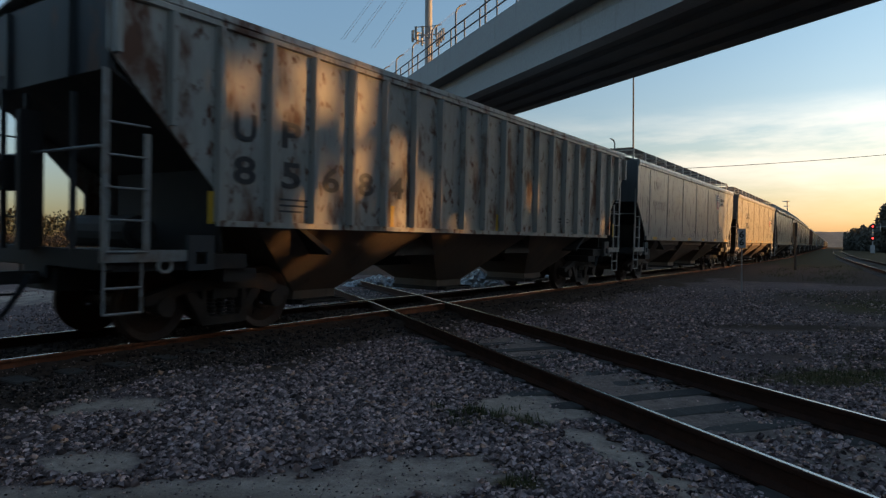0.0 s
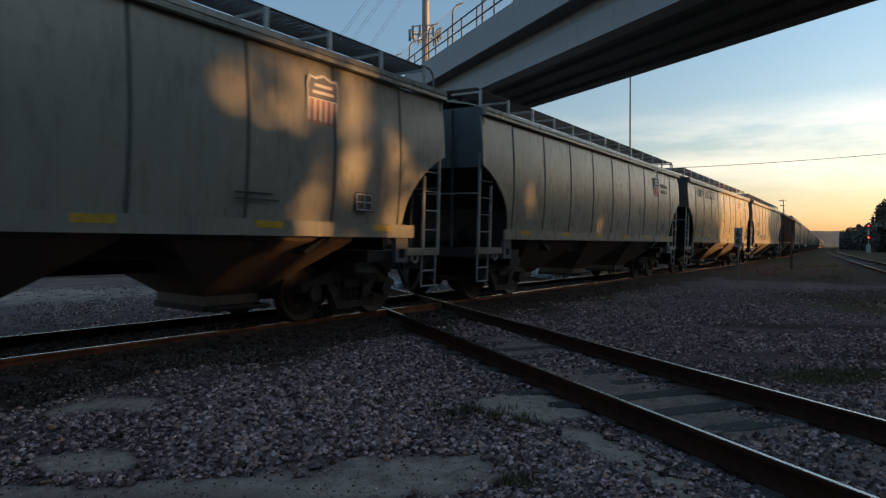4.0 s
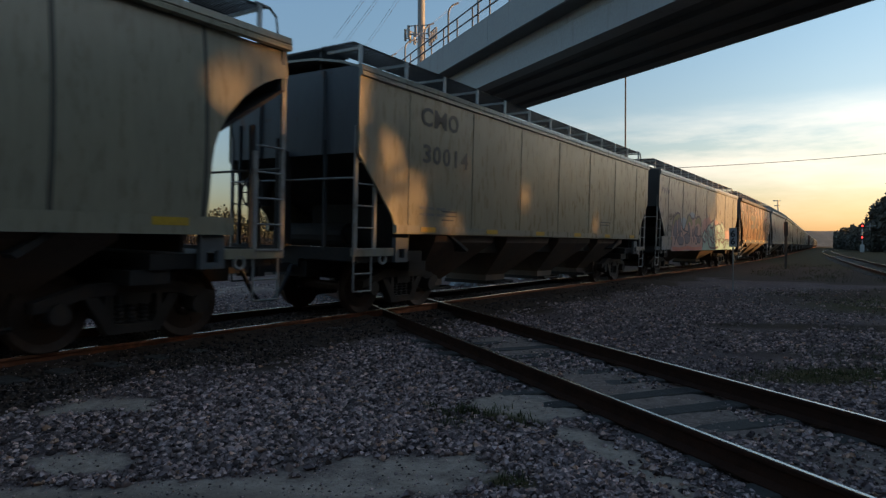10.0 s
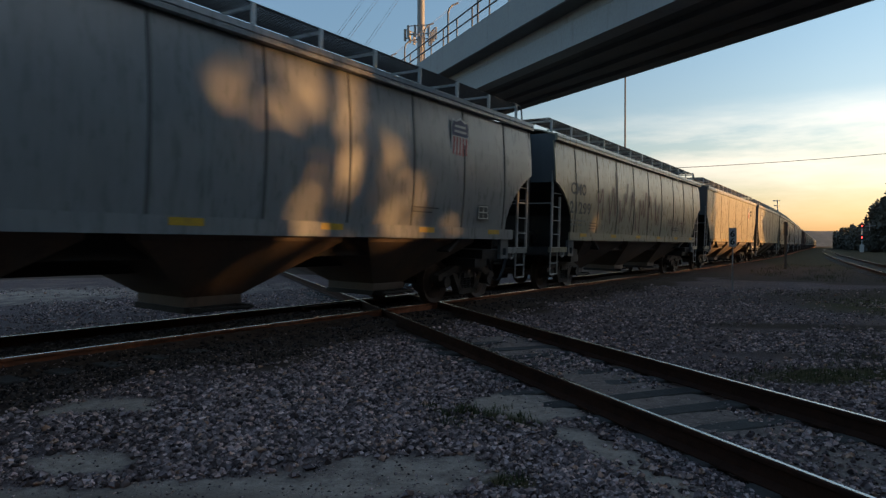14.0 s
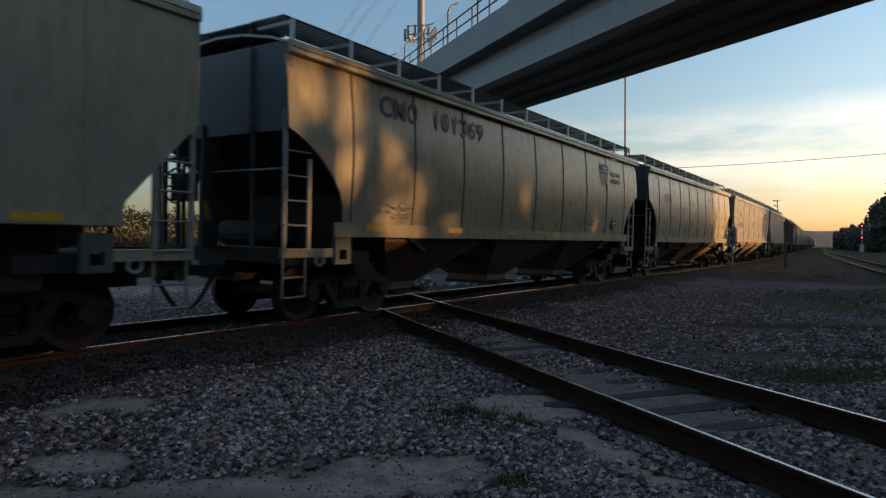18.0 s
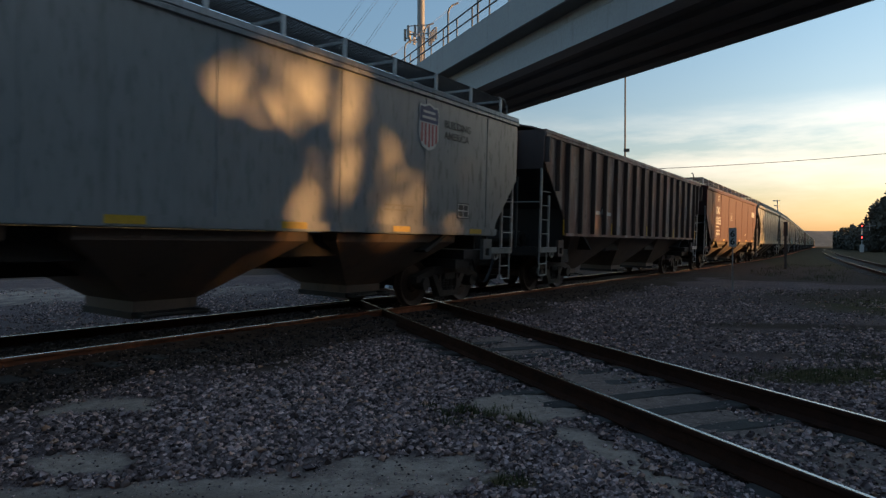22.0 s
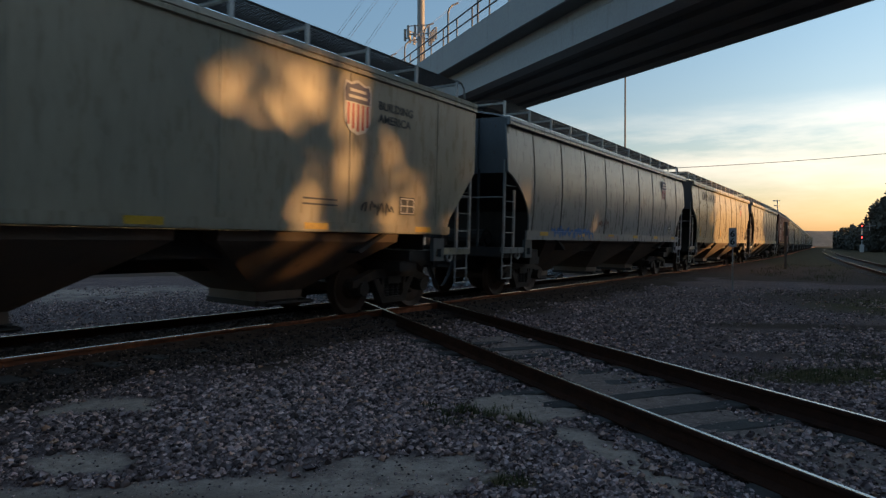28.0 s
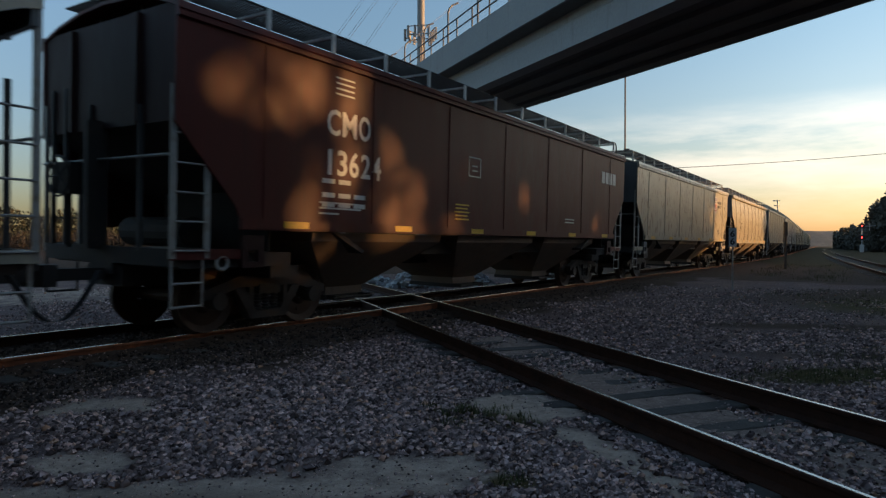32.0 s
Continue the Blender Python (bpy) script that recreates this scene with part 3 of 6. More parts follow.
def end_mesh(kind, e, sgn):
    """End wall and the slope sheet below it."""
    def maker():
        bm = bmesh.new()
        low = {"rib": 3.3, "round": 3.0, "open": 3.55, "flat": 2.85}[kind]
        w = HALF - 0.045
        box(bm, *sorted((sgn * (e - 0.10), sgn * (e - 0.03))), -w, w, low, EAVE + 0.2)
        for y in (-0.78, 0.78):
            box(bm, *sorted((sgn * (e - 0.03), sgn * (e + 0.03))), y - 0.04, y + 0.04, low, EAVE + 0.17)
        return bm
    return cached(("end_sheet", kind, e, sgn), maker)


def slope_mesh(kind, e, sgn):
    """The shade-dark sheet that slopes down from the end wall to the outlets, and the web below it."""
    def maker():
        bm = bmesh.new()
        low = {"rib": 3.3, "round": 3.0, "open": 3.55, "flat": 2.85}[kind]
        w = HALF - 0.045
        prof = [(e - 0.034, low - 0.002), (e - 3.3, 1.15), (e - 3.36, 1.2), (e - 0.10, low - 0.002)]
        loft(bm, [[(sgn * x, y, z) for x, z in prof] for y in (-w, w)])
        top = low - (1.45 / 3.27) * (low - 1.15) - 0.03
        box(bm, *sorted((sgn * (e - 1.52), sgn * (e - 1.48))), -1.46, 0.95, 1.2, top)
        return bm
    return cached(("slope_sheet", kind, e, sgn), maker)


def end_bar_mesh():
    def maker():
        bm = bmesh.new()
        bar(bm, (0, -1.5, 0), (0, 1.5, 0), 0.02)
        return bm
    return cached(("end_grab_rail",), maker)


def brake_box_mesh():
    """Gear housing behind the brake wheel with its chain rod."""
    def maker():
        bm = bmesh.new()
        box(bm, 0.02, 0.24, -0.20, 0.20, -0.24, 0.20)
        bar(bm, (0.12, 0.0, -0.24), (0.12, 0.0, -1.0), 0.035)
        box(bm, 0.04, 0.30, -0.62, -0.50, -1.0, 0.75)
        return bm
    return cached(("brake_housing",), maker)


def reservoir_mesh():
    def maker():
        bm = bmesh.new()
        bar(bm, (0, -0.75, 0), (0, 0.75, 0), 0.23, 14)
        for y in (-0.82, 0.82):
            bar(bm, (0, min(y, y * 0.92), 0), (0, max(y, y * 0.92), 0), 0.15, 14)
        return bm
    return cached(("air_reservoir",), maker)


def hopper_mesh(half, top=0.0):
    def maker():
        bm = bmesh.new()
        def ring(hx, hy, z):
            return [(-hx, -hy, z), (hx, -hy, z), (hx, hy, z), (-hx, hy, z)]
        loft(bm, [ring(half, HALF - 0.10, SILL + 0.06 + top), ring(half, HALF - 0.13, SILL - 0.08 + top), ring(0.46, 0.58, 0.50), ring(0.46, 0.58, 0.36)])
        return bm
    return cached(("hopper", half, top), maker)


def ridge_mesh():
    """The dark ridge between two hoppers."""
    def maker():
        bm = bmesh.new()
        loft(bm, [[(-0.36, y, SILL + 0.03), (0.36, y, SILL + 0.03), (0.62, y, 1.10), (-0.62, y, 1.10)] for y in (-1.18, 1.18)])
        return bm
    return cached(("ridge_sheet",), maker)


def gate_mesh():
    def maker():
        bm = bmesh.new()
        box(bm, -0.49, 0.49, -0.60, 0.60, 0.27, 0.36)
        box(bm, -0.44, -0.36, -0.82, -0.60, 0.28, 0.36)
        box(bm, 0.36, 0.44, -0.82, -0.60, 0.28, 0.36)
        bar(bm, (-0.49, -0.80, 0.32), (0.49, -0.80, 0.32), 0.03)
        return bm
    return cached(("outlet_gate",), maker)


def grate_mesh(e):
    """A long open walkway: bars lengthwise and across."""
    def maker():
        bm = bmesh.new()
        for k in range(13):
            y = k * 0.0575
            box(bm, -e, e, y, y + (0.012 if 0 < k < 12 else 0.03), -0.019, 0.0)
        n = int(2 * e / 0.13)
        for k in range(n + 1):
            x = -e + 2 * e * k / n
            box(bm, x - 0.005, x + 0.005, 0.0, 0.72, -0.010, -0.002)
        return bm
    return cached(("walkway", e), maker)


def crosswalk_mesh():
    """Grating that crosses the roof's end between the two walkways, on its bearers."""
    def maker():
        bm = bmesh.new()
        for k in range(15):
            x = k * 0.045
            box(bm, x, x + (0.012 if 0 < k < 14 else 0.03), -0.56, 0.56, -0.035, 0.0)
        for k in range(11):
            y = -0.55 + 0.11 * k
            box(bm, 0.0, 0.66, y - 0.006, y + 0.006, -0.028, -0.008)
        for y in (-0.5, 0.5):
            box(bm, 0.05, 0.10, y - 0.03, y + 0.03, -0.36, -0.036)
            box(bm, 0.55, 0.60, y - 0.03, y + 0.03, -0.36, -0.036)
        return bm
    return cached(("crosswalk",), maker)


def bracket_mesh():
    def maker():
        bm = bmesh.new()
        box(bm, -0.03, 0.03, -1.34, -1.30, EAVE + 0.17, 4.75)
        box(bm, -0.025, 0.025, -1.33, -0.58, 4.68, 4.72)
        return bm
    return cached(("walkway_bracket",), maker)


def ladder_mesh(z0, z1, n, w):
    def maker():
        bm = bmesh.new()
        for x in (0, w):
            box(bm, x - 0.028, x + 0.028, -0.02, 0.02, z0, z1)
        for k in range(n):
            z = z0 + 0.12 + (z1 - z0 - 0.25) * k / (n - 1)
            bar(bm, (0, -0.03, z), (w, -0.03, z), 0.014)
        return bm
    return cached(("ladder", z0, z1, n, w), maker)


def stile_mesh(z0, z1):
    def maker():
        bm = bmesh.new()
        box(bm, -0.035, 0.035, -0.02, 0.02, z0, z1)
        return bm
    return cached(("stile", z0, z1), maker)


def rung_mesh():
    def maker():
        bm = bmesh.new()
        bar(bm, (0, 0, 0), (0.46, 0, 0), 0.015)
        return bm
    return cached(("rung",), maker)


def wheelset_mesh():
    def maker():
        bm = bmesh.new()
        for sgn in (-1, 1):
            prof = [(0.0, 0.11), (0.10, 0.11), (0.10, 0.15), (0.045, 0.19), (0.035, 0.36), (0.06, 0.40), (0.09, 0.445), (0.09, 0.457), (-0.02, 0.462), (-0.025, 0.487), (-0.05, 0.487), (-0.05, 0.40), (-0.03, 0.34), (-0.03, 0.18), (-0.04, 0.13)]
            n = 28
            rings = []
            for k in range(n):
                a = math.tau * k / n
                rings.append([(r * math.cos(a), sgn * (0.735 + y), r * math.sin(a)) for y, r in prof])
            vs = [[bm.verts.new(p) for p in r] for r in rings]
            for k in range(n):
                a, b = vs[k], vs[(k + 1) % n]
                for i in range(len(prof)):
                    j = (i + 1) % len(prof)
                    bm.faces.new((a[i], a[j], b[j], b[i]))
            for k in range(3):
                a = math.tau * k / 3
                bar(bm, (0.27 * math.cos(a), sgn * 0.76, 0.27 * math.sin(a)), (0.27 * math.cos(a), sgn * 0.785, 0.27 * math.sin(a)), 0.035)
        bar(bm, (0, -0.98, 0), (0, 0.98, 0), 0.085, 10)
        return bm
    return cached(("wheelset",), maker)


def sideframe_mesh(sgn):
    def maker():
        bm = bmesh.new()
        y0, y1 = (sgn * 0.92, sgn * 1.08)
        d = (0, y1 - y0, 0)
        top = [(-1.15, y0, 0.60), (-0.95, y0, 0.66), (-0.55, y0, 0.78), (0.55, y0, 0.78), (0.95, y0, 0.66), (1.15, y0, 0.60), (1.15, y0, 0.48), (0.95, y0, 0.50), (0.55, y0, 0.63), (-0.55, y0, 0.63), (-0.95, y0, 0.50), (-1.15, y0, 0.48)]
        prism(bm, top, d)
        for k in (-1, 1):
            prism(bm, [(k * 0.62, y0, 0.62), (k * 0.44, y0, 0.62), (k * 0.20, y0, 0.24), (k * 0.34, y0, 0.20)], d)
            prism(bm, [(k * 0.36, y0, 0.64), (k * 0.28, y0, 0.64), (k * 0.28, y0, 0.26), (k * 0.36, y0, 0.26)], d)
            bar(bm, (k * 0.89, sgn * 0.90, 0.46), (k * 0.89, sgn * 1.13, 0.46), 0.125, 12)
        prism(bm, [(-0.40, y0, 0.28), (0.40, y0, 0.28), (0.34, y0, 0.17), (-0.34, y0, 0.17)], d)
        return bm
    return cached(("sideframe", sgn), maker)


def spring_mesh():
    def maker():
        bm = bmesh.new()
        prof = []
        for k in range(5):
            z = 0.285 + k * 0.05
            prof += [(0.045, z), (0.065, z + 0.008), (0.065, z + 0.026), (0.045, z + 0.034)]
        loft(bm, [[(r * math.cos(j * math.tau / 8), -1.0 + r * math.sin(j * math.tau / 8), z) for j in range(8)] for r, z in prof])
        return bm
    return cached(("spring",), maker)


def bolster_mesh():
    def maker():
        bm = bmesh.new()
        box(bm, -0.2, 0.2, -1.1, 1.1, 0.52, 0.66)
        box(bm, -0.32, 0.32, -0.32, 0.32, 0.60, 0.86)
        for k in (-1, 1):
            box(bm, k * 0.34 - 0.05, k * 0.34 + 0.05, -0.85, 0.85, 0.34, 0.42)
        return bm
    return cached(("bolster",), maker)


def coupler_mesh(sgn):
    def maker():
        bm = bmesh.new()
        box(bm, *sorted((sgn * -0.9, sgn * 0.0)), -0.09, 0.09, 0.78, 0.94)
        prism(bm, [(sgn * -0.02, -0.16, 0.72), (sgn * 0.16, -0.20, 0.72), (sgn * 0.18, 0.02, 0.72), (sgn * 0.05, 0.16, 0.72), (sgn * -0.12, 0.12, 0.72)], (0, 0, 0.28))
        return bm
    return cached(("coupler", sgn), maker)


def hose_mesh(sgn):
    def maker():
        bm = bmesh.new()
        pts = []
        for k in range(9):
            a = math.pi * k / 8
            pts.append((sgn * (0.0 + 0.48 * (k / 8)), -0.35, 0.92 - 0.62 * math.sin(a * 0.5)))
        loft(bm, [[(x + 0.04 * math.cos(j * 1.047), y + 0.04 * math.sin(j * 1.047), z) for j in range(6)] for x, y, z in pts])
        return bm
    return cached(("brake_hose", sgn), maker)


def end_frame_mesh(kind, sgn):
    """End sill, platform and the corner posts, measured from the eave's end."""
    def maker():
        bm = bmesh.new()
        lo, hi = {"end_sill": ((-0.14, -1.5, 1.02), (0.0, 1.5, 1.24)), "end_platform": ((-1.9, -1.46, 0.984), (-0.14, 1.46, 1.18)),
                  "draft_gear": ((-1.58, -0.42, 0.70), (-0.05, 0.42, 0.98)), "body_bolster": ((-2.1, -1.40, 0.80), (-1.6, 1.40, 0.98))}[kind]
        box(bm, *sorted((sgn * lo[0], sgn * hi[0])), lo[1], hi[1], lo[2], hi[2])
        return bm
    return cached((kind, sgn), maker)


def channel_mesh(sgn):
    """Pale edge of the end platform under the ladder."""
    def maker():
        bm = bmesh.new()
        box(bm, *sorted((sgn * -1.05, sgn * 0.0)), -1.54, -1.46, 1.10, 1.24)
        return bm
    return cached(("platform_edge", sgn), maker)


def post_mesh(z0, z1, r=0.045):
    def maker():
        bm = bmesh.new()
        box(bm, -r, r, -r * 0.7, r * 0.7, z0, z1)
        return bm
    return cached(("end_post", z0, z1, r), maker)


def jack_mesh():
    """Bolster end plate with its slot."""
    def maker():
        bm = bmesh.new()
        for x0, x1, z0, z1 in ((-0.17, -0.08, 0.98, 1.43), (0.08, 0.17, 0.98, 1.43), (-0.08, 0.08, 1.22, 1.43), (-0.08, 0.08, 0.98, 1.06)):
            box(bm, x0, x1, -1.58, -1.50, z0, z1)
        return bm
    return cached(("jacking_pad",), maker)


def roping_loop_mesh():
    """Forged ring under the platform's edge."""
    def maker():
        bm = bmesh.new()
        vs = []
        for k in range(12):
            a = math.tau * k / 12
            vs.append([bm.verts.new(((0.085 + 0.026 * math.cos(j * 1.2566)) * math.cos(a), 0.026 * math.sin(j * 1.2566), (0.085 + 0.026 * math.cos(j * 1.2566)) * math.sin(a))) for j in range(5)])
        for k in range(12):
            for j in range(5):
                bm.faces.new((vs[k][j], vs[k][(j + 1) % 5], vs[(k + 1) % 12][(j + 1) % 5], vs[(k + 1) % 12][j]))
        return bm
    return cached(("roping_loop",), maker)


def stirrup_mesh():
    def maker():
        bm = bmesh.new()
        for x in (0, 0.42):
            bar(bm, (x, 0, 1.1), (x, 0, 0.5), 0.018)
        for z in (0.5, 0.8):
            bar(bm, (0, 0, z), (0.42, 0, z), 0.018)
        return bm
    return cached(("stirrup",), maker)


def brake_wheel_mesh():
    def maker():
        bm = bmesh.new()
        n = 18
        for k in range(n):
            a, b = math.tau * k / n, math.tau * (k + 1) / n
            bar(bm, (0, 0.28 * math.cos(a), 0.28 * math.sin(a)), (0, 0.28 * math.cos(b), 0.28 * math.sin(b)), 0.018)
        for k in range(5):
            a = math.tau * k / 5
            bar(bm, (0, 0, 0), (0, 0.28 * math.cos(a), 0.28 * math.sin(a)), 0.014)
        return bm
    return cached(("brake_wheel",), maker)


def rail_loop_mesh(sgn):
    """Handrail at the end of the roof walkway."""
    def maker():
        bm = bmesh.new()
        loft(bm, [[(sgn * x, 0.022 * math.cos(j * math.tau / 6), z + 0.022 * math.sin(j * math.tau / 6)) for j in range(6)] for x, z in ((-0.2, 4.78), (0.05, 4.77), (0.16, 4.68), (0.19, 4.5), (0.19, 4.2))])
        return bm
    return cached(("end_handrail", sgn), maker)


def text_mesh(words, size, bold=0.0):
    key = ("text", words, size, bold)
    if key not in MESHES:
        cu = bpy.data.curves.new("lettering", "FONT")
        cu.body, cu.size, cu.offset, cu.resolution_u = words, size, bold, 3
        cu.extrude = 0.0015
        ob = bpy.data.objects.new("lettering", cu)
        me = bpy.data.meshes.new_from_object(ob)
        me.transform(Matrix.Rotation(math.pi / 2, 4, "X"))
        bpy.data.objects.remove(ob)
        me.materials.clear()
        me.materials.append(None)
        MESHES[key] = me
    return MESHES[key]


def patch_mesh(w, h):
    def maker():
        bm = bmesh.new()
        box(bm, 0, w, -0.003, 0.0, 0, h)
        return bm
    return cached(("patch", w, h), maker)


def shield_meshes():
    """A plain shield: rim, dark band above, stripes below."""
    def outline(k):
        pts = [(-0.30, 0.30), (-0.27, 0.42), (-0.16, 0.40), (0, 0.46), (0.16, 0.40), (0.27, 0.42), (0.30, 0.30), (0.29, -0.2), (0.18, -0.36), (0, -0.43), (-0.18, -0.36), (-0.29, -0.2)]
        return [(x * k, z * k) for x, z in pts]
    def rim():
        bm = bmesh.new()
        prism(bm, [(x, 0, z) for x, z in outline(1.08)], (0, -0.003, 0))
        return bm
    def band():
        bm = bmesh.new()
        prism(bm, [(-0.29, -0.003, 0.10), (0.29, -0.003, 0.10), (0.30, -0.003, 0.30), (0.26, -0.003, 0.41), (0.16, -0.003, 0.39), (0, -0.003, 0.45), (-0.16, -0.003, 0.39), (-0.26, -0.003, 0.41), (-0.30, -0.003, 0.30)], (0, -0.003, 0))
        return bm
    def stripes():
        bm = bmesh.new()
        for k in range(5):
            x = -0.25 + k * 0.115
            low = -0.40 + 0.9 * abs(x + 0.02) ** 1.5
            prism(bm, [(x, -0.003, low), (x + 0.06, -0.003, low + 0.01), (x + 0.06, -0.003, 0.08), (x, -0.003, 0.08)], (0, -0.003, 0))
        return bm
    return cached(("shield_rim",), rim), cached(("shield_band",), band), cached(("shield_stripes",), stripes)


def decal(name, mesh, mat, car, kind, x, z, lift=0.006, label=""):
    o = part(name, mesh, mat, car, label)
    out = max(bulge(z + k * 0.1, kind) for k in range(6))
    o.location = (x, -out - lift, z)
    return o


TRUCK_IN = 2.55
RIB_STEP = {-1: 0.76, 6: 0.85, 19: 0.90}
WHEELS = []


def hopper_car(index, kind, length, body, trim, cut=3, group="cars of the train", label=""):
    """A covered hopper: two sides, roof, walkways, ends, hoppers, ladders, trucks and couplers."""
    car = new("hopper_car")
    tagged(car, label, "freight car", group)
    e = round(length / 2 - 0.70, 3)
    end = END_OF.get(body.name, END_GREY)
    for sgn in (-1, 1):
        s = part("side_panel", side_mesh(kind, e, sgn), body, car)
        if kind == "rib":
            n = round((2 * e - 2.64) / RIB_STEP.get(index, 0.85))
            if sgn < 0:
                for k in range(n + 1):
                    x = round(-e + 1.32 + (2 * e - 2.64) * k / n, 3)
                    part("side_post", strip_mesh(kind, x - 0.035, x + 0.035, SILL + 0.20, EAVE - 0.01, sgn, 0.12), SEAM[body.name], s)
                for x in (-e + 0.06, -e + 0.7, e - 0.7, e - 0.06):
                    z0 = 3.50 - (e - abs(x)) * (1.48 / 1.32) + 0.03
                    part("side_post", strip_mesh(kind, round(x - 0.035, 3), round(x + 0.035, 3), round(z0, 2), EAVE - 0.01, sgn, 0.12), SEAM[body.name], s)
            part("side_sill", strip_mesh(kind, -e + 1.32, e - 1.32, SILL + 0.12, SILL + 0.20, sgn, 0.05), trim, car)
        else:
            n = 9 if kind in ("round", "open") else 7
            if sgn < 0:
                for k in range(n):
                    x = round((k - (n - 1) / 2) * (2 * e - 2.6) / (n - 1), 3)
                    part("seam", strip_mesh(kind, x - 0.022, x + 0.022, SILL + 0.22, EAVE - 0.01, sgn, 0.012), SEAM[body.name] if kind in ("round", "open") else body, s)
            part("side_sill", strip_mesh("flat", -e + (0.92 if cut > 2 else 0.35), e - (0.92 if cut > 2 else 0.35), SILL + (0.0 if kind != 'flat' else 0.085) - (0.0 if cut > 2 else 0.40), SILL + 0.23, sgn, 0.05), trim, car)
        part("eave_rail", fascia_mesh(e, sgn), trim, car)
        if kind != "rib":
            w = part("walkway", grate_mesh(e - 0.15), GRATING, car, "open steel grating walkway on the roof")
            w.location = (0, -1.30 if sgn < 0 else 0.58, 4.77)
            w = part("crosswalk", crosswalk_mesh(), GRATING, car, "open steel grating across the roof's end")
            w.location = (sgn * (e - 0.5) - 0.33, 0, 4.77)
    part("roof", roof_mesh(e), trim, car)
    def coaming():
        bm = bmesh.new()
        box(bm, -e + 0.8, e - 0.8, -0.36, 0.36, EAVE + 0.40, EAVE + 0.56)
        return bm
    part("roof_hatch", cached(("roof_hatch", e), coaming), trim, car)
    if kind == "rib":
        w = part("walkway", grate_mesh(e - 0.15), GRATING, car, "low grating walkway along the roof's ridge")
        w.location = (0, -0.36, EAVE + 0.58)
    n = 13 if kind != "rib" else 0
    for k in range(n):
        b = part("walkway_bracket", bracket_mesh(), WHITE_STEEL, car)
        b.location = (-e + 0.3 + (2 * e - 0.6) * k / (n - 1), 0, 0)
    for sgn in (-1, 1):
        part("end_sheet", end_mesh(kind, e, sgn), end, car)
        part("slope_sheet", slope_mesh(kind, e, sgn), RECESS_DARK, car, "slope sheet under the end, its recess shade in the colour")
        for name in ("end_sill", "end_platform", "draft_gear", "body_bolster"):
            f = part(name, end_frame_mesh(name, sgn), STEEL_DARK, car)
            f.location = (sgn * e, 0, 0)
        f = part("platform_edge", channel_mesh(sgn), LADDER if kind == "rib" else trim, car)
        f.location = (sgn * e, 0, 0)
        f = part("end_grab_rail", end_bar_mesh(), LADDER, car)
        f.location = (sgn * (e + 0.02), 0, 2.42)
        f = part("air_reservoir", reservoir_mesh(), STEEL_DARK, car)
        f.location = (sgn * (e - 1.0), 0.25, 1.45)
        for y, flip in ((-1.52, 1), (1.52, -1)):
            if flip > 0:
                lad = new("ladder")
                lad.parent = car
                for sx, top in ((0.0 if sgn < 0 else 0.46, 3.30 if sgn < 0 else 4.15), (0.46 if sgn < 0 else 0.0, 2.62)):
                    q = part("stile", stile_mesh(1.12, top), LADDER, lad)
                    q.location = (sx, 0, 0)
                for kk in range(5):
                    q = part("rung", rung_mesh(), LADDER, lad)
                    q.location = (0, -0.03, 1.22 + 0.37 * kk)
            else:
                lad = part("ladder", ladder_mesh(1.12, 3.30, 6, 0.46), LADDER, car)
            lad.location = (sgn * e - (0.46 if sgn > 0 else 0) - sgn * 0.03, y, 0)
            if flip < 0:
                lad.rotation_euler = (0, 0, math.pi)
                lad.location.x += 0.46
            st = part("stirrup_step", stirrup_mesh(), LADDER if flip > 0 else STEEL_DARK, car)
            st.location = (sgn * e - (0.46 if sgn > 0 else 0) - sgn * 0.03, y * 0.99, 0)
        for y, top in ((-0.85, 3.1), (0.30, 3.2), (0.95, 3.5), (1.30, 3.5)):
            p = part("end_post", post_mesh(1.2, top, 0.03), GRATING if y != 0.30 else STEEL_DARK, car)
            p.location = (sgn * (e - 0.02), y, 0)
        if sgn > 0:
            for y in (-1.3, 1.3):
                h = part("end_handrail", rail_loop_mesh(sgn), LADDER, car)
                h.location = (sgn * (e - 0.16), y, 0)
        c = part("coupler", coupler_mesh(sgn), STEEL_DARK, car)
        c.location = (sgn * (length / 2 - 0.08), 0, 0)
        a = part("brake_hose", hose_mesh(sgn), BLACK, car)
        a.location = (sgn * (e + 0.2), 0, 0)
        j = part("jacking_pad", jack_mesh(), end, car)
        j.location = (sgn * (e - 1.16), 0, 0)
        j = part("roping_loop", roping_loop_mesh(), LADDER, car)
        j.location = (sgn * (e - 0.72), -1.52, 1.05)
    bw = part("brake_wheel", brake_wheel_mesh(), STEEL_DARK, car)
    bw.location = (-e - 0.22, 0.65, 2.2)
    bh = part("brake_housing", brake_box_mesh(), STEEL_DARK, car)
    bh.location = (-e - 0.20, 0.65, 2.2)
    def spine():
        bm = bmesh.new()
        box(bm, -length / 2 + 0.7, length / 2 - 0.7, -0.28, 0.28, 0.86, 1.16)
        return bm
    part("centre_sill", cached(("centre_sill", length), spine), STEEL_DARK, car)
    span = 2 * (e - 1.98)
    for k in range(cut):
        hp = part("hopper", hopper_mesh(round(span / cut / 2 - (0.30 if kind != 'rib' else 0.06), 3), 0.2 if kind == 'rib' else 0.0), HOPPER_GRIME, car, "grimy discharge hopper")
        hp.location = (-span / 2 + span * (k + 0.5) / cut, 0, 0)
        g = part("outlet_gate", gate_mesh(), STEEL_DARK, hp)
        if k:
            rd = part("ridge_sheet", ridge_mesh(), STEEL_DARK, car)
            rd.location = (-span / 2 + span * k / cut, 0, 0)
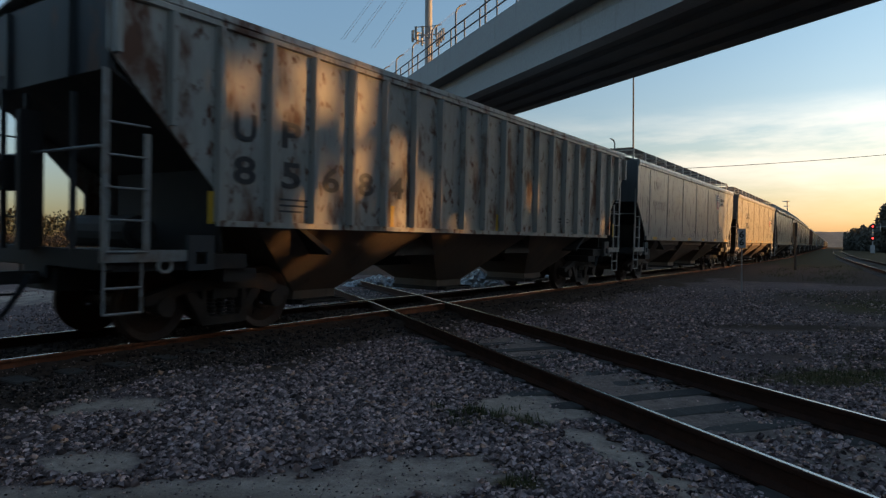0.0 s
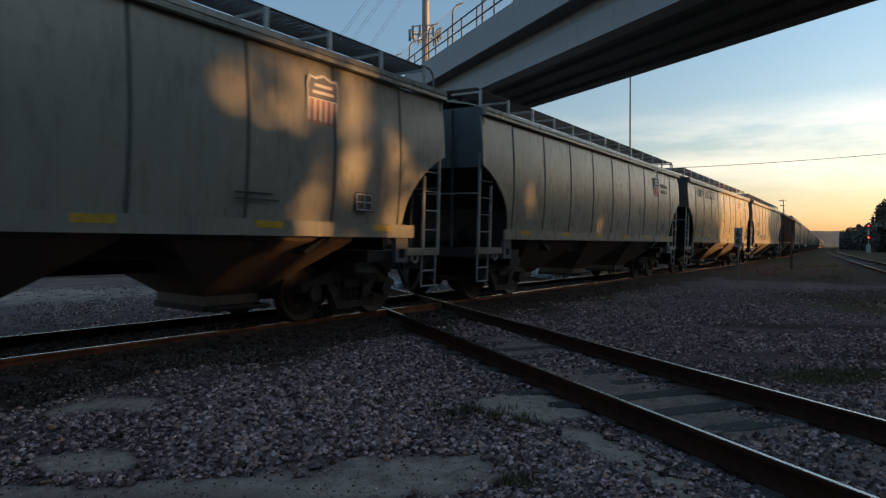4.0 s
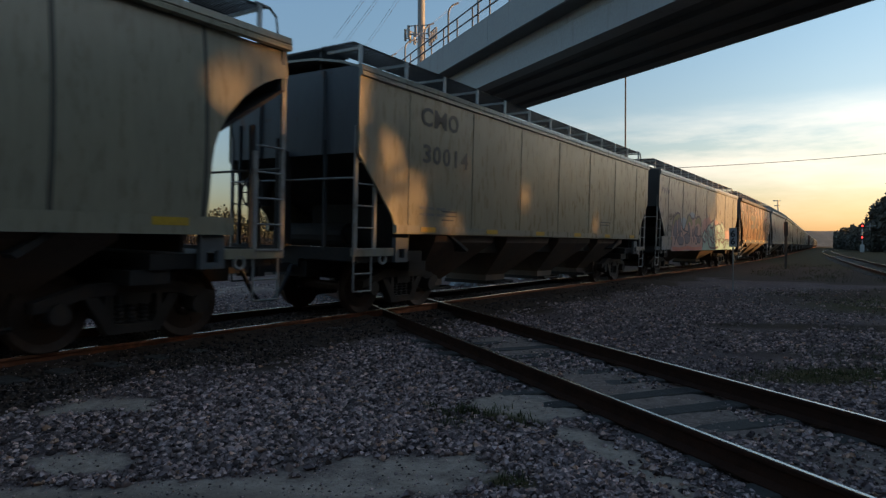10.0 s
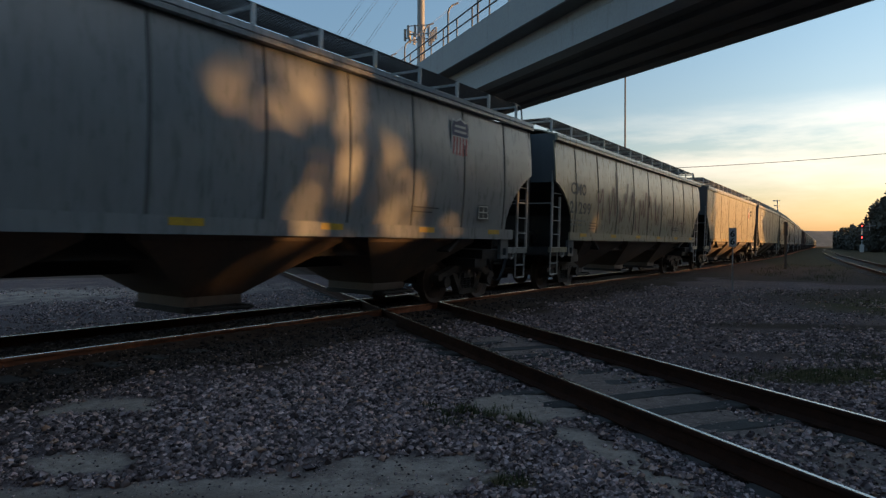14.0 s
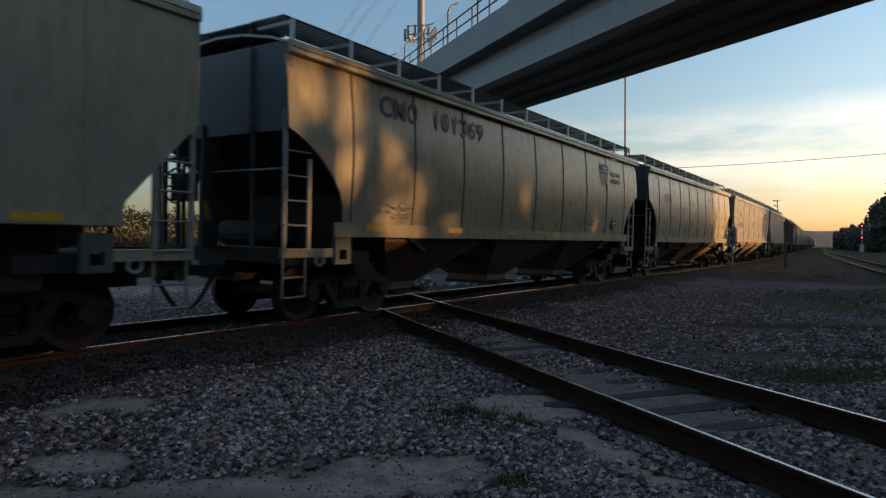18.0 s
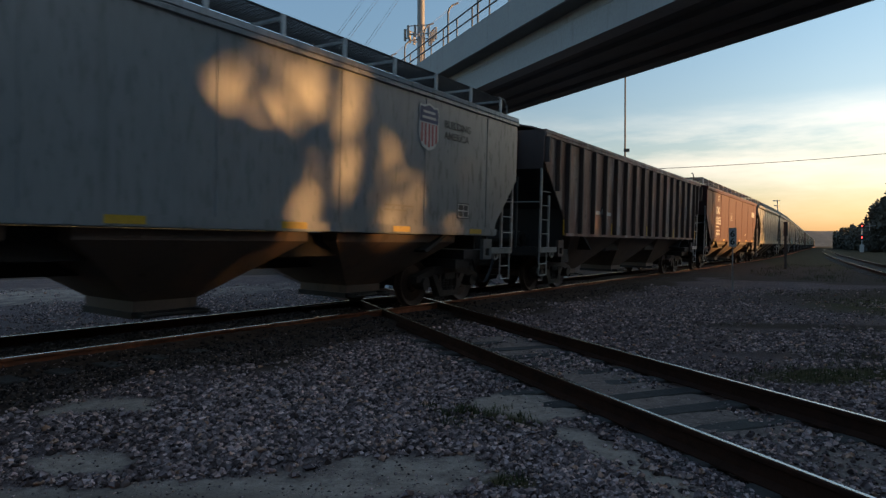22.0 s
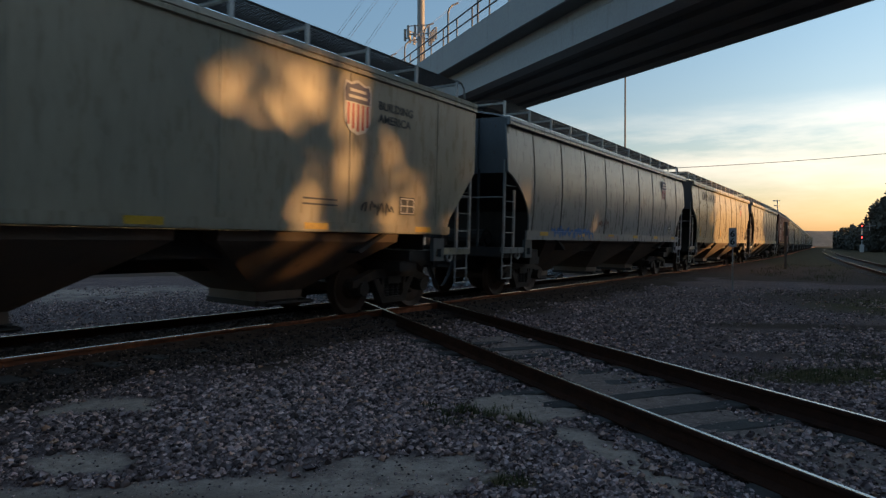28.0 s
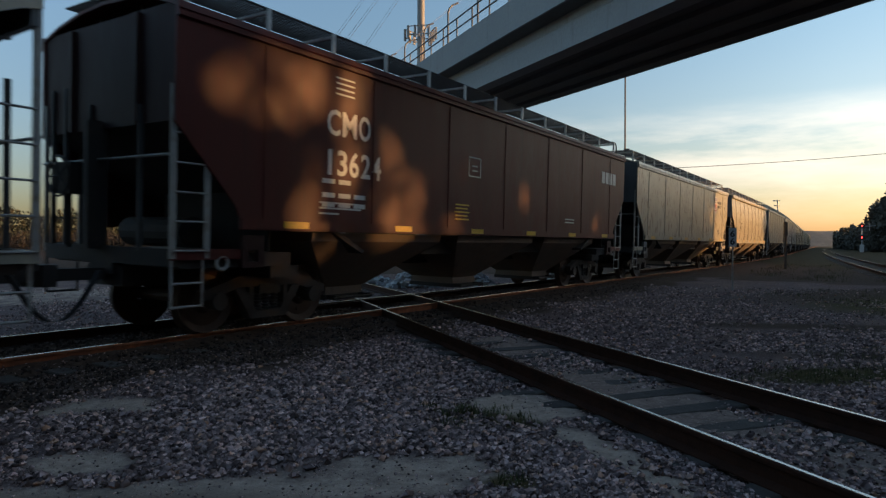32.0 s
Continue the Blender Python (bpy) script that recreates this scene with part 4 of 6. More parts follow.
    for sgn in (-1, 1):
        tr = new("truck")
        tr.parent = car
        tr.location = (sgn * (length / 2 - TRUCK_IN), 0, 0)
        part("bolster", bolster_mesh(), STEEL_DARK, tr)
        part("sideframe", sideframe_mesh(-1), TRUCK_STEEL, tr)
        part("sideframe", sideframe_mesh(1), TRUCK_STEEL, tr)
        for k in (-1, 0, 1):
            sp = part("spring", spring_mesh(), STEEL_DARK, tr)
            sp.location = (0.15 * k, 0, 0)
        for k in (-1, 1):
            w = part("wheelset", wheelset_mesh(), WHEEL_STEEL, tr, smooth=False)
            w.location = (k * 0.89, 0, 0.457)
            WHEELS.append((index, sgn * (length / 2 - TRUCK_IN) + k * 0.89, w))
    # reflective strips along the sill
    if kind != "rib":
        for k in range(6):
            x = -e + 1.6 + (2 * e - 3.6) * k / 5
            if index in (16, 25):
                decal("reflector", patch_mesh(0.10, 0.44), YELLOW, car, kind, x, SILL + 0.33)
            elif index == 4:
                decal("reflector", patch_mesh(0.48, 0.12), YELLOW, car, kind, x, SILL + 0.30)
            else:
                decal("reflector", patch_mesh(0.46, 0.10), YELLOW, car, "flat", x, SILL + 0.11, 0.052)
    else:
        for k in range(5):
            x = -e + 1.0 + (2 * e - 2.0) * k / 4
            decal("reflector", patch_mesh(0.09, 0.42), YELLOW, car, "flat", x + 0.2, SILL + 0.15)
    return car, e


WHITE_STEEL = make("pale_painted_steel", (0.55, 0.55, 0.53), 0.5, 0.0, [(4, 0.55, 0.8, (0.25, 0.18, 0.12), (1, 1, 1))])
LADDER = make("worn_ladder_steel", (0.27, 0.26, 0.24), 0.5, 0.0, [(5, 0.5, 0.75, (0.16, 0.10, 0.07), (1, 1, 1))])
TRUCK_STEEL = make("rust_brown_cast_steel", (0.032, 0.022, 0.017), 0.75, 0.0, [(4, 0.5, 0.75, (0.06, 0.034, 0.02), (1, 1, 1))], bump=0.3)

GREY = paint("light_grey_paint", (0.300, 0.275, 0.217), 0.15)
COOL = paint("cool_grey_paint", (0.25, 0.256, 0.25), 0.12)
PALE = paint("pale_cream_grey_paint", (0.325, 0.288, 0.212), 0.2)
DUSTY = paint("dusty_beige_paint", (0.315, 0.274, 0.192), 0.30)
TAN = paint("tan_paint", (0.27, 0.165, 0.095), 0.3)
BROWN = paint("dark_red_brown_paint", (0.075, 0.0105, 0.0085), 0.05, 0.5, 0.28)
RUSTY = make("rust_streaked_brown_paint", (0.23, 0.092, 0.05), 0.6, spots=[(0.45, 0.45, 0.62, (0.06, 0.032, 0.024), (1, 1, 0.5)), (1.6, 0.52, 0.70, (0.24, 0.085, 0.03), (1.4, 1, 0.25)), (0.8, 0.56, 0.72, (0.045, 0.026, 0.02), (2.2, 1, 0.15)),
                                                                            (1.2, 0.56, 0.74, (0.30, 0.24, 0.18), (1.4, 1, 0.22)), (9, 0.58, 0.72, (0.05, 0.028, 0.02), (1, 1, 0.6))], grain=(9.0, 0.10), stretch=(1, 1, 0.25), bump=0.2, bump_scale=3)
WORN = make("worn_grey_brown_paint", (0.20, 0.105, 0.075), 0.6, spots=[(0.5, 0.46, 0.62, (0.085, 0.05, 0.04), (1, 1, 0.5)), (1.3, 0.54, 0.72, (0.21, 0.10, 0.06), (1.4, 1, 0.3)),
                                                                       (1.1, 0.50, 0.70, (0.34, 0.29, 0.26), (1.4, 1, 0.3)), (8, 0.58, 0.72, (0.06, 0.036, 0.028), (1, 1, 0.6))], grain=(9.0, 0.10), stretch=(1, 1, 0.25), bump=0.2, bump_scale=3)
RIBWHITE = paint("dirty_white_paint", (0.39, 0.365, 0.32), 0.84, 0.5)
# Seams are grimy; on ribbed cars the dark posts hold the ribs' side shading.
SEAM = {m.name: paint("grimy_" + m.name, c, r, 0.6) for m, c, r in ((GREY, (0.10, 0.095, 0.08), 0.5), (COOL, (0.11, 0.11, 0.105), 0.4), (PALE, (0.15, 0.14, 0.115), 0.4), (DUSTY, (0.10, 0.09, 0.07), 0.5), (TAN, (0.12, 0.09, 0.06), 0.3),
                                                                    (BROWN, (0.045, 0.009, 0.007), 0.1), (RUSTY, (0.09, 0.042, 0.028), 0.7), (WORN, (0.075, 0.052, 0.044), 0.6), (RIBWHITE, (0.36, 0.34, 0.30), 0.6))}
# Slope sheets: the dark of the recess under the ends is in the colour.
RECESS_DARK = make("soot_black_steel", (0.022, 0.018, 0.016), 0.8, 0.0, [(2, 0.5, 0.75, (0.045, 0.032, 0.024), (1, 1, .5))])
# Ends darker than the sides: shade on the end walls is in the paint.
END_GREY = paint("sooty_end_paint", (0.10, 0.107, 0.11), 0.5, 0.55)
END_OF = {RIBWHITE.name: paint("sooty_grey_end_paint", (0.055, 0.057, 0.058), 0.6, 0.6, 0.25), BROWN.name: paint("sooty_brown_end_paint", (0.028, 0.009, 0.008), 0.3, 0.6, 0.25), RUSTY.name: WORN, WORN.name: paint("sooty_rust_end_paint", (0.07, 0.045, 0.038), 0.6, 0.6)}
INK = make("dark_lettering_paint", (0.05, 0.05, 0.052), 0.5)
PALE_INK = make("white_lettering_paint", (0.62, 0.60, 0.56), 0.5)
FRESH = make("fresher_cream_paint", (0.36, 0.35, 0.32), 0.5)
FADED = make("faded_lettering_paint", (0.22, 0.21, 0.19), 0.5)


def lettering(car, e, kind, ink, rows):
    """Painted marks, one part a character: (words, first and last metre from the front end, height of the foot, size)."""
    for words, x0, x1, z, size in rows:
        pitch = (x1 - x0) / max(0.8, len(words) - 0.2)
        for k, c in enumerate(words):
            me = text_mesh(c, size, 0.011)
            low, high = min(v.co.x for v in me.vertices), max(v.co.x for v in me.vertices)
            wide = 1.0 if c in "1I" else (0.92 if c == "M" else 0.8) * pitch / (high - low)
            o = decal("letter" if c.isalpha() else "numeral", me, ink, car, kind, -e + x0 + pitch * k + (0.8 * pitch - wide * (high - low)) / 2 - low * wide, z, 0.009)
            o.scale = (wide, 1, 1)


def rib_marks(top, low, step):
    """Rows for a ribbed side, where each character stands between two posts."""
    return [(c, 1.32 + step * (k + 0.32), 1.32 + step * (k + 0.32) + 0.34, z, 0.52) for words, z in ((top, 2.72), (low, 2.14)) for k, c in enumerate(words)]


def shield(car, e, kind, x=3.1, z=3.5, slogan=True, scale=0.95):
    rim, band, stripes = shield_meshes()
    r = decal("shield_emblem", rim, PALE_INK, car, kind, e - x, z, 0.012, "striped shield emblem")
    b = part("shield_band", band, BLUE, r)
    s = part("shield_stripes", stripes, RED, r)
    for x0, z0, w, h in ((-0.19, 0.28, 0.38, 0.05), (-0.22, 0.17, 0.44, 0.05)):
        q = part("shield_bar", patch_mesh(w, h), PALE_INK, r)
        q.location = (x0, -0.006, z0)
    r.scale = (scale, 1, scale)
    if slogan:
        for words, dz in (("BUILDING", 0.15), ("AMERICA", -0.07)):
            decal("slogan", text_mesh(words, 0.205, 0.004), INK, car, kind, e - x + 0.50, z + dz - 0.06, 0.012)


def data_block(car, e, kind, x, z, ink=INK, rows=3, w=0.7):
    """Small unreadable stencilling, as plain bars."""
    r = random.Random(int(x * 100) + rows)
    for k in range(rows):
        decal("stencil_line", patch_mesh(round(w * r.uniform(0.6, 1.0), 1), 0.028), ink, car, kind, -e + x, z - k * 0.085, 0.008)


def placard(car, e, kind, x, z):
    p = decal("data_panel", patch_mesh(0.42, 0.32), BLACK, car, kind, -e + x, z, 0.008, "black data panel with white borders")
    for dx, dz, w, h in ((0.02, 0.02, 0.38, 0.02), (0.02, 0.28, 0.38, 0.02), (0.02, 0.15, 0.38, 0.02), (0.02, 0.02, 0.02, 0.28), (0.38, 0.02, 0.02, 0.28), (0.2, 0.02, 0.02, 0.28)):
        q = part("panel_line", patch_mesh(w, h), PALE_INK, p)
        q.location = (dx, -0.004, dz)


GOX, GOC = 11265.4, -5.378     # fronts of the cars at the start: GOX * phase + GOC
PHASES = {-1: 0.000722, 0: 0.002244, 1: 0.003747, 2: 0.005262, 4: 0.008170, 5: 0.009618, 6: 0.011230, 7: 0.012795, 8: 0.014378, 9: 0.015843, 10: 0.017388, 11: 0.018843, 12: 0.020348, 14: 0.023400,
          15: 0.024890, 16: 0.026373, 17: 0.027832, 18: 0.029418, 19: 0.030930, 20: 0.032506, 21: 0.034052, 22: 0.035550, 23: 0.037150, 24: 0.038746, 25: 0.040235, 26: 0.041736, 27: 0.043360, 28: 0.044875}


def front(i):
    """Metres along the line of the front end of car i at the start."""
    if i in PHASES:
        p = PHASES[i]
    elif i < -1:
        p = PHASES[-1] + (i + 1) * 0.0015
    elif i > 28:
        p = PHASES[28] + (i - 28) * 0.00152
    else:
        a, b = max(k for k in PHASES if k < i), min(k for k in PHASES if k > i)
        p = PHASES[a] + (PHASES[b] - PHASES[a]) * (i - a) / (b - a)
    return GOX * p + GOC


# index: kind, paint, trim, outlets, ink, shield, words for the label
CARS = {
    -2: ("flat", GREY, GREY, 3, INK, True, "light grey covered hopper car with angular ends"),
    -1: ("rib", RIBWHITE, RIBWHITE, 3, INK, False, "dirty white ribbed covered hopper car streaked with rust"),
    0: ("flat", COOL, COOL, 3, FADED, True, "light grey smooth-sided covered hopper car with black numbers"),
    1: ("flat", PALE, PALE, 3, INK, True, "pale grey smooth-sided covered hopper car with rust stains"),
    2: ("round", GREY, GREY, 3, INK, True, "light grey round-sided covered hopper car"),
    3: ("round", GREY, GREY, 3, INK, True, "light grey round-sided covered hopper car"),
    4: ("round", DUSTY, GREY, 3, INK, True, "beige grey round-sided covered hopper car with yellow strips"),
    5: ("round", GREY, GREY, 3, INK, True, "light grey round-sided covered hopper car with black scrawls"),
    6: ("rib", RUSTY, RUSTY, 3, INK, False, "rust-brown ribbed covered hopper car, heavily weathered"),
    7: ("open", DUSTY, DUSTY, 4, INK, False, "beige round-sided covered hopper car with open curved ends"),
    8: ("flat", DUSTY, GREY, 4, INK, False, "grey beige flat-sided covered hopper car with faded numbers"),
    9: ("flat", COOL, COOL, 2, INK, False, "cool grey covered hopper car with turquoise graffiti"),
    10: ("round", TAN, BLACK, 3, INK, True, "tan covered hopper car painted over with giant black letters"),
    11: ("round", COOL, COOL, 3, INK, True, "light blue-grey round-sided covered hopper car"),
    12: ("round", DUSTY, DUSTY, 3, INK, False, "dusty beige covered hopper car with dark red scrawl"),
    13: ("flat", PALE, PALE, 3, INK, True, "white smooth-sided covered hopper car with shield emblem"),
    14: ("flat", PALE, PALE, 3, INK, False, "cream grey covered hopper car with black numbers"),
    15: ("round", DUSTY, DUSTY, 3, INK, True, "beige grey round-sided covered hopper car"),
    16: ("round", GREY, GREY, 3, FADED, False, "light grey round-sided covered hopper car"),
    17: ("flat", COOL, COOL, 3, INK, True, "light grey smooth-sided covered hopper car with black numbers"),
    18: ("flat", COOL, COOL, 3, FADED, True, "light grey smooth-sided covered hopper car with faded numbers"),
    19: ("rib", WORN, WORN, 3, INK, False, "rusted grey-brown ribbed covered hopper car with faded paint"),
    20: ("flat", BROWN, BROWN, 3, PALE_INK, False, "dark red-brown covered hopper car with white numbers"),
    21: ("open", GREY, GREY, 4, INK, False, "light grey round-sided covered hopper car with pale scrawls"),
    22: ("round", GREY, GREY, 3, INK, True, "light grey round-sided covered hopper car"),
    23: ("flat", PALE, PALE, 3, INK, True, "pale cream covered hopper car with turquoise graffiti"),
    24: ("round", COOL, COOL, 3, INK, True, "light grey covered hopper car with a blue scrawl on its sill"),
    25: ("round", DUSTY, DUSTY, 3, INK, True, "beige grey round-sided covered hopper car"),
    26: ("open", GREY, GREY, 4, INK, False, "light grey round-sided covered hopper car with open curved ends"),
    27: ("flat", BROWN, BROWN, 3, PALE_INK, False, "dark red-brown covered hopper car with white numbers"),
    28: ("flat", GREY, GREY, 3, INK, True, "light grey smooth-sided covered hopper car"),
}
# what is painted at the front end of each side, and where
MARKS = {
    -1: rib_marks("UP", "85684", RIB_STEP[-1]), 0: [("UP", 1.72, 2.5, 3.40, 0.46), ("95987", 1.69, 3.1, 2.68, 0.46)], 1: [("CMO", 2.58, 3.85, 2.98, 0.52), ("20865", 2.51, 3.95, 2.40, 0.52)],
    2: [("VTGX", 1.5, 2.6, 2.75, 0.46), ("520066", 1.45, 2.9, 2.25, 0.46)], 4: [("CMO", 1.6, 2.6, 3.6, 0.56), ("101323", 3.05, 4.9, 3.6, 0.56)], 5: [("CHTT", 1.9, 3.1, 2.55, 0.5), ("720586", 1.8, 3.4, 2.02, 0.5)],
    6: [("CI", 2.27, 2.62, 2.70, 0.42), ("10", 2.27, 2.64, 2.20, 0.42), ("06", 3.12, 3.52, 2.22, 0.42), ("37", 3.97, 4.35, 2.24, 0.42)], 7: [("CHTT", 2.14, 2.92, 2.95, 0.38), ("720460", 2.06, 3.2, 2.50, 0.38)],
    8: [("CMO", 1.61, 2.81, 3.58, 0.48), ("30014", 1.68, 3.18, 2.88, 0.48)], 9: [("NDYX", 1.47, 2.42, 2.37, 0.36), ("516179", 1.39, 2.46, 1.90, 0.34)], 10: [("CMO", 1.9, 2.94, 3.57, 0.56), ("101332", 3.45, 5.3, 3.57, 0.56)],
    11: [("CMO", 2.0, 3.0, 3.05, 0.5), ("110361", 2.0, 3.7, 2.5, 0.5)], 12: [("CMO", 0.95, 2.0, 2.76, 0.46), ("21299", 0.9, 2.35, 2.22, 0.46)], 14: [("CMO", 1.87, 2.71, 3.56, 0.42), ("10014", 1.59, 3.0, 2.98, 0.42)],
    15: [("CMO", 1.95, 2.95, 3.55, 0.52), ("101369", 3.4, 5.2, 3.55, 0.52)], 16: [("CMO", 2.0, 3.0, 3.05, 0.5)], 17: [("UP", 1.95, 2.7, 3.02, 0.46), ("95507", 1.95, 3.4, 2.45, 0.46)], 18: [("UP", 2.0, 2.7, 3.05, 0.46)],
    20: [("CMO", 2.3, 3.25, 3.0, 0.56), ("13656", 2.26, 3.57, 2.45, 0.56)], 21: [("CHTT", 1.97, 3.1, 2.95, 0.5), ("721829", 1.80, 3.49, 2.28, 0.5)], 23: [("CMO", 2.7, 3.81, 3.05, 0.56), ("22632", 2.66, 4.19, 2.48, 0.56)],
    25: [("CMO", 1.9, 2.9, 3.55, 0.56), ("101163", 3.2, 4.95, 3.55, 0.56)], 26: [("CHTT", 1.96, 3.15, 2.84, 0.56), ("721969", 1.76, 3.5, 2.26, 0.56)], 27: [("CMO", 2.43, 3.39, 3.05, 0.56), ("13624", 2.39, 3.66, 2.42, 0.56)],
}
SHIELD_AT = {0: (3.6, 3.5), 1: (2.75, 3.1), 17: (3.6, 3.55), 23: (3.5, 3.55), 18: (3.4, 3.55)}
SQUARE_AT = {5: (4.4, 2.85), 26: (5.05, 2.45), 25: (3.7, 2.75), 20: (6.35, 2.75), 27: (6.35, 2.75), 18: (4.6, 2.6)}
FLEET = []
pick = random.Random(9)
for i in range(-2, 41):
    if i not in CARS:
        look_of = pick.choice([("flat", GREY), ("round", DUSTY), ("flat", COOL), ("round", GREY), ("flat", PALE)])
        CARS[i] = (look_of[0], look_of[1], look_of[1], 3, INK, False, "covered hopper car far down the train")
    kind, body, trim, cut, ink, emblem, words = CARS[i]
    a, b = front(i), front(i + 1)
    length = round((b - a) / 0.1) * 0.1
    length = max(15.9, min(18.4, length))
    car, e = hopper_car(i, kind, length, body, trim, cut, label=words)
    FLEET.append((car, a + e, i))
    if i in MARKS:
        lettering(car, e, kind, ink, MARKS[i])
        data_block(car, e, kind, 2.3, 1.95, ink)
        data_block(car, e, kind, 2 * e - 4.6, 2.0, ink, 2, 0.9)
    if i == 14:        # lettering stands on patches of fresher paint
        for x, z, w in ((1.72, 3.47, 1.16), (1.45, 2.90, 1.55)):
            decal("paint_patch", patch_mesh(w, 0.46), FRESH, car, kind, -e + x, z, 0.004)
    if i in (20, 27):
        for k in range(4):                       # maker's emblem: plain pale blocks
            decal("emblem_block", patch_mesh(0.24, 0.36), PALE_INK, car, kind, e - 2.0 + 0.31 * k, 3.25, 0.008)
        for k in range(5):
            decal("stencil_line", patch_mesh(0.44 if k % 2 else 0.5, 0.03), YELLOW, car, kind, -e + 5.9, 2.12 - 0.075 * k, 0.008)
        for z, n in ((2.27, 2), (2.05, 3), (1.9, 3)):
            for k in range(n):
                decal("stencil_line", patch_mesh(0.26, 0.075), ink, car, kind, -e + 2.35 + 0.34 * k, z, 0.008)
        data_block(car, e, kind, 2.6, 3.95, ink, 4, 0.5)
        data_block(car, e, kind, 2.3, 1.95, ink, 2, 0.9)
    if emblem:
        shield(car, e, kind, *SHIELD_AT.get(i, (3.1, 3.44)), slogan=i not in (10, 4, 11, 22, 25, 24, 2))
        placard(car, e, kind, 2 * e - (3.3 if i == 0 else 2.4), 1.95 if i == 0 else 1.85)
    if i in SQUARE_AT:
        x, z = SQUARE_AT[i]
        f = decal("stencil_square", patch_mesh(0.46, 0.025), FADED if ink is INK else ink, car, kind, -e + x, z, 0.010)
        for dx, dz, w, h in ((0.0, 0.40, 0.46, 0.025), (0.0, 0.025, 0.025, 0.375), (0.435, 0.025, 0.025, 0.375), (0.13, 0.12, 0.2, 0.03), (0.13, 0.22, 0.2, 0.03)):
            q = part("square_line", patch_mesh(w, h), FADED if ink is INK else ink, f)
            q.location = (dx, 0, dz)
    if i in MARKS and kind != "rib" and ink is INK:
        x0 = MARKS[i][0][1]
        for z, n in ((1.98, 4), (1.86, 3)):
            for k in range(n):
                decal("stencil_line", patch_mesh((0.16, 0.22, 0.3, 0.12)[k], 0.05), FADED, car, kind, -e + x0 + (0, 0.22, 0.52, 0.9)[k], z, 0.010)
# surroundings, placed to fit the camera's view, then stretched in depth to keep it
BEFORE = set(bpy.data.objects)

# ---------------------------------------------------------------- the footbridge overhead
BDIR, BGRADE = -0.38763, 0.0617                 # its heading and its climb away from the eye
B_PAR, B_GIR, B_FAR = 9.5, 10.0, 13.94          # metres to the right of the eye: parapet face, girder face, far girder edge


def along(s, off, z, h=BDIR, grade=BGRADE):
    """A point s metres along the bridge, off metres to its right, z above its datum."""
    return (s * math.sin(h) + off * math.cos(h), s * math.cos(h) - off * math.sin(h), z + grade * s)


def beam(prof, s0, s1):
    bm = bmesh.new()
    loft(bm, [[along(s, o, z) for o, z in prof] for s in (s0, s1)])
    return fix(bm)


bridge = new("footbridge")
tagged(bridge, "grey concrete footbridge on deep girders with steel railings and curved fence posts", "bridge", kind="structure")
S0, S1 = -35.0, 70.0
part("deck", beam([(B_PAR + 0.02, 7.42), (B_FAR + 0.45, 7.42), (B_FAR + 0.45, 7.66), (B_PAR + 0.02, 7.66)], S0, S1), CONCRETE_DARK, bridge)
k = S0
while k < S1:
    part("parapet_panel", beam([(B_PAR, 7.60), (B_PAR + 0.2, 7.60), (B_PAR + 0.2, 8.53), (B_PAR, 8.53)], k, min(S1, k + 5.98)), CONCRETE, bridge)
    k += 6.0
part("deck_edge", beam([(B_PAR - 0.05, 7.42), (B_PAR + 0.019, 7.42), (B_PAR + 0.019, 7.592), (B_PAR - 0.05, 7.592)], S0, S1), CONCRETE, bridge)
part("parapet_panel", beam([(B_FAR + 0.26, 7.66), (B_FAR + 0.46, 7.66), (B_FAR + 0.46, 8.53), (B_FAR + 0.26, 8.53)], S0, S1), CONCRETE, bridge)
part("girder", beam([(B_GIR, 6.30), (B_GIR + 0.55, 6.30), (B_GIR + 0.55, 6.48), (B_GIR + 0.36, 6.62), (B_GIR + 0.36, 7.42), (B_GIR + 0.13, 7.42), (B_GIR + 0.13, 7.13), (B_GIR, 7.03)], S0, S1), CONCRETE, bridge)
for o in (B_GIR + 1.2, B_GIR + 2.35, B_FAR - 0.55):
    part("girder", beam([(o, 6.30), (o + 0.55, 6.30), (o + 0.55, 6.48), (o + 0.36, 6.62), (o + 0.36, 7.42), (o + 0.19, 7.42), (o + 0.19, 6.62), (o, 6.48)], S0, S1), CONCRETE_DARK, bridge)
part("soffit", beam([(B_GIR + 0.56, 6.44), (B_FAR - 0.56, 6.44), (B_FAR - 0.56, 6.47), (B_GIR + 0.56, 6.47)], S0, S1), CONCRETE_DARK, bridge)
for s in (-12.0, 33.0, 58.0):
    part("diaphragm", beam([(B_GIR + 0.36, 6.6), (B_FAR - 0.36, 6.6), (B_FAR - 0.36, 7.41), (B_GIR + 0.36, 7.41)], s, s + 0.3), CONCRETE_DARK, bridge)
# piers, out of the way of the tracks
for s in (-22.0, 62.0):
    bm = bmesh.new()
    for o in (B_GIR + 0.5, B_FAR - 0.6):
        x, y, _ = along(s, o, 0)
        bar(bm, (x, y, -0.4), (x, y, 5.6 + BGRADE * s), 0.5, 20)
    part("pier", fix(bm), CONCRETE, bridge)
    part("pier_cap", beam([(B_GIR - 0.2, 5.5), (B_FAR + 0.2, 5.5), (B_FAR + 0.2, 6.30), (B_GIR - 0.2, 6.30)], s - 0.5, s + 0.5), CONCRETE, bridge)

FENCE = bpy.data.materials.new("fine_wire_fence_mesh")
FENCE.use_nodes = True
fb = FENCE.node_tree.nodes["Principled BSDF"]
fb.inputs["Base Color"].default_value, fb.inputs["Alpha"].default_value, fb.inputs["Roughness"].default_value = (0.62, 0.62, 0.62, 1), 0.16, 0.5
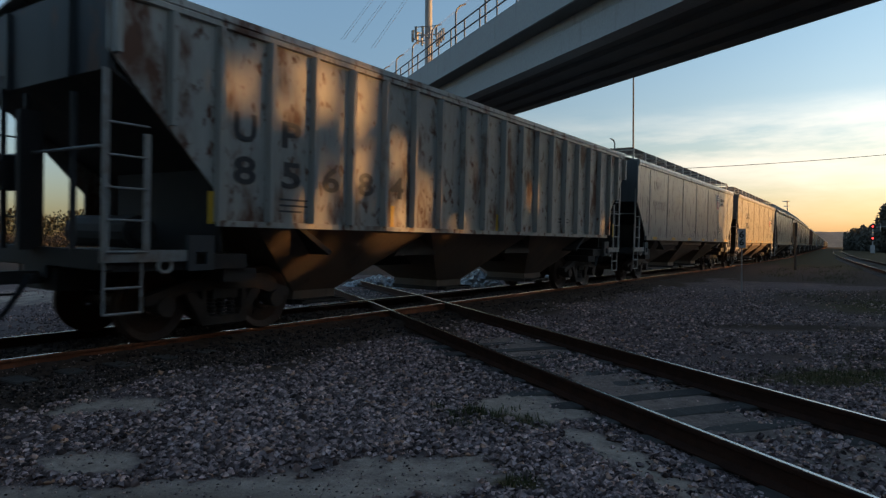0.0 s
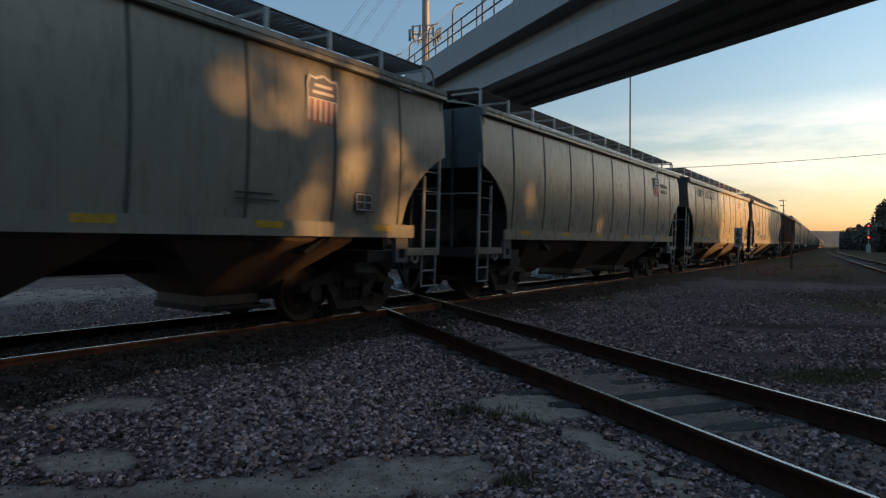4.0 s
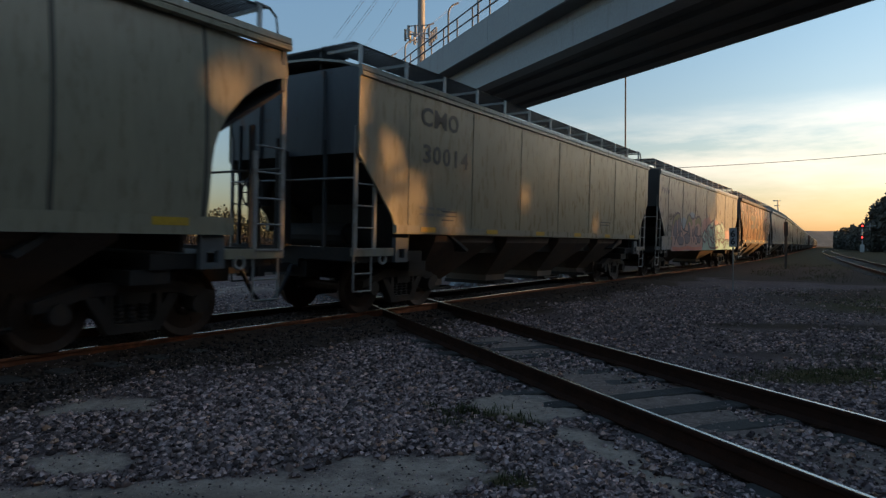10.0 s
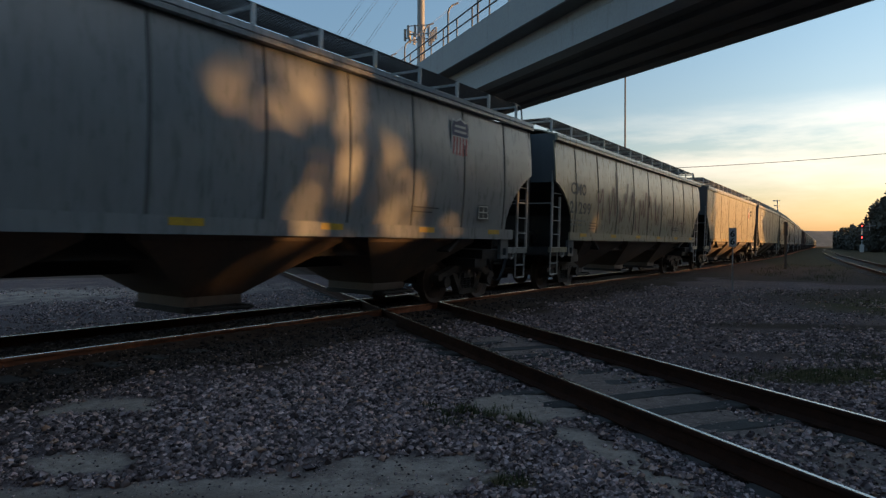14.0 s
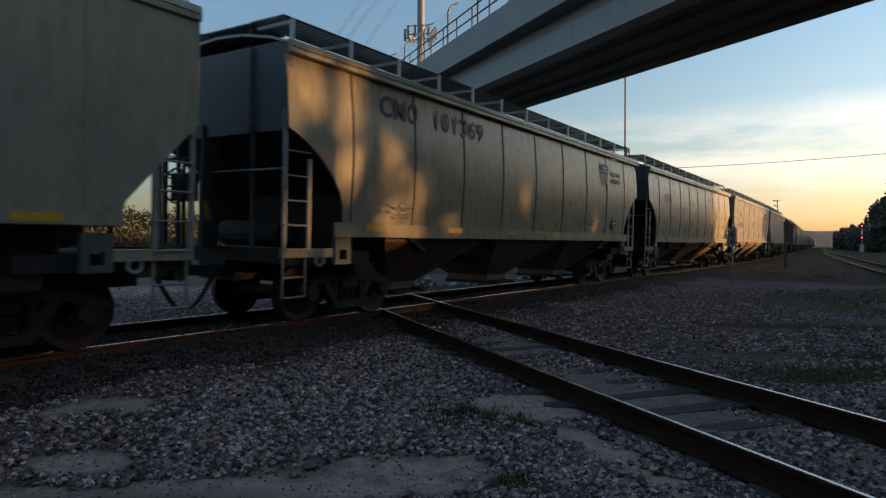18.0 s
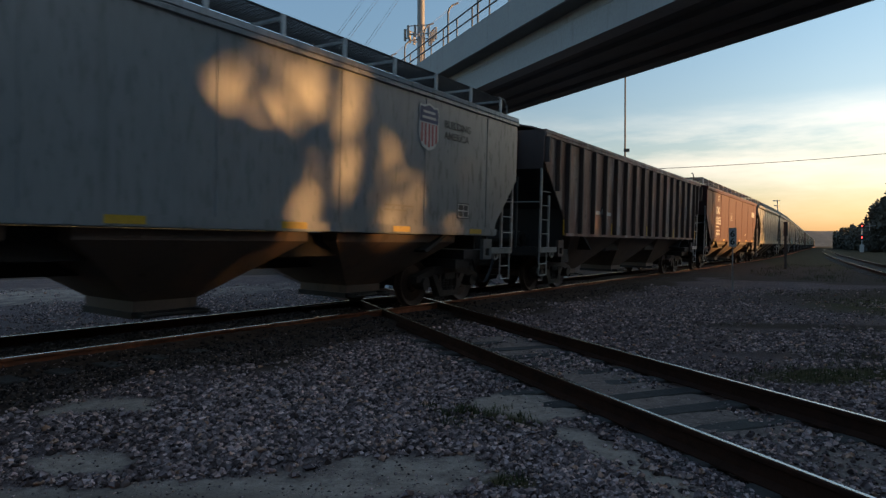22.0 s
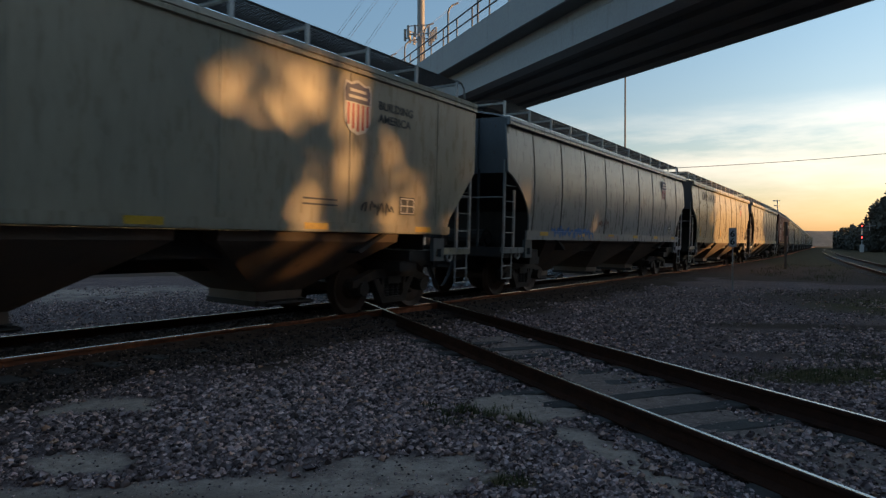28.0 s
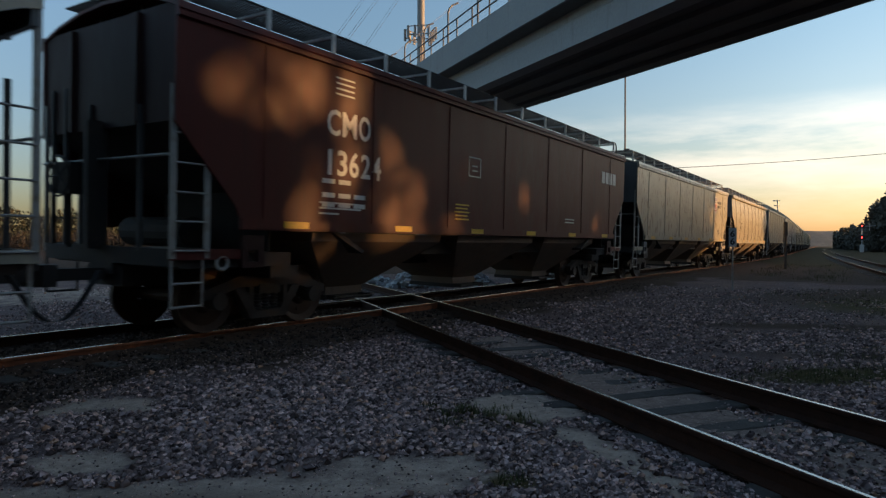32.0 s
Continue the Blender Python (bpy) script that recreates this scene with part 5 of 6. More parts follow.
RAILING = make("dull_galvanised_railing", (0.13, 0.13, 0.13), 0.55, 0.2)

guard = new("bridge_railing")
tagged(guard, "dull steel railing with two rails and a curved wire fence on the bridge", "railing", kind="structure")
for z in (8.53 + 0.42, 8.53 + 0.85):
    bm = bmesh.new()
    bar(bm, along(-10, B_PAR + 0.1, z), along(62, B_PAR + 0.1, z), 0.032)
    part("rail", bm, RAILING, guard)
for k in range(46):
    s = -8 + 1.5 * k
    bm = bmesh.new()
    bar(bm, along(s, B_PAR + 0.1, 8.5), along(s, B_PAR + 0.1, 9.39), 0.032)
    part("post", bm, RAILING, guard)
for k in range(23):
    s = -6.8 + 3.0 * k
    bm = bmesh.new()
    pts = [(0.2, 8.5), (0.2, 10.0), (0.26, 10.2), (0.42, 10.38), (0.68, 10.50)]
    for (o, z), (o2, z2) in zip(pts, pts[1:]):
        bar(bm, along(s, B_PAR + o, z), along(s, B_PAR + o2, z2), 0.04)
    part("fence_post", bm, RAILING, guard)
    bm = bmesh.new()
    a = [bm.verts.new(along(s + 0.05, B_PAR + o, z)) for o, z in pts]
    b = [bm.verts.new(along(s + 2.95, B_PAR + o, z)) for o, z in pts]
    for i in range(len(a) - 1):
        bm.faces.new((a[i], b[i], b[i + 1], a[i + 1]))
    part("fence_mesh", bm, FENCE, guard, "fine see-through wire fence mesh")

# ---------------------------------------------------------------- masts, wires, signs and signal
CELL = make("weathered_steel_mast", (0.25, 0.245, 0.235), 0.55, 0.2, [(0.8, 0.5, 0.8, (0.28, 0.26, 0.24), (1, 1, .3))])


mast = new("antenna_mast")
tagged(mast, "tall tapered steel mast with a ring of panel antennas", "mast")
mast.location = (-2.4, 62.0, 0)
bm = bmesh.new()
bar(bm, (0, 0, -0.3), (0, 0, 34), 0.52, 16, 0.36)
part("pole", bm, CELL, mast)
for k in range(3):
    ang = radians(20 + 120 * k)
    bm = bmesh.new()
    c, s_ = math.cos(ang), math.sin(ang)
    bar(bm, (0.4 * c, 0.4 * s_, 23.6), (1.2 * c, 1.2 * s_, 23.6), 0.06)
    bar(bm, (1.2 * c - 1.1 * s_, 1.2 * s_ + 1.1 * c, 23.6), (1.2 * c + 1.1 * s_, 1.2 * s_ - 1.1 * c, 23.6), 0.06)
    bar(bm, (1.2 * c - 1.1 * s_, 1.2 * s_ + 1.1 * c, 24.5), (1.2 * c + 1.1 * s_, 1.2 * s_ - 1.1 * c, 24.5), 0.05)
    part("antenna_frame", bm, CELL, mast)
    for j in (-1.1, -0.35, 0.35, 1.1):
        bm = bmesh.new()
        box(bm, -0.08, 0.08, -0.12, 0.12, -0.62, 0.62)
        o = part("antenna", bm, CELL, mast)
        o.matrix_basis = pose(1.32 * c - j * s_, 1.32 * s_ + j * c, 23.9, 0, 0, math.degrees(ang))


def line_wire(name, a, b, sag, r, label):
    bm = bmesh.new()
    side = (Vector(b) - Vector(a)).cross(Vector((0, 0, 1))).normalized()
    rings = []
    for k in range(15):
        t = k / 14
        p = Vector(a).lerp(Vector(b), t) - Vector((0, 0, sag * 4 * t * (1 - t)))
        rings.append([p + side * r * math.cos(j * math.tau / 5) + Vector((0, 0, r * math.sin(j * math.tau / 5))) for j in range(5)])
    loft(bm, rings)
    return tagged(obj(name, bm, BLACK), label, "cable")


rod = new("light_mast")
tagged(rod, "slim dark pole standing behind the train", "pole")
rod.location = (18.4, 58.0, -0.2)
bm = bmesh.new()
bar(bm, (0, 0, 0), (0, 0, 24), 0.10, 8, 0.07)
part("pole", bm, BLACK, rod)
bm = bmesh.new()
box(bm, -0.1, 0.4, -0.15, 0.15, 10.9, 11.2)
part("bracket", bm, BLACK, rod)

mile = new("milepost_sign")
tagged(mile, "white milepost board with black numerals on a thin steel post", "sign")
mile.location = (9.15, 18.1, -0.2)
mile.rotation_euler = (0, 0, radians(-30))
bm = bmesh.new()
bar(bm, (0, 0, 0), (0, 0, 2.0), 0.02, 8)
part("post", bm, GALV, mile)
bm = bmesh.new()
box(bm, -0.11, 0.11, -0.032, -0.022, 1.42, 2.02)
part("board", bm, WHITE, mile)
for k, z in enumerate((1.74, 1.50)):
    o = part("numeral", text_mesh("6", 0.28, 0.008), BLACK, mile)
    o.location = (-0.075, -0.036, z)

marker = new("marker_post")
tagged(marker, "dark square wooden post standing in the gravel", "post")
marker.location = (21.4, 35.8, -0.2)
bm = bmesh.new()
box(bm, -0.06, 0.06, -0.06, 0.06, 0, 2.9)
bmesh.ops.bevel(bm, geom=bm.edges[:], offset=0.02, segments=1, affect="EDGES")
part("post", bm, TIE_WOOD, marker)
bm = bmesh.new()
box(bm, -0.085, 0.085, -0.075, 0.075, 2.05, 2.93)
part("board", bm, BLACK, marker)

LAMP = bpy.data.materials.new("red_signal_lens")
LAMP.use_nodes = True
lb = LAMP.node_tree.nodes["Principled BSDF"]
lb.inputs["Base Color"].default_value = (0.3, 0.01, 0.01, 1)
lb.inputs["Emission Color"].default_value, lb.inputs["Emission Strength"].default_value = (1.0, 0.04, 0.03, 1), 2.6

signal = new("railway_signal")
tagged(signal, "railway signal mast with two red lights lit", "signal")
signal.location = (82.6, 113.0, -0.2)
signal.rotation_euler = (0, 0, radians(-36))
bm = bmesh.new()
bar(bm, (0, 0, 0), (0, 0, 6.0), 0.10, 10)
part("mast", bm, GALV, signal)
bm = bmesh.new()
box(bm, -0.35, 0.35, -0.3, 0.3, 0, 1.6)
part("base_cabinet", bm, GALV, signal)
bm = bmesh.new()
bar(bm, (0, 0, 5.1), (2.2, 0, 5.3), 0.05)
bar(bm, (1.2, 0, 4.3), (1.2, 0, 5.9), 0.05)
part("bracket", bm, GALV, signal)
for z in (5.3, 3.0):
    bm = bmesh.new()
    bar(bm, (0, -0.16, z), (0, 0.1, z), 0.5 if z > 4 else 0.55, 20)
    head = part("signal_head", bm, BLACK, signal)
    bm = bmesh.new()
    bar(bm, (0, -0.21, z), (0, -0.165, z), 0.15, 14)
    part("lens", bm, LAMP, head, "glowing red signal lens")
    bm = bmesh.new()
    bar(bm, (0, -0.5, z + 0.28), (0, -0.16, z + 0.32), 0.10, 8)
    part("hood", bm, BLACK, head)

# connecting track that swings in from the right and runs off beside the main line
centre = []
for k in range(70):
    y = 4.0 + 3.2 * k
    q = y - 27.3
    centre.append((21.8 + 0.60 * q + (0.00035 if q > 0 else 0.02) * q * q, y))
for off in (-GAUGE / 2, GAUGE / 2):
    pts = []
    for (x, y), (x2, y2) in zip(centre, centre[1:]):
        h = math.atan2(x2 - x, y2 - y)
        pts.append((x - off * math.cos(h), y + off * math.sin(h), 0.0, h))
    body, head = sweep_rail(pts)
    r = part("rail", body, RAIL_RUST, side_track)
    part("running_surface", head, RAIL_HEAD, r, "bright worn running surface of the rail")
for (x, y), (x2, y2) in list(zip(centre, centre[1:]))[4:22]:
    for j in range(5):
        tie(side_track, x + (x2 - x) * j / 5, y + (y2 - y) * j / 5, -0.165, math.atan2(x2 - x, y2 - y), rnd)

# ---------------------------------------------------------------- beyond the main line
PALE_ROCK = stone_material("pale_limestone_rubble", [(0.0, (0.30, 0.31, 0.32)), (1.0, (0.62, 0.62, 0.62)), (0.5, (0.46, 0.47, 0.48))])
for k, (x, y, wx, hh) in enumerate(((-1.05, 19.6, 0.9, 0.62), (1.05, 20.6, 0.8, 0.55), (4.3, 24.5, 1.0, 0.6), (-2.6, 20.5, 1.3, 0.35))):
    q = random.Random(60 + k)
    spots = []
    for j in range(220):
        a, d = q.uniform(0, math.tau), q.random() ** 0.6
        spots.append((x + wx * d * math.cos(a), y + 0.6 * wx * d * math.sin(a), -0.2 + hh * (1 - d ** 1.6) * q.uniform(0.6, 1.0)))
    heap = build_stones("rubble_heap", spots, PALE_ROCK, "heap of pale broken limestone beside the track", lambda r, rg, n: 0.06 + 0.10 * rg.rand(n))
    heap["kind"] = ""
    tagged(heap, category="rubble heap", kind="stuff")


def stretch_to_view(things):
    """Stretches things part by part so they keep fitting the camera's view."""
    bpy.context.view_layer.update()
    size = Matrix.Diagonal((ACROSS, DEEP, ACROSS))
    old = {o: o.matrix_world.copy() for o in things}
    fresh = {}
    for o, m in old.items():
        w = m.copy()
        w.translation = size @ m.translation
        fresh[o] = w
        if o.type == "MESH":
            turned = m.to_3x3()
            if o.data.users > 1:
                o.data = o.data.copy()
            o.data.transform((turned.inverted() @ size @ turned).to_4x4())
    for o in things:
        o.matrix_basis = fresh[o.parent].inverted() @ fresh[o] if o.parent in fresh else fresh[o]


stretch_to_view([o for o in bpy.data.objects if o not in BEFORE])

# ---------------------------------------------------------------- wires across the sky
line_wire("overhead_wire", (17.0, 70.0, 9.2), (56.0, 70.0, 11.9), 0.35, 0.03, "thin black overhead wire across the evening sky")
for xa, za, xb, zb in ((-20.0, 38.6, -8.2, 55.0), (-18.0, 38.0, -5.2, 55.6), (-14.5, 37.0, -2.4, 55.0)):
    for d in (0.0, 0.55):
        line_wire("power_line", (xa + d, 118.0, za), (xb + d, 118.0, zb), 0.2, 0.035, "thin power line high above the bridge")

line_pole = tagged(new("line_pole"), "slim grey steel pole with short arms behind the train", "pole")
line_pole.location = (51.5, 100.0, -0.2)
bm = bmesh.new()
bar(bm, (0, 0, 0), (0, 0, 8.4), 0.11, 8)
part("pole", bm, GALV, line_pole)
for z, reach in ((8.25, 0.75), (7.5, 0.55)):
    bm = bmesh.new()
    box(bm, -reach, reach * 0.4, -0.06, 0.06, z - 0.07, z + 0.07)
    part("arm", bm, GALV, line_pole)

# ---------------------------------------------------------------- trees
BARK = make("grey_brown_bark", (0.07, 0.055, 0.042), 0.95, 0.0, [(4, 0.5, 0.7, (0.035, 0.028, 0.022), (1, 1, 0.2))], bump=0.6, bump_scale=18)


def leaf_material(name, a, b):
    return stone_material(name, [(0.0, a), (1.0, b)], 0.7)


LEAF = leaf_material("dark_oak_leaves", (0.02, 0.035, 0.014), (0.07, 0.085, 0.035))


def leaf_mesh(name, centres, size, seed):
    """Many small leaf sprays, each a bent pair of quads."""
    rg = np.random.RandomState(seed)
    c = np.array(centres)
    n = len(c)
    d = rg.normal(size=(n, 3))
    d /= np.linalg.norm(d, axis=1)[:, None]
    q = np.cross(d, rg.normal(size=(n, 3)))
    q /= np.linalg.norm(q, axis=1)[:, None]
    m = np.cross(d, q)
    L = (size * (0.6 + 0.8 * rg.rand(n)))[:, None]
    W = L * 0.55
    v = np.stack([c - d * L, c + q * W + m * W * 0.3, c + d * L, c - q * W + m * W * 0.3], 1).reshape(-1, 3)
    f = (np.array([[0, 1, 2], [0, 2, 3]])[None] + (np.arange(n) * 4)[:, None, None]).reshape(-1, 3)
    me = bpy.data.meshes.new(name)
    me.vertices.add(len(v))
    me.vertices.foreach_set("co", v.ravel())
    me.loops.add(f.size)
    me.loops.foreach_set("vertex_index", f.ravel())
    me.polygons.add(len(f))
    me.polygons.foreach_set("loop_start", np.arange(0, f.size, 3))
    me.update(calc_edges=True)
    return me


def trunk_bm(height, r, rg, limbs=7, spread=2.0):
    bm = bmesh.new()
    p, tips = Vector((0, 0, -0.3)), []
    seg = 5
    for k in range(seg):
        q = p + Vector((rg.uniform(-.15, .15), rg.uniform(-.15, .15), height / seg))
        bar(bm, p, q, r * (1 - k / seg * 0.75), 8, r * (1 - (k + 1) / seg * 0.75))
        p = q
        if k >= 1:
            for j in range(max(1, limbs // 4)):
                a = rg.uniform(0, math.tau)
                t = q + Vector((math.cos(a) * spread * rg.uniform(.5, 1), math.sin(a) * spread * rg.uniform(.5, 1), height * rg.uniform(0.08, 0.25)))
                bar(bm, q, t, r * 0.35, 6, r * 0.10)
                tips.append(t)
    return bm, tips


def tree(x, y, height, width, count, seed, leaf=0.22, label="", keep=None, mat=None, crown_from=0.25):
    rg = random.Random(seed)
    t = new("tree")
    tagged(t, label, "tree")
    t.location = (x, y, -0.2)
    bm, _ = trunk_bm(height * 0.8, 0.05 * width + 0.05, rg, 10, width * 0.4)
    part("trunk", bm, BARK, t)
    blobs = []
    for k in range(16):
        a, q = rg.uniform(0, math.tau), math.sqrt(rg.random())
        z = height * rg.uniform(crown_from + 0.08, 0.9)
        f = 1 - abs(z / height - (crown_from + 0.35)) * 0.9
        blobs.append((math.cos(a) * q * width * 0.42 * f, math.sin(a) * q * width * 0.42 * f, z, width * rg.uniform(0.16, 0.30)))
    ng = np.random.RandomState(seed)
    B = np.array(blobs)
    pts = np.zeros((0, 3))
    for _ in range(6):
        pickb = B[ng.randint(0, len(B), count)]
        v = ng.normal(size=(count, 3)) * (1, 1, 0.8)
        v /= np.linalg.norm(v, axis=1)[:, None]
        p = pickb[:, :3] + v * (pickb[:, 3] * ng.rand(count) ** 0.4)[:, None]
        if keep is not None:
            p = p[keep(p[:, 0] + x, p[:, 1] + y, p[:, 2] - 0.2)]
        pts = np.concatenate([pts, p])
        if len(pts) >= count:
            break
    pts = pts[:count]
    part("crown", leaf_mesh("crown", pts, leaf, seed), mat or LEAF, t)
    return t


# unseen tree row added between low sun and train, with gaps for the sun
SUN_H = Vector((math.sin(SUN_AZ), math.cos(SUN_AZ)))
SUN_W = Vector((-SUN_H.y, SUN_H.x))
if SUN_W.y < 0:
    SUN_W = -SUN_W
TAN_EL = math.tan(SUN_EL)


def shade_coords(x, y, z):
    """Sideways place and height of a point as the sun sees it."""
    p = Vector((x, y))
    return p.dot(SUN_W), z - TAN_EL * p.dot(SUN_H)


def side_point(s, z):
    x, y, _ = path(s, -HALF)
    return shade_coords(x, y, z)


# gaps fitted to light patches: metres along line, height on cars' sides, half sizes
GAPS = [(5.85, 3.28, 0.78, 0.36), (6.50, 3.46, 1.10, 0.54), (7.25, 3.55, 0.72, 0.82), (7.44, 2.85, 0.48, 0.92), (7.24, 2.25, 0.46, 0.74), (7.02, 1.70, 0.44, 0.44), (8.70, 2.40, 0.44, 0.66), (8.90, 1.95, 0.70, 0.52), (8.70, 1.70, 0.90, 0.36),
        (9.5, 1.50, 1.60, 0.18), (7.4, 1.08, 0.95, 0.17), (9.95, 2.50, 0.26, 0.16), (11.25, 2.82, 0.36, 0.20), (13.8, 2.35, 0.24, 0.20), (18.6, 1.85, 0.3, 0.2)]
GAPS_W = []
for s, z, a, b in GAPS:
    w0, h0 = side_point(s, z)
    w1, _ = side_point(s + a, z)
    GAPS_W.append((w0, h0, abs(w1 - w0) + 0.10, b + 0.12))
LINE_S = [-40 + 2.0 * k for k in range(160)]
LINE_W = [side_point(q, 0)[0] for q in LINE_S]
LINE_H = [-side_point(q, 0)[1] for q in LINE_S]


def leafy(x, y, z):
    """Which points of a crown carry leaves, so that the sun finds its gaps."""
    w = x * SUN_W.x + y * SUN_W.y
    h = z - TAN_EL * (x * SUN_H.x + y * SUN_H.y)
    s, zt = np.interp(w, LINE_W, LINE_S), h + np.interp(w, LINE_W, LINE_H)
    rag = 0.32 * (np.sin(w * 5.1 + 2 * h) + np.sin(h * 6.3 - w * 2.2 + 1) * np.sin(w * 11 + h * 3))
    out = np.ones(len(w), bool)
    chance = np.abs(np.sin(x * 12.99 + y * 78.23 + z * 37.7) * 43758.5) % 1.0
    for w0, h0, a, b in GAPS_W:                                  # the foliage thins out towards a gap
        far = np.sqrt(((w - w0) / a) ** 2 + ((h - h0) / b) ** 2) - 0.06 * rag
        out &= 0.03 + np.clip((far - 0.72) / 0.60, 0, 1) ** 2 > chance
    edge = 1.3 * np.sin(zt * 1.7) + 0.6 * np.sin(zt * 4.1)
    low = ((s > 34.9 + 0.5 * edge) & (s < 55.5 + edge)) | (s > 214)      # a low hedge where the sun gets through
    return out & (~low | (zt < 0.7))


rg = random.Random(17)
k = 0
s = -26.0
while s < 230:
    w = float(np.interp(s, LINE_S, LINE_W))
    low = 35.6 < s < 54.5 or s > 216
    for row in range(1 if s > 66 or low else 2):
        d = max(27.0, 0.95 * w + 7.5) + 5.0 * row + rg.uniform(-1, 1)
        c = SUN_W * (w + 1.2 * row) + SUN_H * d
        up = TAN_EL * (d - float(np.interp(s, LINE_S, LINE_H)) / TAN_EL)
        if low:
            tree(c.x, c.y, up + 1.6, 7.0, 3500, 100 + k, 0.30, "unseen low bushy tree added to shade the ground by the line", leafy, crown_from=0.0)
        else:
            tree(c.x, c.y, up + rg.uniform(8.0, 9.0), rg.uniform(6.0, 7.0), 7500 if s < 40 else 4500, 100 + k, 0.24 if s < 40 else 0.34, "unseen dense dark oak in a row added to shade the line", leafy, crown_from=0.02)
        k += 1
    s += 3.0 if s < 36 else 5.0

# unseen hedge added to block the low sun under the crowns
hedge = []
for k in range(340):
    s = -26.0 + 0.72 * k
    w = float(np.interp(s, LINE_S, LINE_W))
    d = max(27.0, 0.95 * w + 7.5) + 2.0
    up = TAN_EL * d - float(np.interp(s, LINE_S, LINE_H))
    for j in range(90 if s < 70 else 60):
        c = SUN_W * (w + rg.uniform(-0.8, 0.8)) + SUN_H * (d + rg.uniform(-0.9, 0.9))
        hedge.append((c.x, c.y, -0.2 + (up + 0.5) * rg.random()))
tagged(obj("hedge", leaf_mesh("hedge", hedge, 0.34, 23), LEAF), "unseen dense hedge added to stop sun leaking under the tree row", "hedge", kind="stuff")

# unseen trees added behind the eye to keep sky light off the near end
for k, (x, y, hh) in enumerate(((-3, -13, 10), (3, -12, 11), (9, -11, 13), (15, -10, 13), (20, -6, 12), (-2, -19, 11), (6, -18, 11), (14, -17, 12))):
    tree(x, y, hh, 7.0, 4500, 400 + k, 0.30, "unseen dense oak added behind the crossing to dim the sky", None, crown_from=0.1)
# another unseen row, added to shade the far ground on the right
for k in range(22):
    tree(107 + 4.03 * k, 72 + 5.44 * k, 9.0, 8.0, 2200, 440 + k, 0.45, "unseen bushy tree added to shade the far ground", None, crown_from=0.0)

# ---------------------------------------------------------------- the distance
# Distance haze is put into the pale colour of these leaves.
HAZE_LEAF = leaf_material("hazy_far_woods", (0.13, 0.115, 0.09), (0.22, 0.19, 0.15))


def wood(name, points, height, depth, per_m, seed, leaf, label, mat=None, rough=1.0):
    """A belt of woodland along a line of points, as one mass of leaf sprays with an uneven top."""
    rg = random.Random(seed)
    pts = []
    for (x0, y0), (x1, y1) in zip(points, points[1:]):
        L = math.hypot(x1 - x0, y1 - y0)
        nx, ny = -(y1 - y0) / L, (x1 - x0) / L
        for k in range(int(L * per_m)):
            t, q = rg.random(), rg.uniform(-0.5, 0.5)
            x, y = x0 + (x1 - x0) * t + nx * q * depth, y0 + (y1 - y0) * t + ny * q * depth
            top = height * (0.72 + 0.45 * rough * noise.noise((x * 1.3 / height, y * 1.3 / height, seed)) + 0.2 * rough * noise.noise((x * 4 / height, y * 4 / height, seed)))
            pts.append((x, y, -0.2 + top * rg.random() ** 0.75))
    me = leaf_mesh(name, [(x * ACROSS, y * DEEP, z * ACROSS) for x, y, z in pts], leaf, seed)
    return tagged(obj(name, me, mat or HAZE_LEAF), label, "woodland", kind="stuff")


# Haze over this wood is mixed into the dull leaf tone.
DUSK_LEAF = leaf_material("dull_brown_green_leaves", (0.055, 0.053, 0.043), (0.115, 0.107, 0.088))
# wood beside the side track, behind the signal
wood("wood", [(92, 117), (112, 146), (150, 212), (212, 303)], 7.4, 9, 260, 5, 0.5, "dull brown-green wood beside the far side track", DUSK_LEAF)
for k, (x, y, hh) in enumerate(((90, 128, 13.4), (95, 131.6, 16.3), (97, 141, 12.5))):
    tree(x, y, hh, hh * 0.6, 5000, 300 + k, 0.4, "tall dark tree at the edge of the wood", mat=DUSK_LEAF)
# The hill's pale brown has the haze painted in.
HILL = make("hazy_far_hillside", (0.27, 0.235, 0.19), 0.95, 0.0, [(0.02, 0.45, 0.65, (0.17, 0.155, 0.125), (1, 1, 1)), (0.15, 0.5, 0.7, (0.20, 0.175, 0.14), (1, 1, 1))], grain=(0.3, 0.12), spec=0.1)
bm = bmesh.new()
rings = []
for k in range(61):
    x = 250 + 7.5 * k
    top = (17.3 + 0.5 * noise.noise((x * 0.05, 0, 3)) + 0.35 * noise.noise((x * 0.3, 0, 5))) * min(1.0, (k + 1) / 6, (61 - k) / 12)
    rings.append([(x, 700, -0.6), (x, 716, top * 0.55), (x, 735, top), (x, 800, top * 0.9), (x, 860, -0.6)])
loft(bm, rings, close=False, caps=False)
tagged(obj("hillside", fix(bm), HILL, smooth=True), "flat-topped hillside at the far end of the line, haze in its colour", "hill", kind="structure")
wood("far_wood", [(156, 300), (200, 420), (340, 560)], 8, 20, 60, 6, 0.9, "wood along the far end of the line, haze in its leaf colour")
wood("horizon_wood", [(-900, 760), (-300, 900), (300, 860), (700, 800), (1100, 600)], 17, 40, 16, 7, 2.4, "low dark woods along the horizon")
DULL_LEAF = leaf_material("dull_olive_foliage", (0.015, 0.017, 0.010), (0.040, 0.038, 0.024))
SCRUB = leaf_material("bare_grey_brown_brush", (0.02, 0.017, 0.015), (0.045, 0.038, 0.033))
wood("left_wood", [(-260, 140), (-150, 190), (-60, 240), (40, 260)], 17, 16, 130, 8, 0.5, "low dull green woods behind the railway yard", DULL_LEAF)
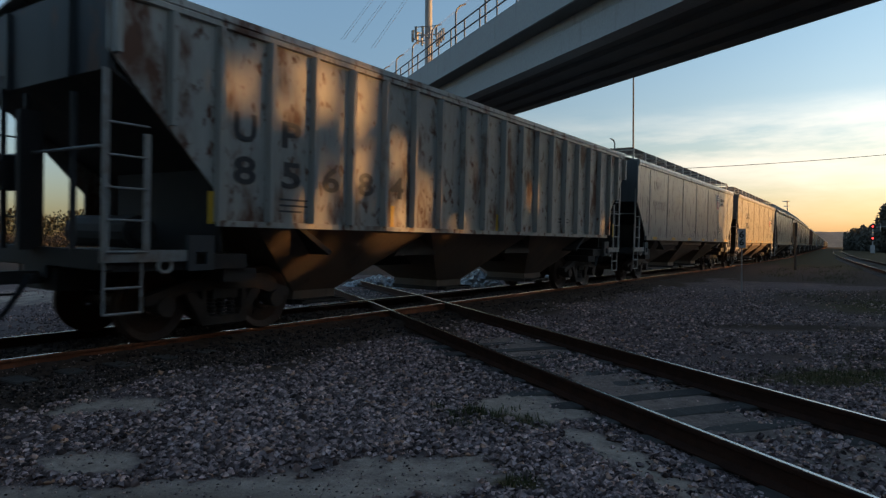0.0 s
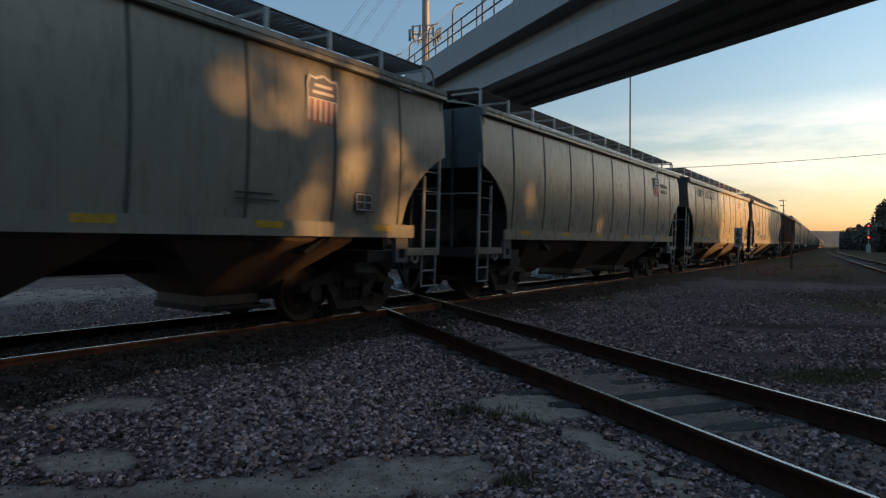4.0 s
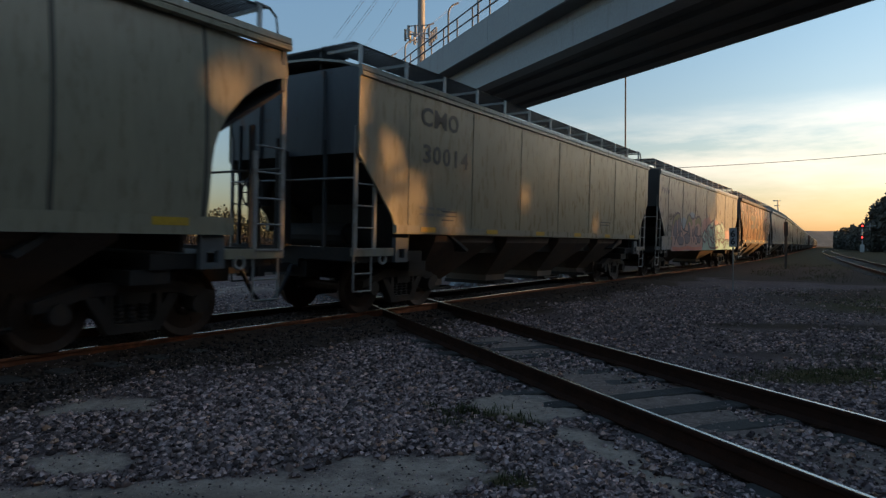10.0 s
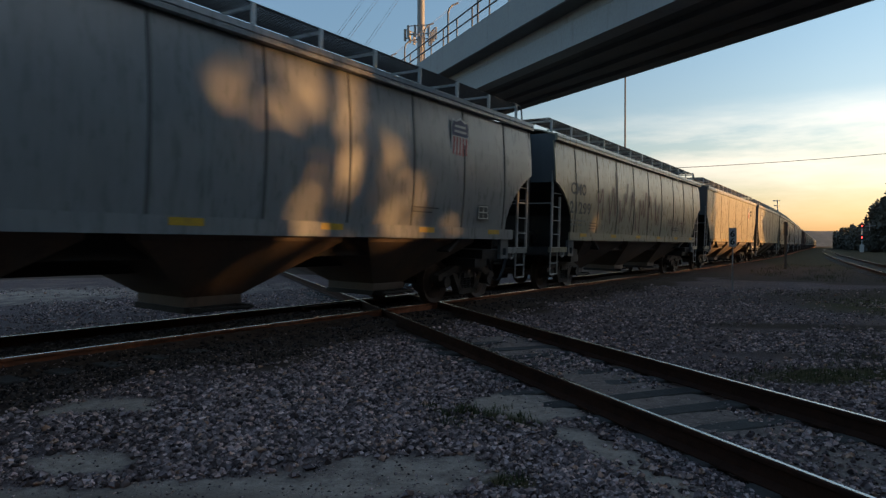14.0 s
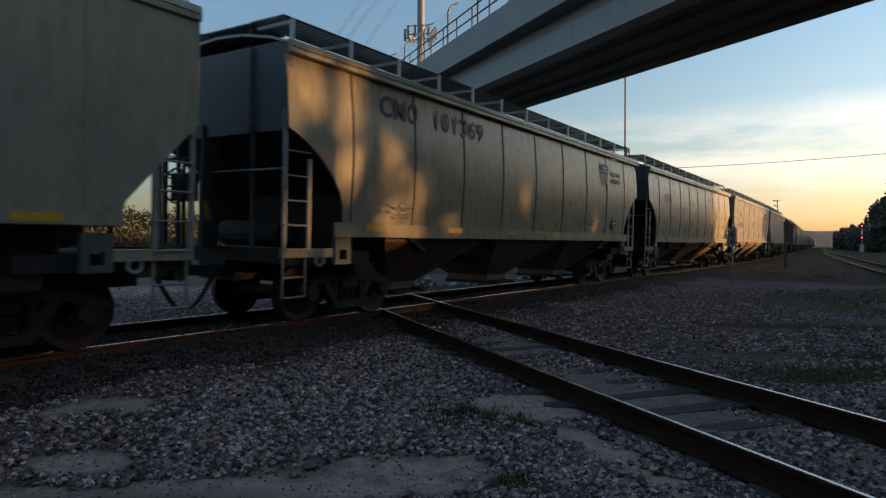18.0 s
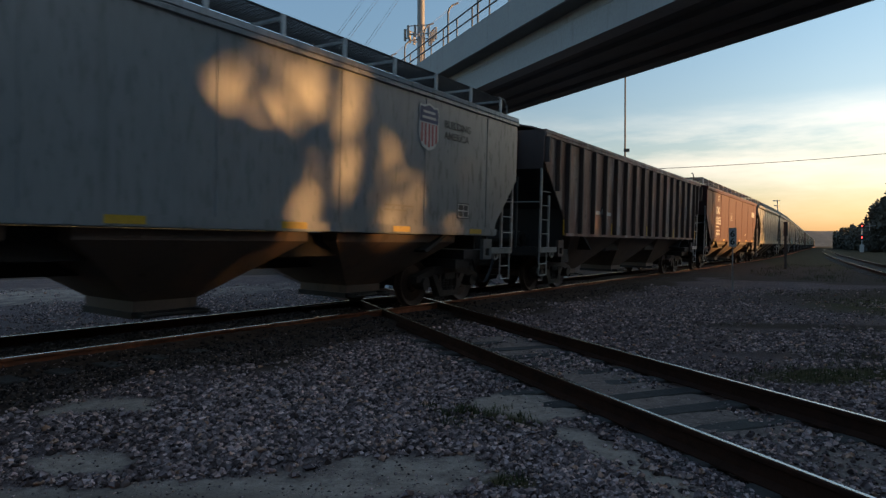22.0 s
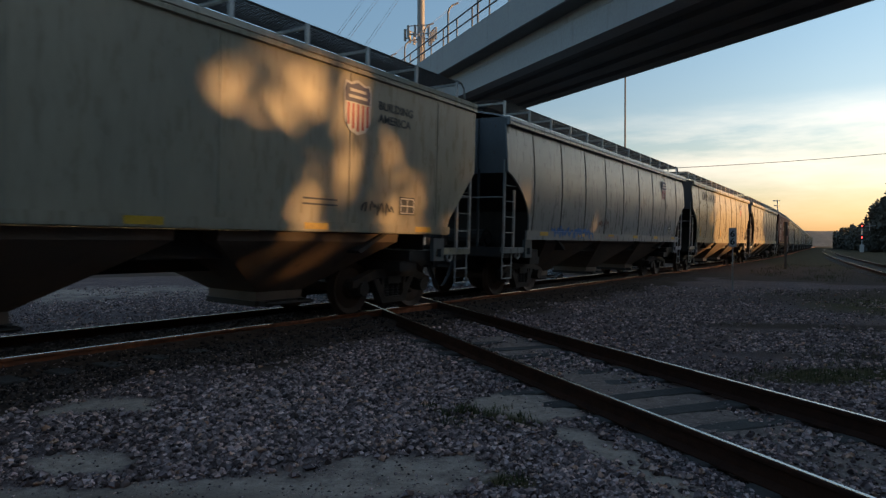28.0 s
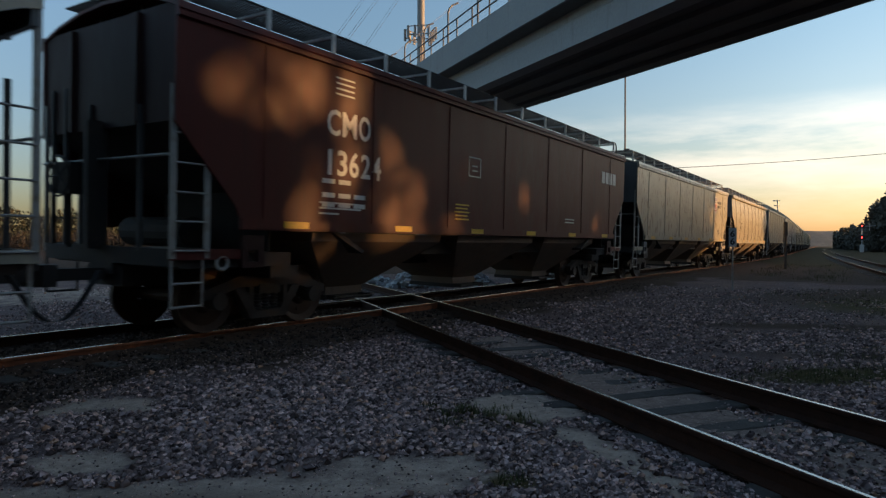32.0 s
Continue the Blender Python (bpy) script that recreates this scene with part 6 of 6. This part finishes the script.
wood("scrub", [(-150, 90), (-85, 112), (-35, 140), (30, 170)], 4.6, 8, 240, 9, 0.2, "bare grey-brown brush behind the railway yard", SCRUB)

# ---------------------------------------------------------------- painted letters and scrawls on the cars
BYINDEX = {i: (car, (CARS[i][0])) for car, _, i in FLEET}
HALF_EAVE = {}
for car, centre, i in FLEET:
    HALF_EAVE[i] = round(centre - front(i), 3)


def flat_paint(name, colour, rough=0.5):
    return make(name, colour, rough, spots=[(3, 0.5, 0.8, tuple(c * 0.75 for c in colour), (1, 1, 0.5))], grain=(20, 0.08))


SPRAY_BLACK = flat_paint("black_spray_paint", (0.018, 0.018, 0.02))
SPRAY_TEAL = flat_paint("turquoise_spray_paint", (0.17, 0.38, 0.40))
SPRAY_PALE = flat_paint("pale_turquoise_spray_paint", (0.30, 0.48, 0.50))
SPRAY_PINK = flat_paint("faded_pink_spray_paint", (0.36, 0.22, 0.23))
SPRAY_ROSE = flat_paint("pale_rose_spray_paint", (0.40, 0.27, 0.26))
SPRAY_DEEP = flat_paint("deep_teal_spray_paint", (0.05, 0.16, 0.18))
SPRAY_SKY = flat_paint("pale_blue_spray_paint", (0.20, 0.30, 0.42))
SPRAY_VIOLET = flat_paint("grey_violet_spray_paint", (0.10, 0.10, 0.16))
SPRAY_RED_BRIGHT = flat_paint("coral_red_spray_paint", (0.50, 0.16, 0.13))
SPRAY_OLIVE = flat_paint("olive_spray_paint", (0.16, 0.175, 0.10))
SPRAY_NAVY = flat_paint("navy_spray_paint", (0.015, 0.02, 0.07))
SPRAY_BLUE = flat_paint("bright_blue_spray_paint", (0.05, 0.16, 0.40))
SPRAY_RED = flat_paint("dark_red_spray_paint", (0.13, 0.06, 0.05))
SPRAY_WHITE = flat_paint("white_spray_paint", (0.42, 0.42, 0.41))


def on_side(i, name, polys, mat, lift):
    """Painted shapes on a car's near side: polygons of (metres from the front end, height)."""
    car, kind = BYINDEX[i]
    e = HALF_EAVE[i]
    bm = bmesh.new()
    for poly in polys:
        vs = [bm.verts.new((-e + x, 0, z)) for x, z in poly]
        try:
            bm.faces.new(vs)
        except ValueError:
            pass
    bmesh.ops.remove_doubles(bm, verts=bm.verts[:], dist=1e-4)
    for z in (SILL + 0.232, SILL + 0.245):
        bmesh.ops.bisect_plane(bm, geom=bm.verts[:] + bm.edges[:] + bm.faces[:], plane_co=(0, 0, z), plane_no=(0, 0, 1))
    if kind in ("round", "open"):
        for k in range(1, 12):
            bmesh.ops.bisect_plane(bm, geom=bm.verts[:] + bm.edges[:] + bm.faces[:], plane_co=(0, 0, SILL + k * 0.225), plane_no=(0, 0, 1))
    for v in bm.verts:
        v.co.y = -max(bulge(v.co.z, kind), HALF + 0.052 if v.co.z < SILL + 0.24 else 0) - lift
    bmesh.ops.triangulate(bm, faces=bm.faces[:])
    return part(name, bm, mat, car)


def stroke(points, w):
    """A line of paint as a ribbon of short quads that share their edges."""
    sides = []
    for k, (x, z) in enumerate(points):
        (xa, za), (xb, zb) = points[max(0, k - 1)], points[min(len(points) - 1, k + 1)]
        n = math.hypot(xb - xa, zb - za) or 1e-6
        nx, nz = -(zb - za) / n * w / 2, (xb - xa) / n * w / 2
        sides.append(((x + nx, z + nz), (x - nx, z - nz)))
    return [[a[0], a[1], b[1], b[0]] for a, b in zip(sides, sides[1:])]


def scrawl(i, x0, x1, z0, z1, mat, seed, w=0.05, letters=8):
    """An unreadable hand-sprayed scrawl."""
    r = random.Random(seed)
    step = (x1 - x0) / letters
    polys = []
    for k in range(letters):
        x = x0 + step * k
        pts = [(x + step * r.uniform(0, 0.2), r.uniform(z0, z0 + 0.3 * (z1 - z0)))]
        for j in range(r.randint(4, 6)):
            pts.append((x + step * (0.1 + 0.17 * j + r.uniform(-0.22, 0.25)), r.uniform(z0 + 0.7 * (z1 - z0), z1) if j % 2 == 0 else r.uniform(z0, z0 + 0.45 * (z1 - z0))))
        soft = [pts[0]]
        for (ax, az), (bx, bz), (cx, cz) in zip(pts, pts[1:], pts[2:]):
            for t in (0.25, 0.5, 0.75):
                soft.append(((1 - t) ** 2 * (ax + bx) / 2 + 2 * t * (1 - t) * bx + t * t * (bx + cx) / 2, (1 - t) ** 2 * (az + bz) / 2 + 2 * t * (1 - t) * bz + t * t * (bz + cz) / 2))
        pts = soft + [pts[-1]]
        polys += stroke(pts, w)
    on_side(i, "graffiti_scrawl", polys, mat, 0.016)


def soften(points, n=4):
    """A smooth line through the points."""
    out = []
    for k in range(len(points) - 1):
        p0, p1, p2, p3 = points[max(0, k - 1)], points[k], points[k + 1], points[min(len(points) - 1, k + 2)]
        for j in range(n):
            t = j / n
            out.append(tuple(0.5 * (2 * b + (c - a) * t + (2 * a - 5 * b + 4 * c - d) * t * t + (3 * b - a - 3 * c + d) * t ** 3) for a, b, c, d in zip(p0, p1, p2, p3)))
    return out + [points[-1]]


def mural(i, tops, foot, fill, ink, width=0.09, lift=0.010):
    """The body of a large painting: a filled band under a wavy outline."""
    line = soften(tops)
    on_side(i, "graffiti_fill", [[(xa, foot), (xb, foot), (xb, max(zb, foot + 0.01)), (xa, max(za, foot + 0.01))] for (xa, za), (xb, zb) in zip(line, line[1:])], fill, lift)
    on_side(i, "graffiti_outline", stroke(line, width), ink, lift + 0.006)


def lines(i, curves, w, mat, lift, name="graffiti_line"):
    """Painted strokes, a part each."""
    for c in curves:
        on_side(i, name, stroke(soften(c), w), mat, lift)


def ovals(i, spots, mat, lift, grow=0.0, name="graffiti_shape"):
    """Painted leaning ovals, a part each: centre, half sizes, lean."""
    for x, z, rx, rz, lean in spots:
        rx, rz = rx + grow, rz + grow
        on_side(i, name, [[(x + rx * math.cos(k * math.tau / 14) + lean * rz * math.sin(k * math.tau / 14), z + rz * math.sin(k * math.tau / 14)) for k in range(14)]], mat, lift)


# turquoise and pink lettering over the lower half of the cool grey car
ovals(9, [(7.9, 2.25, 0.75, 0.42, 0.2), (8.6, 2.5, 0.5, 0.25, 0.0), (10.3, 2.42, 0.65, 0.22, 0.0), (13.2, 1.75, 0.7, 0.45, 0.1), (15.0, 1.5, 0.5, 0.3, 0.0)], SPRAY_PINK, 0.006, name="graffiti_cloud")
ovals(9, [(3.7, 2.25, 0.6, 0.3, 0.0), (5.2, 2.65, 0.5, 0.2, 0.0)], SPRAY_SKY, 0.006, name="graffiti_cloud")
mural(9, [(1.6, 1.2), (1.95, 2.3), (2.5, 2.66), (2.95, 2.66), (3.2, 2.38), (3.45, 2.08), (3.8, 2.0), (4.15, 2.34), (4.6, 2.71), (5.05, 2.56), (5.5, 2.55), (5.6, 2.75), (5.8, 2.56), (6.3, 2.69), (6.75, 2.58), (6.98, 2.3), (6.78, 1.9), (7.05, 1.55), (7.1, 1.2)], 1.05, SPRAY_ROSE, SPRAY_NAVY)
lines(9, [[(2.05, 2.15), (2.5, 2.48), (2.95, 2.48), (3.15, 2.25)], [(4.2, 2.25), (4.6, 2.52), (5.0, 2.42), (5.1, 2.2)], [(5.75, 2.35), (6.25, 2.5), (6.7, 2.4), (6.8, 2.2)]], 0.30, SPRAY_OLIVE, 0.0135, "graffiti_shade")
SHADES = [(2.35, 1.95, 0.22, 0.40, 0.25), (3.0, 2.1, 0.2, 0.36, -0.3), (3.05, 1.5, 0.5, 0.16, -0.4), (4.2, 1.6, 0.45, 0.20, 0.3), (4.65, 2.0, 0.14, 0.28, -0.5), (5.35, 1.75, 0.09, 0.28, 0.0), (5.95, 1.97, 0.28, 0.20, 0.3), (6.25, 1.58, 0.36, 0.15, -0.3)]
ovals(9, SHADES, SPRAY_NAVY, 0.016, 0.06, "graffiti_outline")
ovals(9, SHADES, SPRAY_VIOLET, 0.019)
lines(9, [[(2.0, 1.3), (2.6, 1.75), (3.4, 1.9), (3.9, 1.25)], [(3.75, 1.95), (4.6, 1.85), (5.0, 1.35)], [(5.6, 2.2), (5.55, 1.6), (5.8, 1.35), (6.6, 1.75), (6.95, 1.5)]], 0.07, SPRAY_NAVY, 0.022)
lines(9, [[(1.8, 1.16), (3.0, 1.13), (4.2, 1.18), (5.4, 1.12), (6.9, 1.16)]], 0.16, SPRAY_RED_BRIGHT, 0.014, "graffiti_shade")
mural(9, [(7.12, 1.3), (7.25, 1.75), (7.7, 2.05), (8.0, 1.9), (8.3, 2.25), (8.75, 2.36), (9.1, 2.5), (9.6, 2.6), (9.95, 2.34), (10.4, 2.38), (10.9, 2.46), (11.28, 2.42), (11.55, 2.56), (12.1, 2.42), (12.65, 1.87), (12.3, 1.6), (12.9, 1.62), (14.4, 1.5), (15.4, 1.25)], 1.05, SPRAY_TEAL, SPRAY_NAVY)
lines(9, [[(8.5, 2.1), (8.95, 2.3), (9.45, 2.35)], [(10.55, 2.2), (10.95, 2.28), (11.25, 2.2)], [(11.6, 2.35), (12.0, 2.2), (12.2, 1.9)], [(7.4, 1.7), (7.75, 1.85)], [(9.9, 1.9), (10.2, 2.15)]], 0.22, SPRAY_PALE, 0.0135, "graffiti_shine")
lines(9, [[(8.35, 2.2), (8.6, 1.75), (9.0, 1.5), (9.55, 1.42), (9.3, 1.68), (8.95, 1.72)], [(9.15, 2.3), (9.45, 2.1), (9.6, 1.75), (9.5, 1.5)], [(9.62, 2.5), (9.85, 2.0), (9.72, 1.6), (10.25, 1.42)], [(9.95, 2.1), (10.3, 1.55), (10.5, 2.2), (10.62, 1.6), (10.95, 1.25)],
          [(10.55, 2.28), (10.7, 1.98), (11.1, 1.95), (10.95, 1.7), (10.75, 1.55), (11.2, 1.6)], [(11.28, 2.4), (11.45, 1.95), (11.2, 1.6)], [(11.5, 2.3), (12.0, 2.05), (11.95, 1.6), (11.55, 1.75)], [(11.3, 1.5), (11.9, 1.45), (12.5, 1.75)], [(8.4, 1.4), (8.6, 1.2), (9.6, 1.14), (10.6, 1.2)],
          [(7.2, 1.55), (7.6, 1.45), (7.75, 1.85), (8.0, 1.5), (8.25, 1.9)], [(13.0, 1.3), (13.2, 1.6), (13.5, 1.35), (13.8, 1.6), (14.1, 1.35)], [(8.0, 2.15), (8.35, 1.85), (8.3, 1.3)], [(8.75, 2.36), (8.9, 2.2), (9.5, 2.25), (9.75, 2.45)], [(12.0, 1.4), (12.2, 1.15), (12.7, 1.5)]], 0.115, SPRAY_NAVY, 0.020)
lines(9, [[(8.75, 2.05), (8.85, 1.78), (9.1, 1.62)], [(9.3, 2.05), (9.42, 1.75)], [(10.0, 1.75), (10.15, 1.58)], [(10.9, 1.5), (11.15, 1.42)], [(11.65, 1.95), (11.85, 1.85)], [(9.0, 1.32), (9.9, 1.28)], [(10.2, 2.25), (10.35, 2.0)]], 0.16, SPRAY_DEEP, 0.0165, "graffiti_shade")
lines(9, [[(8.7, 2.42), (9.15, 2.46), (9.55, 2.52)], [(11.6, 2.48), (12.0, 2.36), (12.4, 2.0)], [(8.5, 2.0), (8.72, 1.7), (9.05, 1.56)]], 0.03, SPRAY_WHITE, 0.0235, "graffiti_shine")
scrawl(9, 0.25, 1.5, 3.35, 3.7, SPRAY_NAVY, 4, 0.035, 4)
# turquoise tag with dark blue letters on the pale cream car
ovals(23, [(4.0, 2.15, 0.55, 0.42, 0.1), (5.3, 2.3, 0.6, 0.28, 0.0), (6.4, 2.25, 0.7, 0.28, 0.0), (7.25, 2.0, 0.35, 0.42, 0.0)], SPRAY_PINK, 0.005, name="graffiti_cloud")
mural(23, [(2.25, 1.5), (2.4, 1.72), (3.2, 1.70), (3.45, 1.62), (3.7, 2.3), (4.05, 2.46), (4.35, 2.2), (4.65, 2.28), (5.1, 2.44), (5.45, 2.2), (5.95, 2.38), (6.3, 2.1), (6.6, 2.2), (7.1, 2.3), (7.45, 1.9), (7.5, 1.55)], 1.50, SPRAY_TEAL, SPRAY_PALE, 0.04)
lines(23, [[(3.55, 1.6), (3.85, 2.3), (4.05, 1.95), (4.3, 2.1), (4.4, 1.6)], [(3.8, 2.28), (4.15, 2.3)], [(4.6, 1.6), (4.8, 2.15), (4.95, 1.65)], [(5.1, 1.62), (5.3, 2.3), (5.55, 1.62), (5.2, 1.85)], [(6.05, 2.2), (5.75, 1.95), (5.85, 1.62), (6.15, 1.7), (6.1, 1.9)], [(6.45, 2.1), (6.4, 1.62)], [(7.15, 2.1), (6.8, 1.95), (6.8, 1.65), (7.25, 1.62)]], 0.17, SPRAY_NAVY, 0.018)
lines(23, [[(3.5, 1.75), (3.75, 2.2)], [(4.7, 1.7), (4.85, 2.0)], [(5.2, 1.75), (5.32, 2.15)], [(6.5, 1.7), (6.52, 2.05)]], 0.05, SPRAY_PALE, 0.022, "graffiti_shine")
scrawl(23, 13.2, 14.0, 1.8, 2.1, SPRAY_BLACK, 6, 0.035, 4)
scrawl(5, 3.5, 5.15, 1.74, 2.12, SPRAY_BLACK, 7, 0.06, 7)
scrawl(5, 5.3, 6.9, 1.74, 2.22, SPRAY_BLACK, 27, 0.065, 5)
lines(5, [[(3.4, 1.88), (4.2, 1.92), (5.2, 1.84)], [(5.2, 1.8), (6.2, 1.73), (7.15, 1.82), (6.6, 2.0)]], 0.05, SPRAY_BLACK, 0.02)
scrawl(12, 2.9, 9.6, 1.65, 3.7, SPRAY_RED, 8, 0.08, 7)
scrawl(12, 10.4, 13.2, 1.8, 2.6, SPRAY_RED, 12, 0.04, 5)
scrawl(24, 2.4, 5.0, 1.48, 1.85, SPRAY_BLUE, 9, 0.09, 9)
scrawl(24, 5.6, 6.4, 1.8, 2.15, SPRAY_RED, 19, 0.04, 4)
scrawl(24, 6.0, 7.3, 1.47, 1.62, SPRAY_PINK, 20, 0.03, 7)
scrawl(21, 9.0, 12.5, 1.75, 2.2, SPRAY_WHITE, 10, 0.05, 8)
scrawl(26, 7.3, 8.4, 1.75, 2.35, FADED, 13, 0.05, 4)
scrawl(26, 3.1, 4.9, 1.75, 2.2, FADED, 15, 0.05, 6)
scrawl(16, 12.6, 13.4, 1.8, 2.2, SPRAY_WHITE, 14, 0.04, 4)

# white band and round emblem on the worn ribbed car
lines(19, [[(3.2, 2.30), (3.86, 2.30)], [(4.21, 2.30), (4.75, 2.29)]], 0.11, SPRAY_WHITE, 0.008, "painted_band")
ovals(19, [(4.03, 2.34, 0.15, 0.17, 0.0)], SPRAY_BLACK, 0.009, 0.03, "emblem_ring")
ovals(19, [(4.03, 2.34, 0.10, 0.10, 0.0)], SPRAY_WHITE, 0.012, 0.0, "emblem_disc")

# giant block letters over the whole side of the tan car
BLOCKS = {
    "first": [(0.02, 4.08), (0.47, 4.08), (0.47, 3.48), (0.02, 3.4)], "bow": [(0.44, 3.5), (1.09, 3.52), (1.01, 2.52), (0.44, 2.51)], "eye": [(1.70, 3.42), (2.18, 3.44), (2.13, 2.41), (1.67, 2.42)],
    "bar": [(2.9, 4.1), (3.18, 4.1), (3.04, 1.68), (2.79, 1.67)], "upper": [(4.05, 3.36), (5.22, 3.43), (5.22, 3.03), (4.12, 3.02)], "lower": [(4.01, 2.73), (5.3, 2.75), (5.3, 2.47), (4.05, 2.46)],
    "arrow": [(5.14, 4.1), (5.38, 4.1), (5.38, 3.33), (6.49, 3.41), (5.3, 1.96), (5.19, 1.96)], "spike": [(7.22, 4.1), (7.5, 4.1), (7.33, 1.71), (7.02, 1.7), (7.12, 2.48), (6.34, 2.56), (7.22, 3.28)],
}
MORE_BLOCKS = {
    "wedge": [(8.51, 4.1), (9.35, 4.1), (8.96, 3.06)], "vee": [(8.41, 2.87), (8.83, 2.08), (9.43, 2.84), (9.35, 1.77), (8.29, 1.74)], "stem": [(10.55, 4.1), (10.9, 4.1), (10.71, 1.81), (10.34, 1.8)],
    "hollow": [(11.89, 3.06), (12.5, 3.1), (12.4, 2.38), (11.79, 2.37)],
}
for shape in [*BLOCKS.values(), *MORE_BLOCKS.values()]:
    on_side(10, "painted_block_letter", [shape], SPRAY_BLACK, 0.014)
e10 = HALF_EAVE[10]
on_side(10, "paint_panel", [[(13.85, 4.08), (14.75, 4.08), (14.75, 2.6), (14.45, 2.25), (13.85, 2.2)]], FRESH, 0.008)
for words, z in (("P", 3.35), ("M", 2.5)):
    decal("painted_letter", text_mesh(words, 1.0, 0.03), SPRAY_BLACK, BYINDEX[10][0], "round", -e10 + 13.95, z, 0.03)


# ---------------------------------------------------------------- what moves


def finish_cars():
    """Stretches car bodies to fit the camera's view; trucks and wheels keep their size."""
    done = set()
    for car, _, _ in FLEET:
        for o in car.children_recursive:
            above, in_truck = o.parent, False
            while above is not car:
                in_truck = in_truck or above.name.startswith("truck")
                above = above.parent
            if in_truck:
                continue
            o.location.x *= ALONG
            o.location.z *= ACROSS
            if o.type == "MESH" and o.data.name not in done:
                done.add(o.data.name)
                o.data.transform(Matrix.Diagonal((ALONG, 1, ACROSS, 1)))


finish_cars()


def motions():
    places = {}
    for car, centre, i in FLEET:
        centre = ALONG * centre + AHEAD
        places[i] = centre
        rows = []
        for k in range(0, 33):
            rows.append((float(k), track_pose(centre - SPEED * k)))
        walk(car, rows)
    # wheels turn while their car rolls past; far off they rest
    for i, dx, w in WHEELS:
        t0 = (places[i] + dx - 34) / SPEED
        t1 = (places[i] + dx + 4) / SPEED
        if t1 <= 0 or t0 >= 32:
            continue
        t0, t1 = max(0.0, t0), min(32.0, t1)
        step = 1 / 30
        n = int((t1 - t0) / step)
        if n < 2:
            continue
        first = round(t0 * 30)
        rows = []
        for k in range(n + 1):
            rows.append(((first + k) / 30, pose(w.location.x, 0, 0.457, 0, -math.degrees(SPEED * k * step / 0.457), 0)))
        walk(w, ([(0.0, rows[0][1])] if rows[0][0] > 0.01 else []) + rows + ([(32.0, rows[-1][1])] if rows[-1][0] < 31.99 else []))


motions()
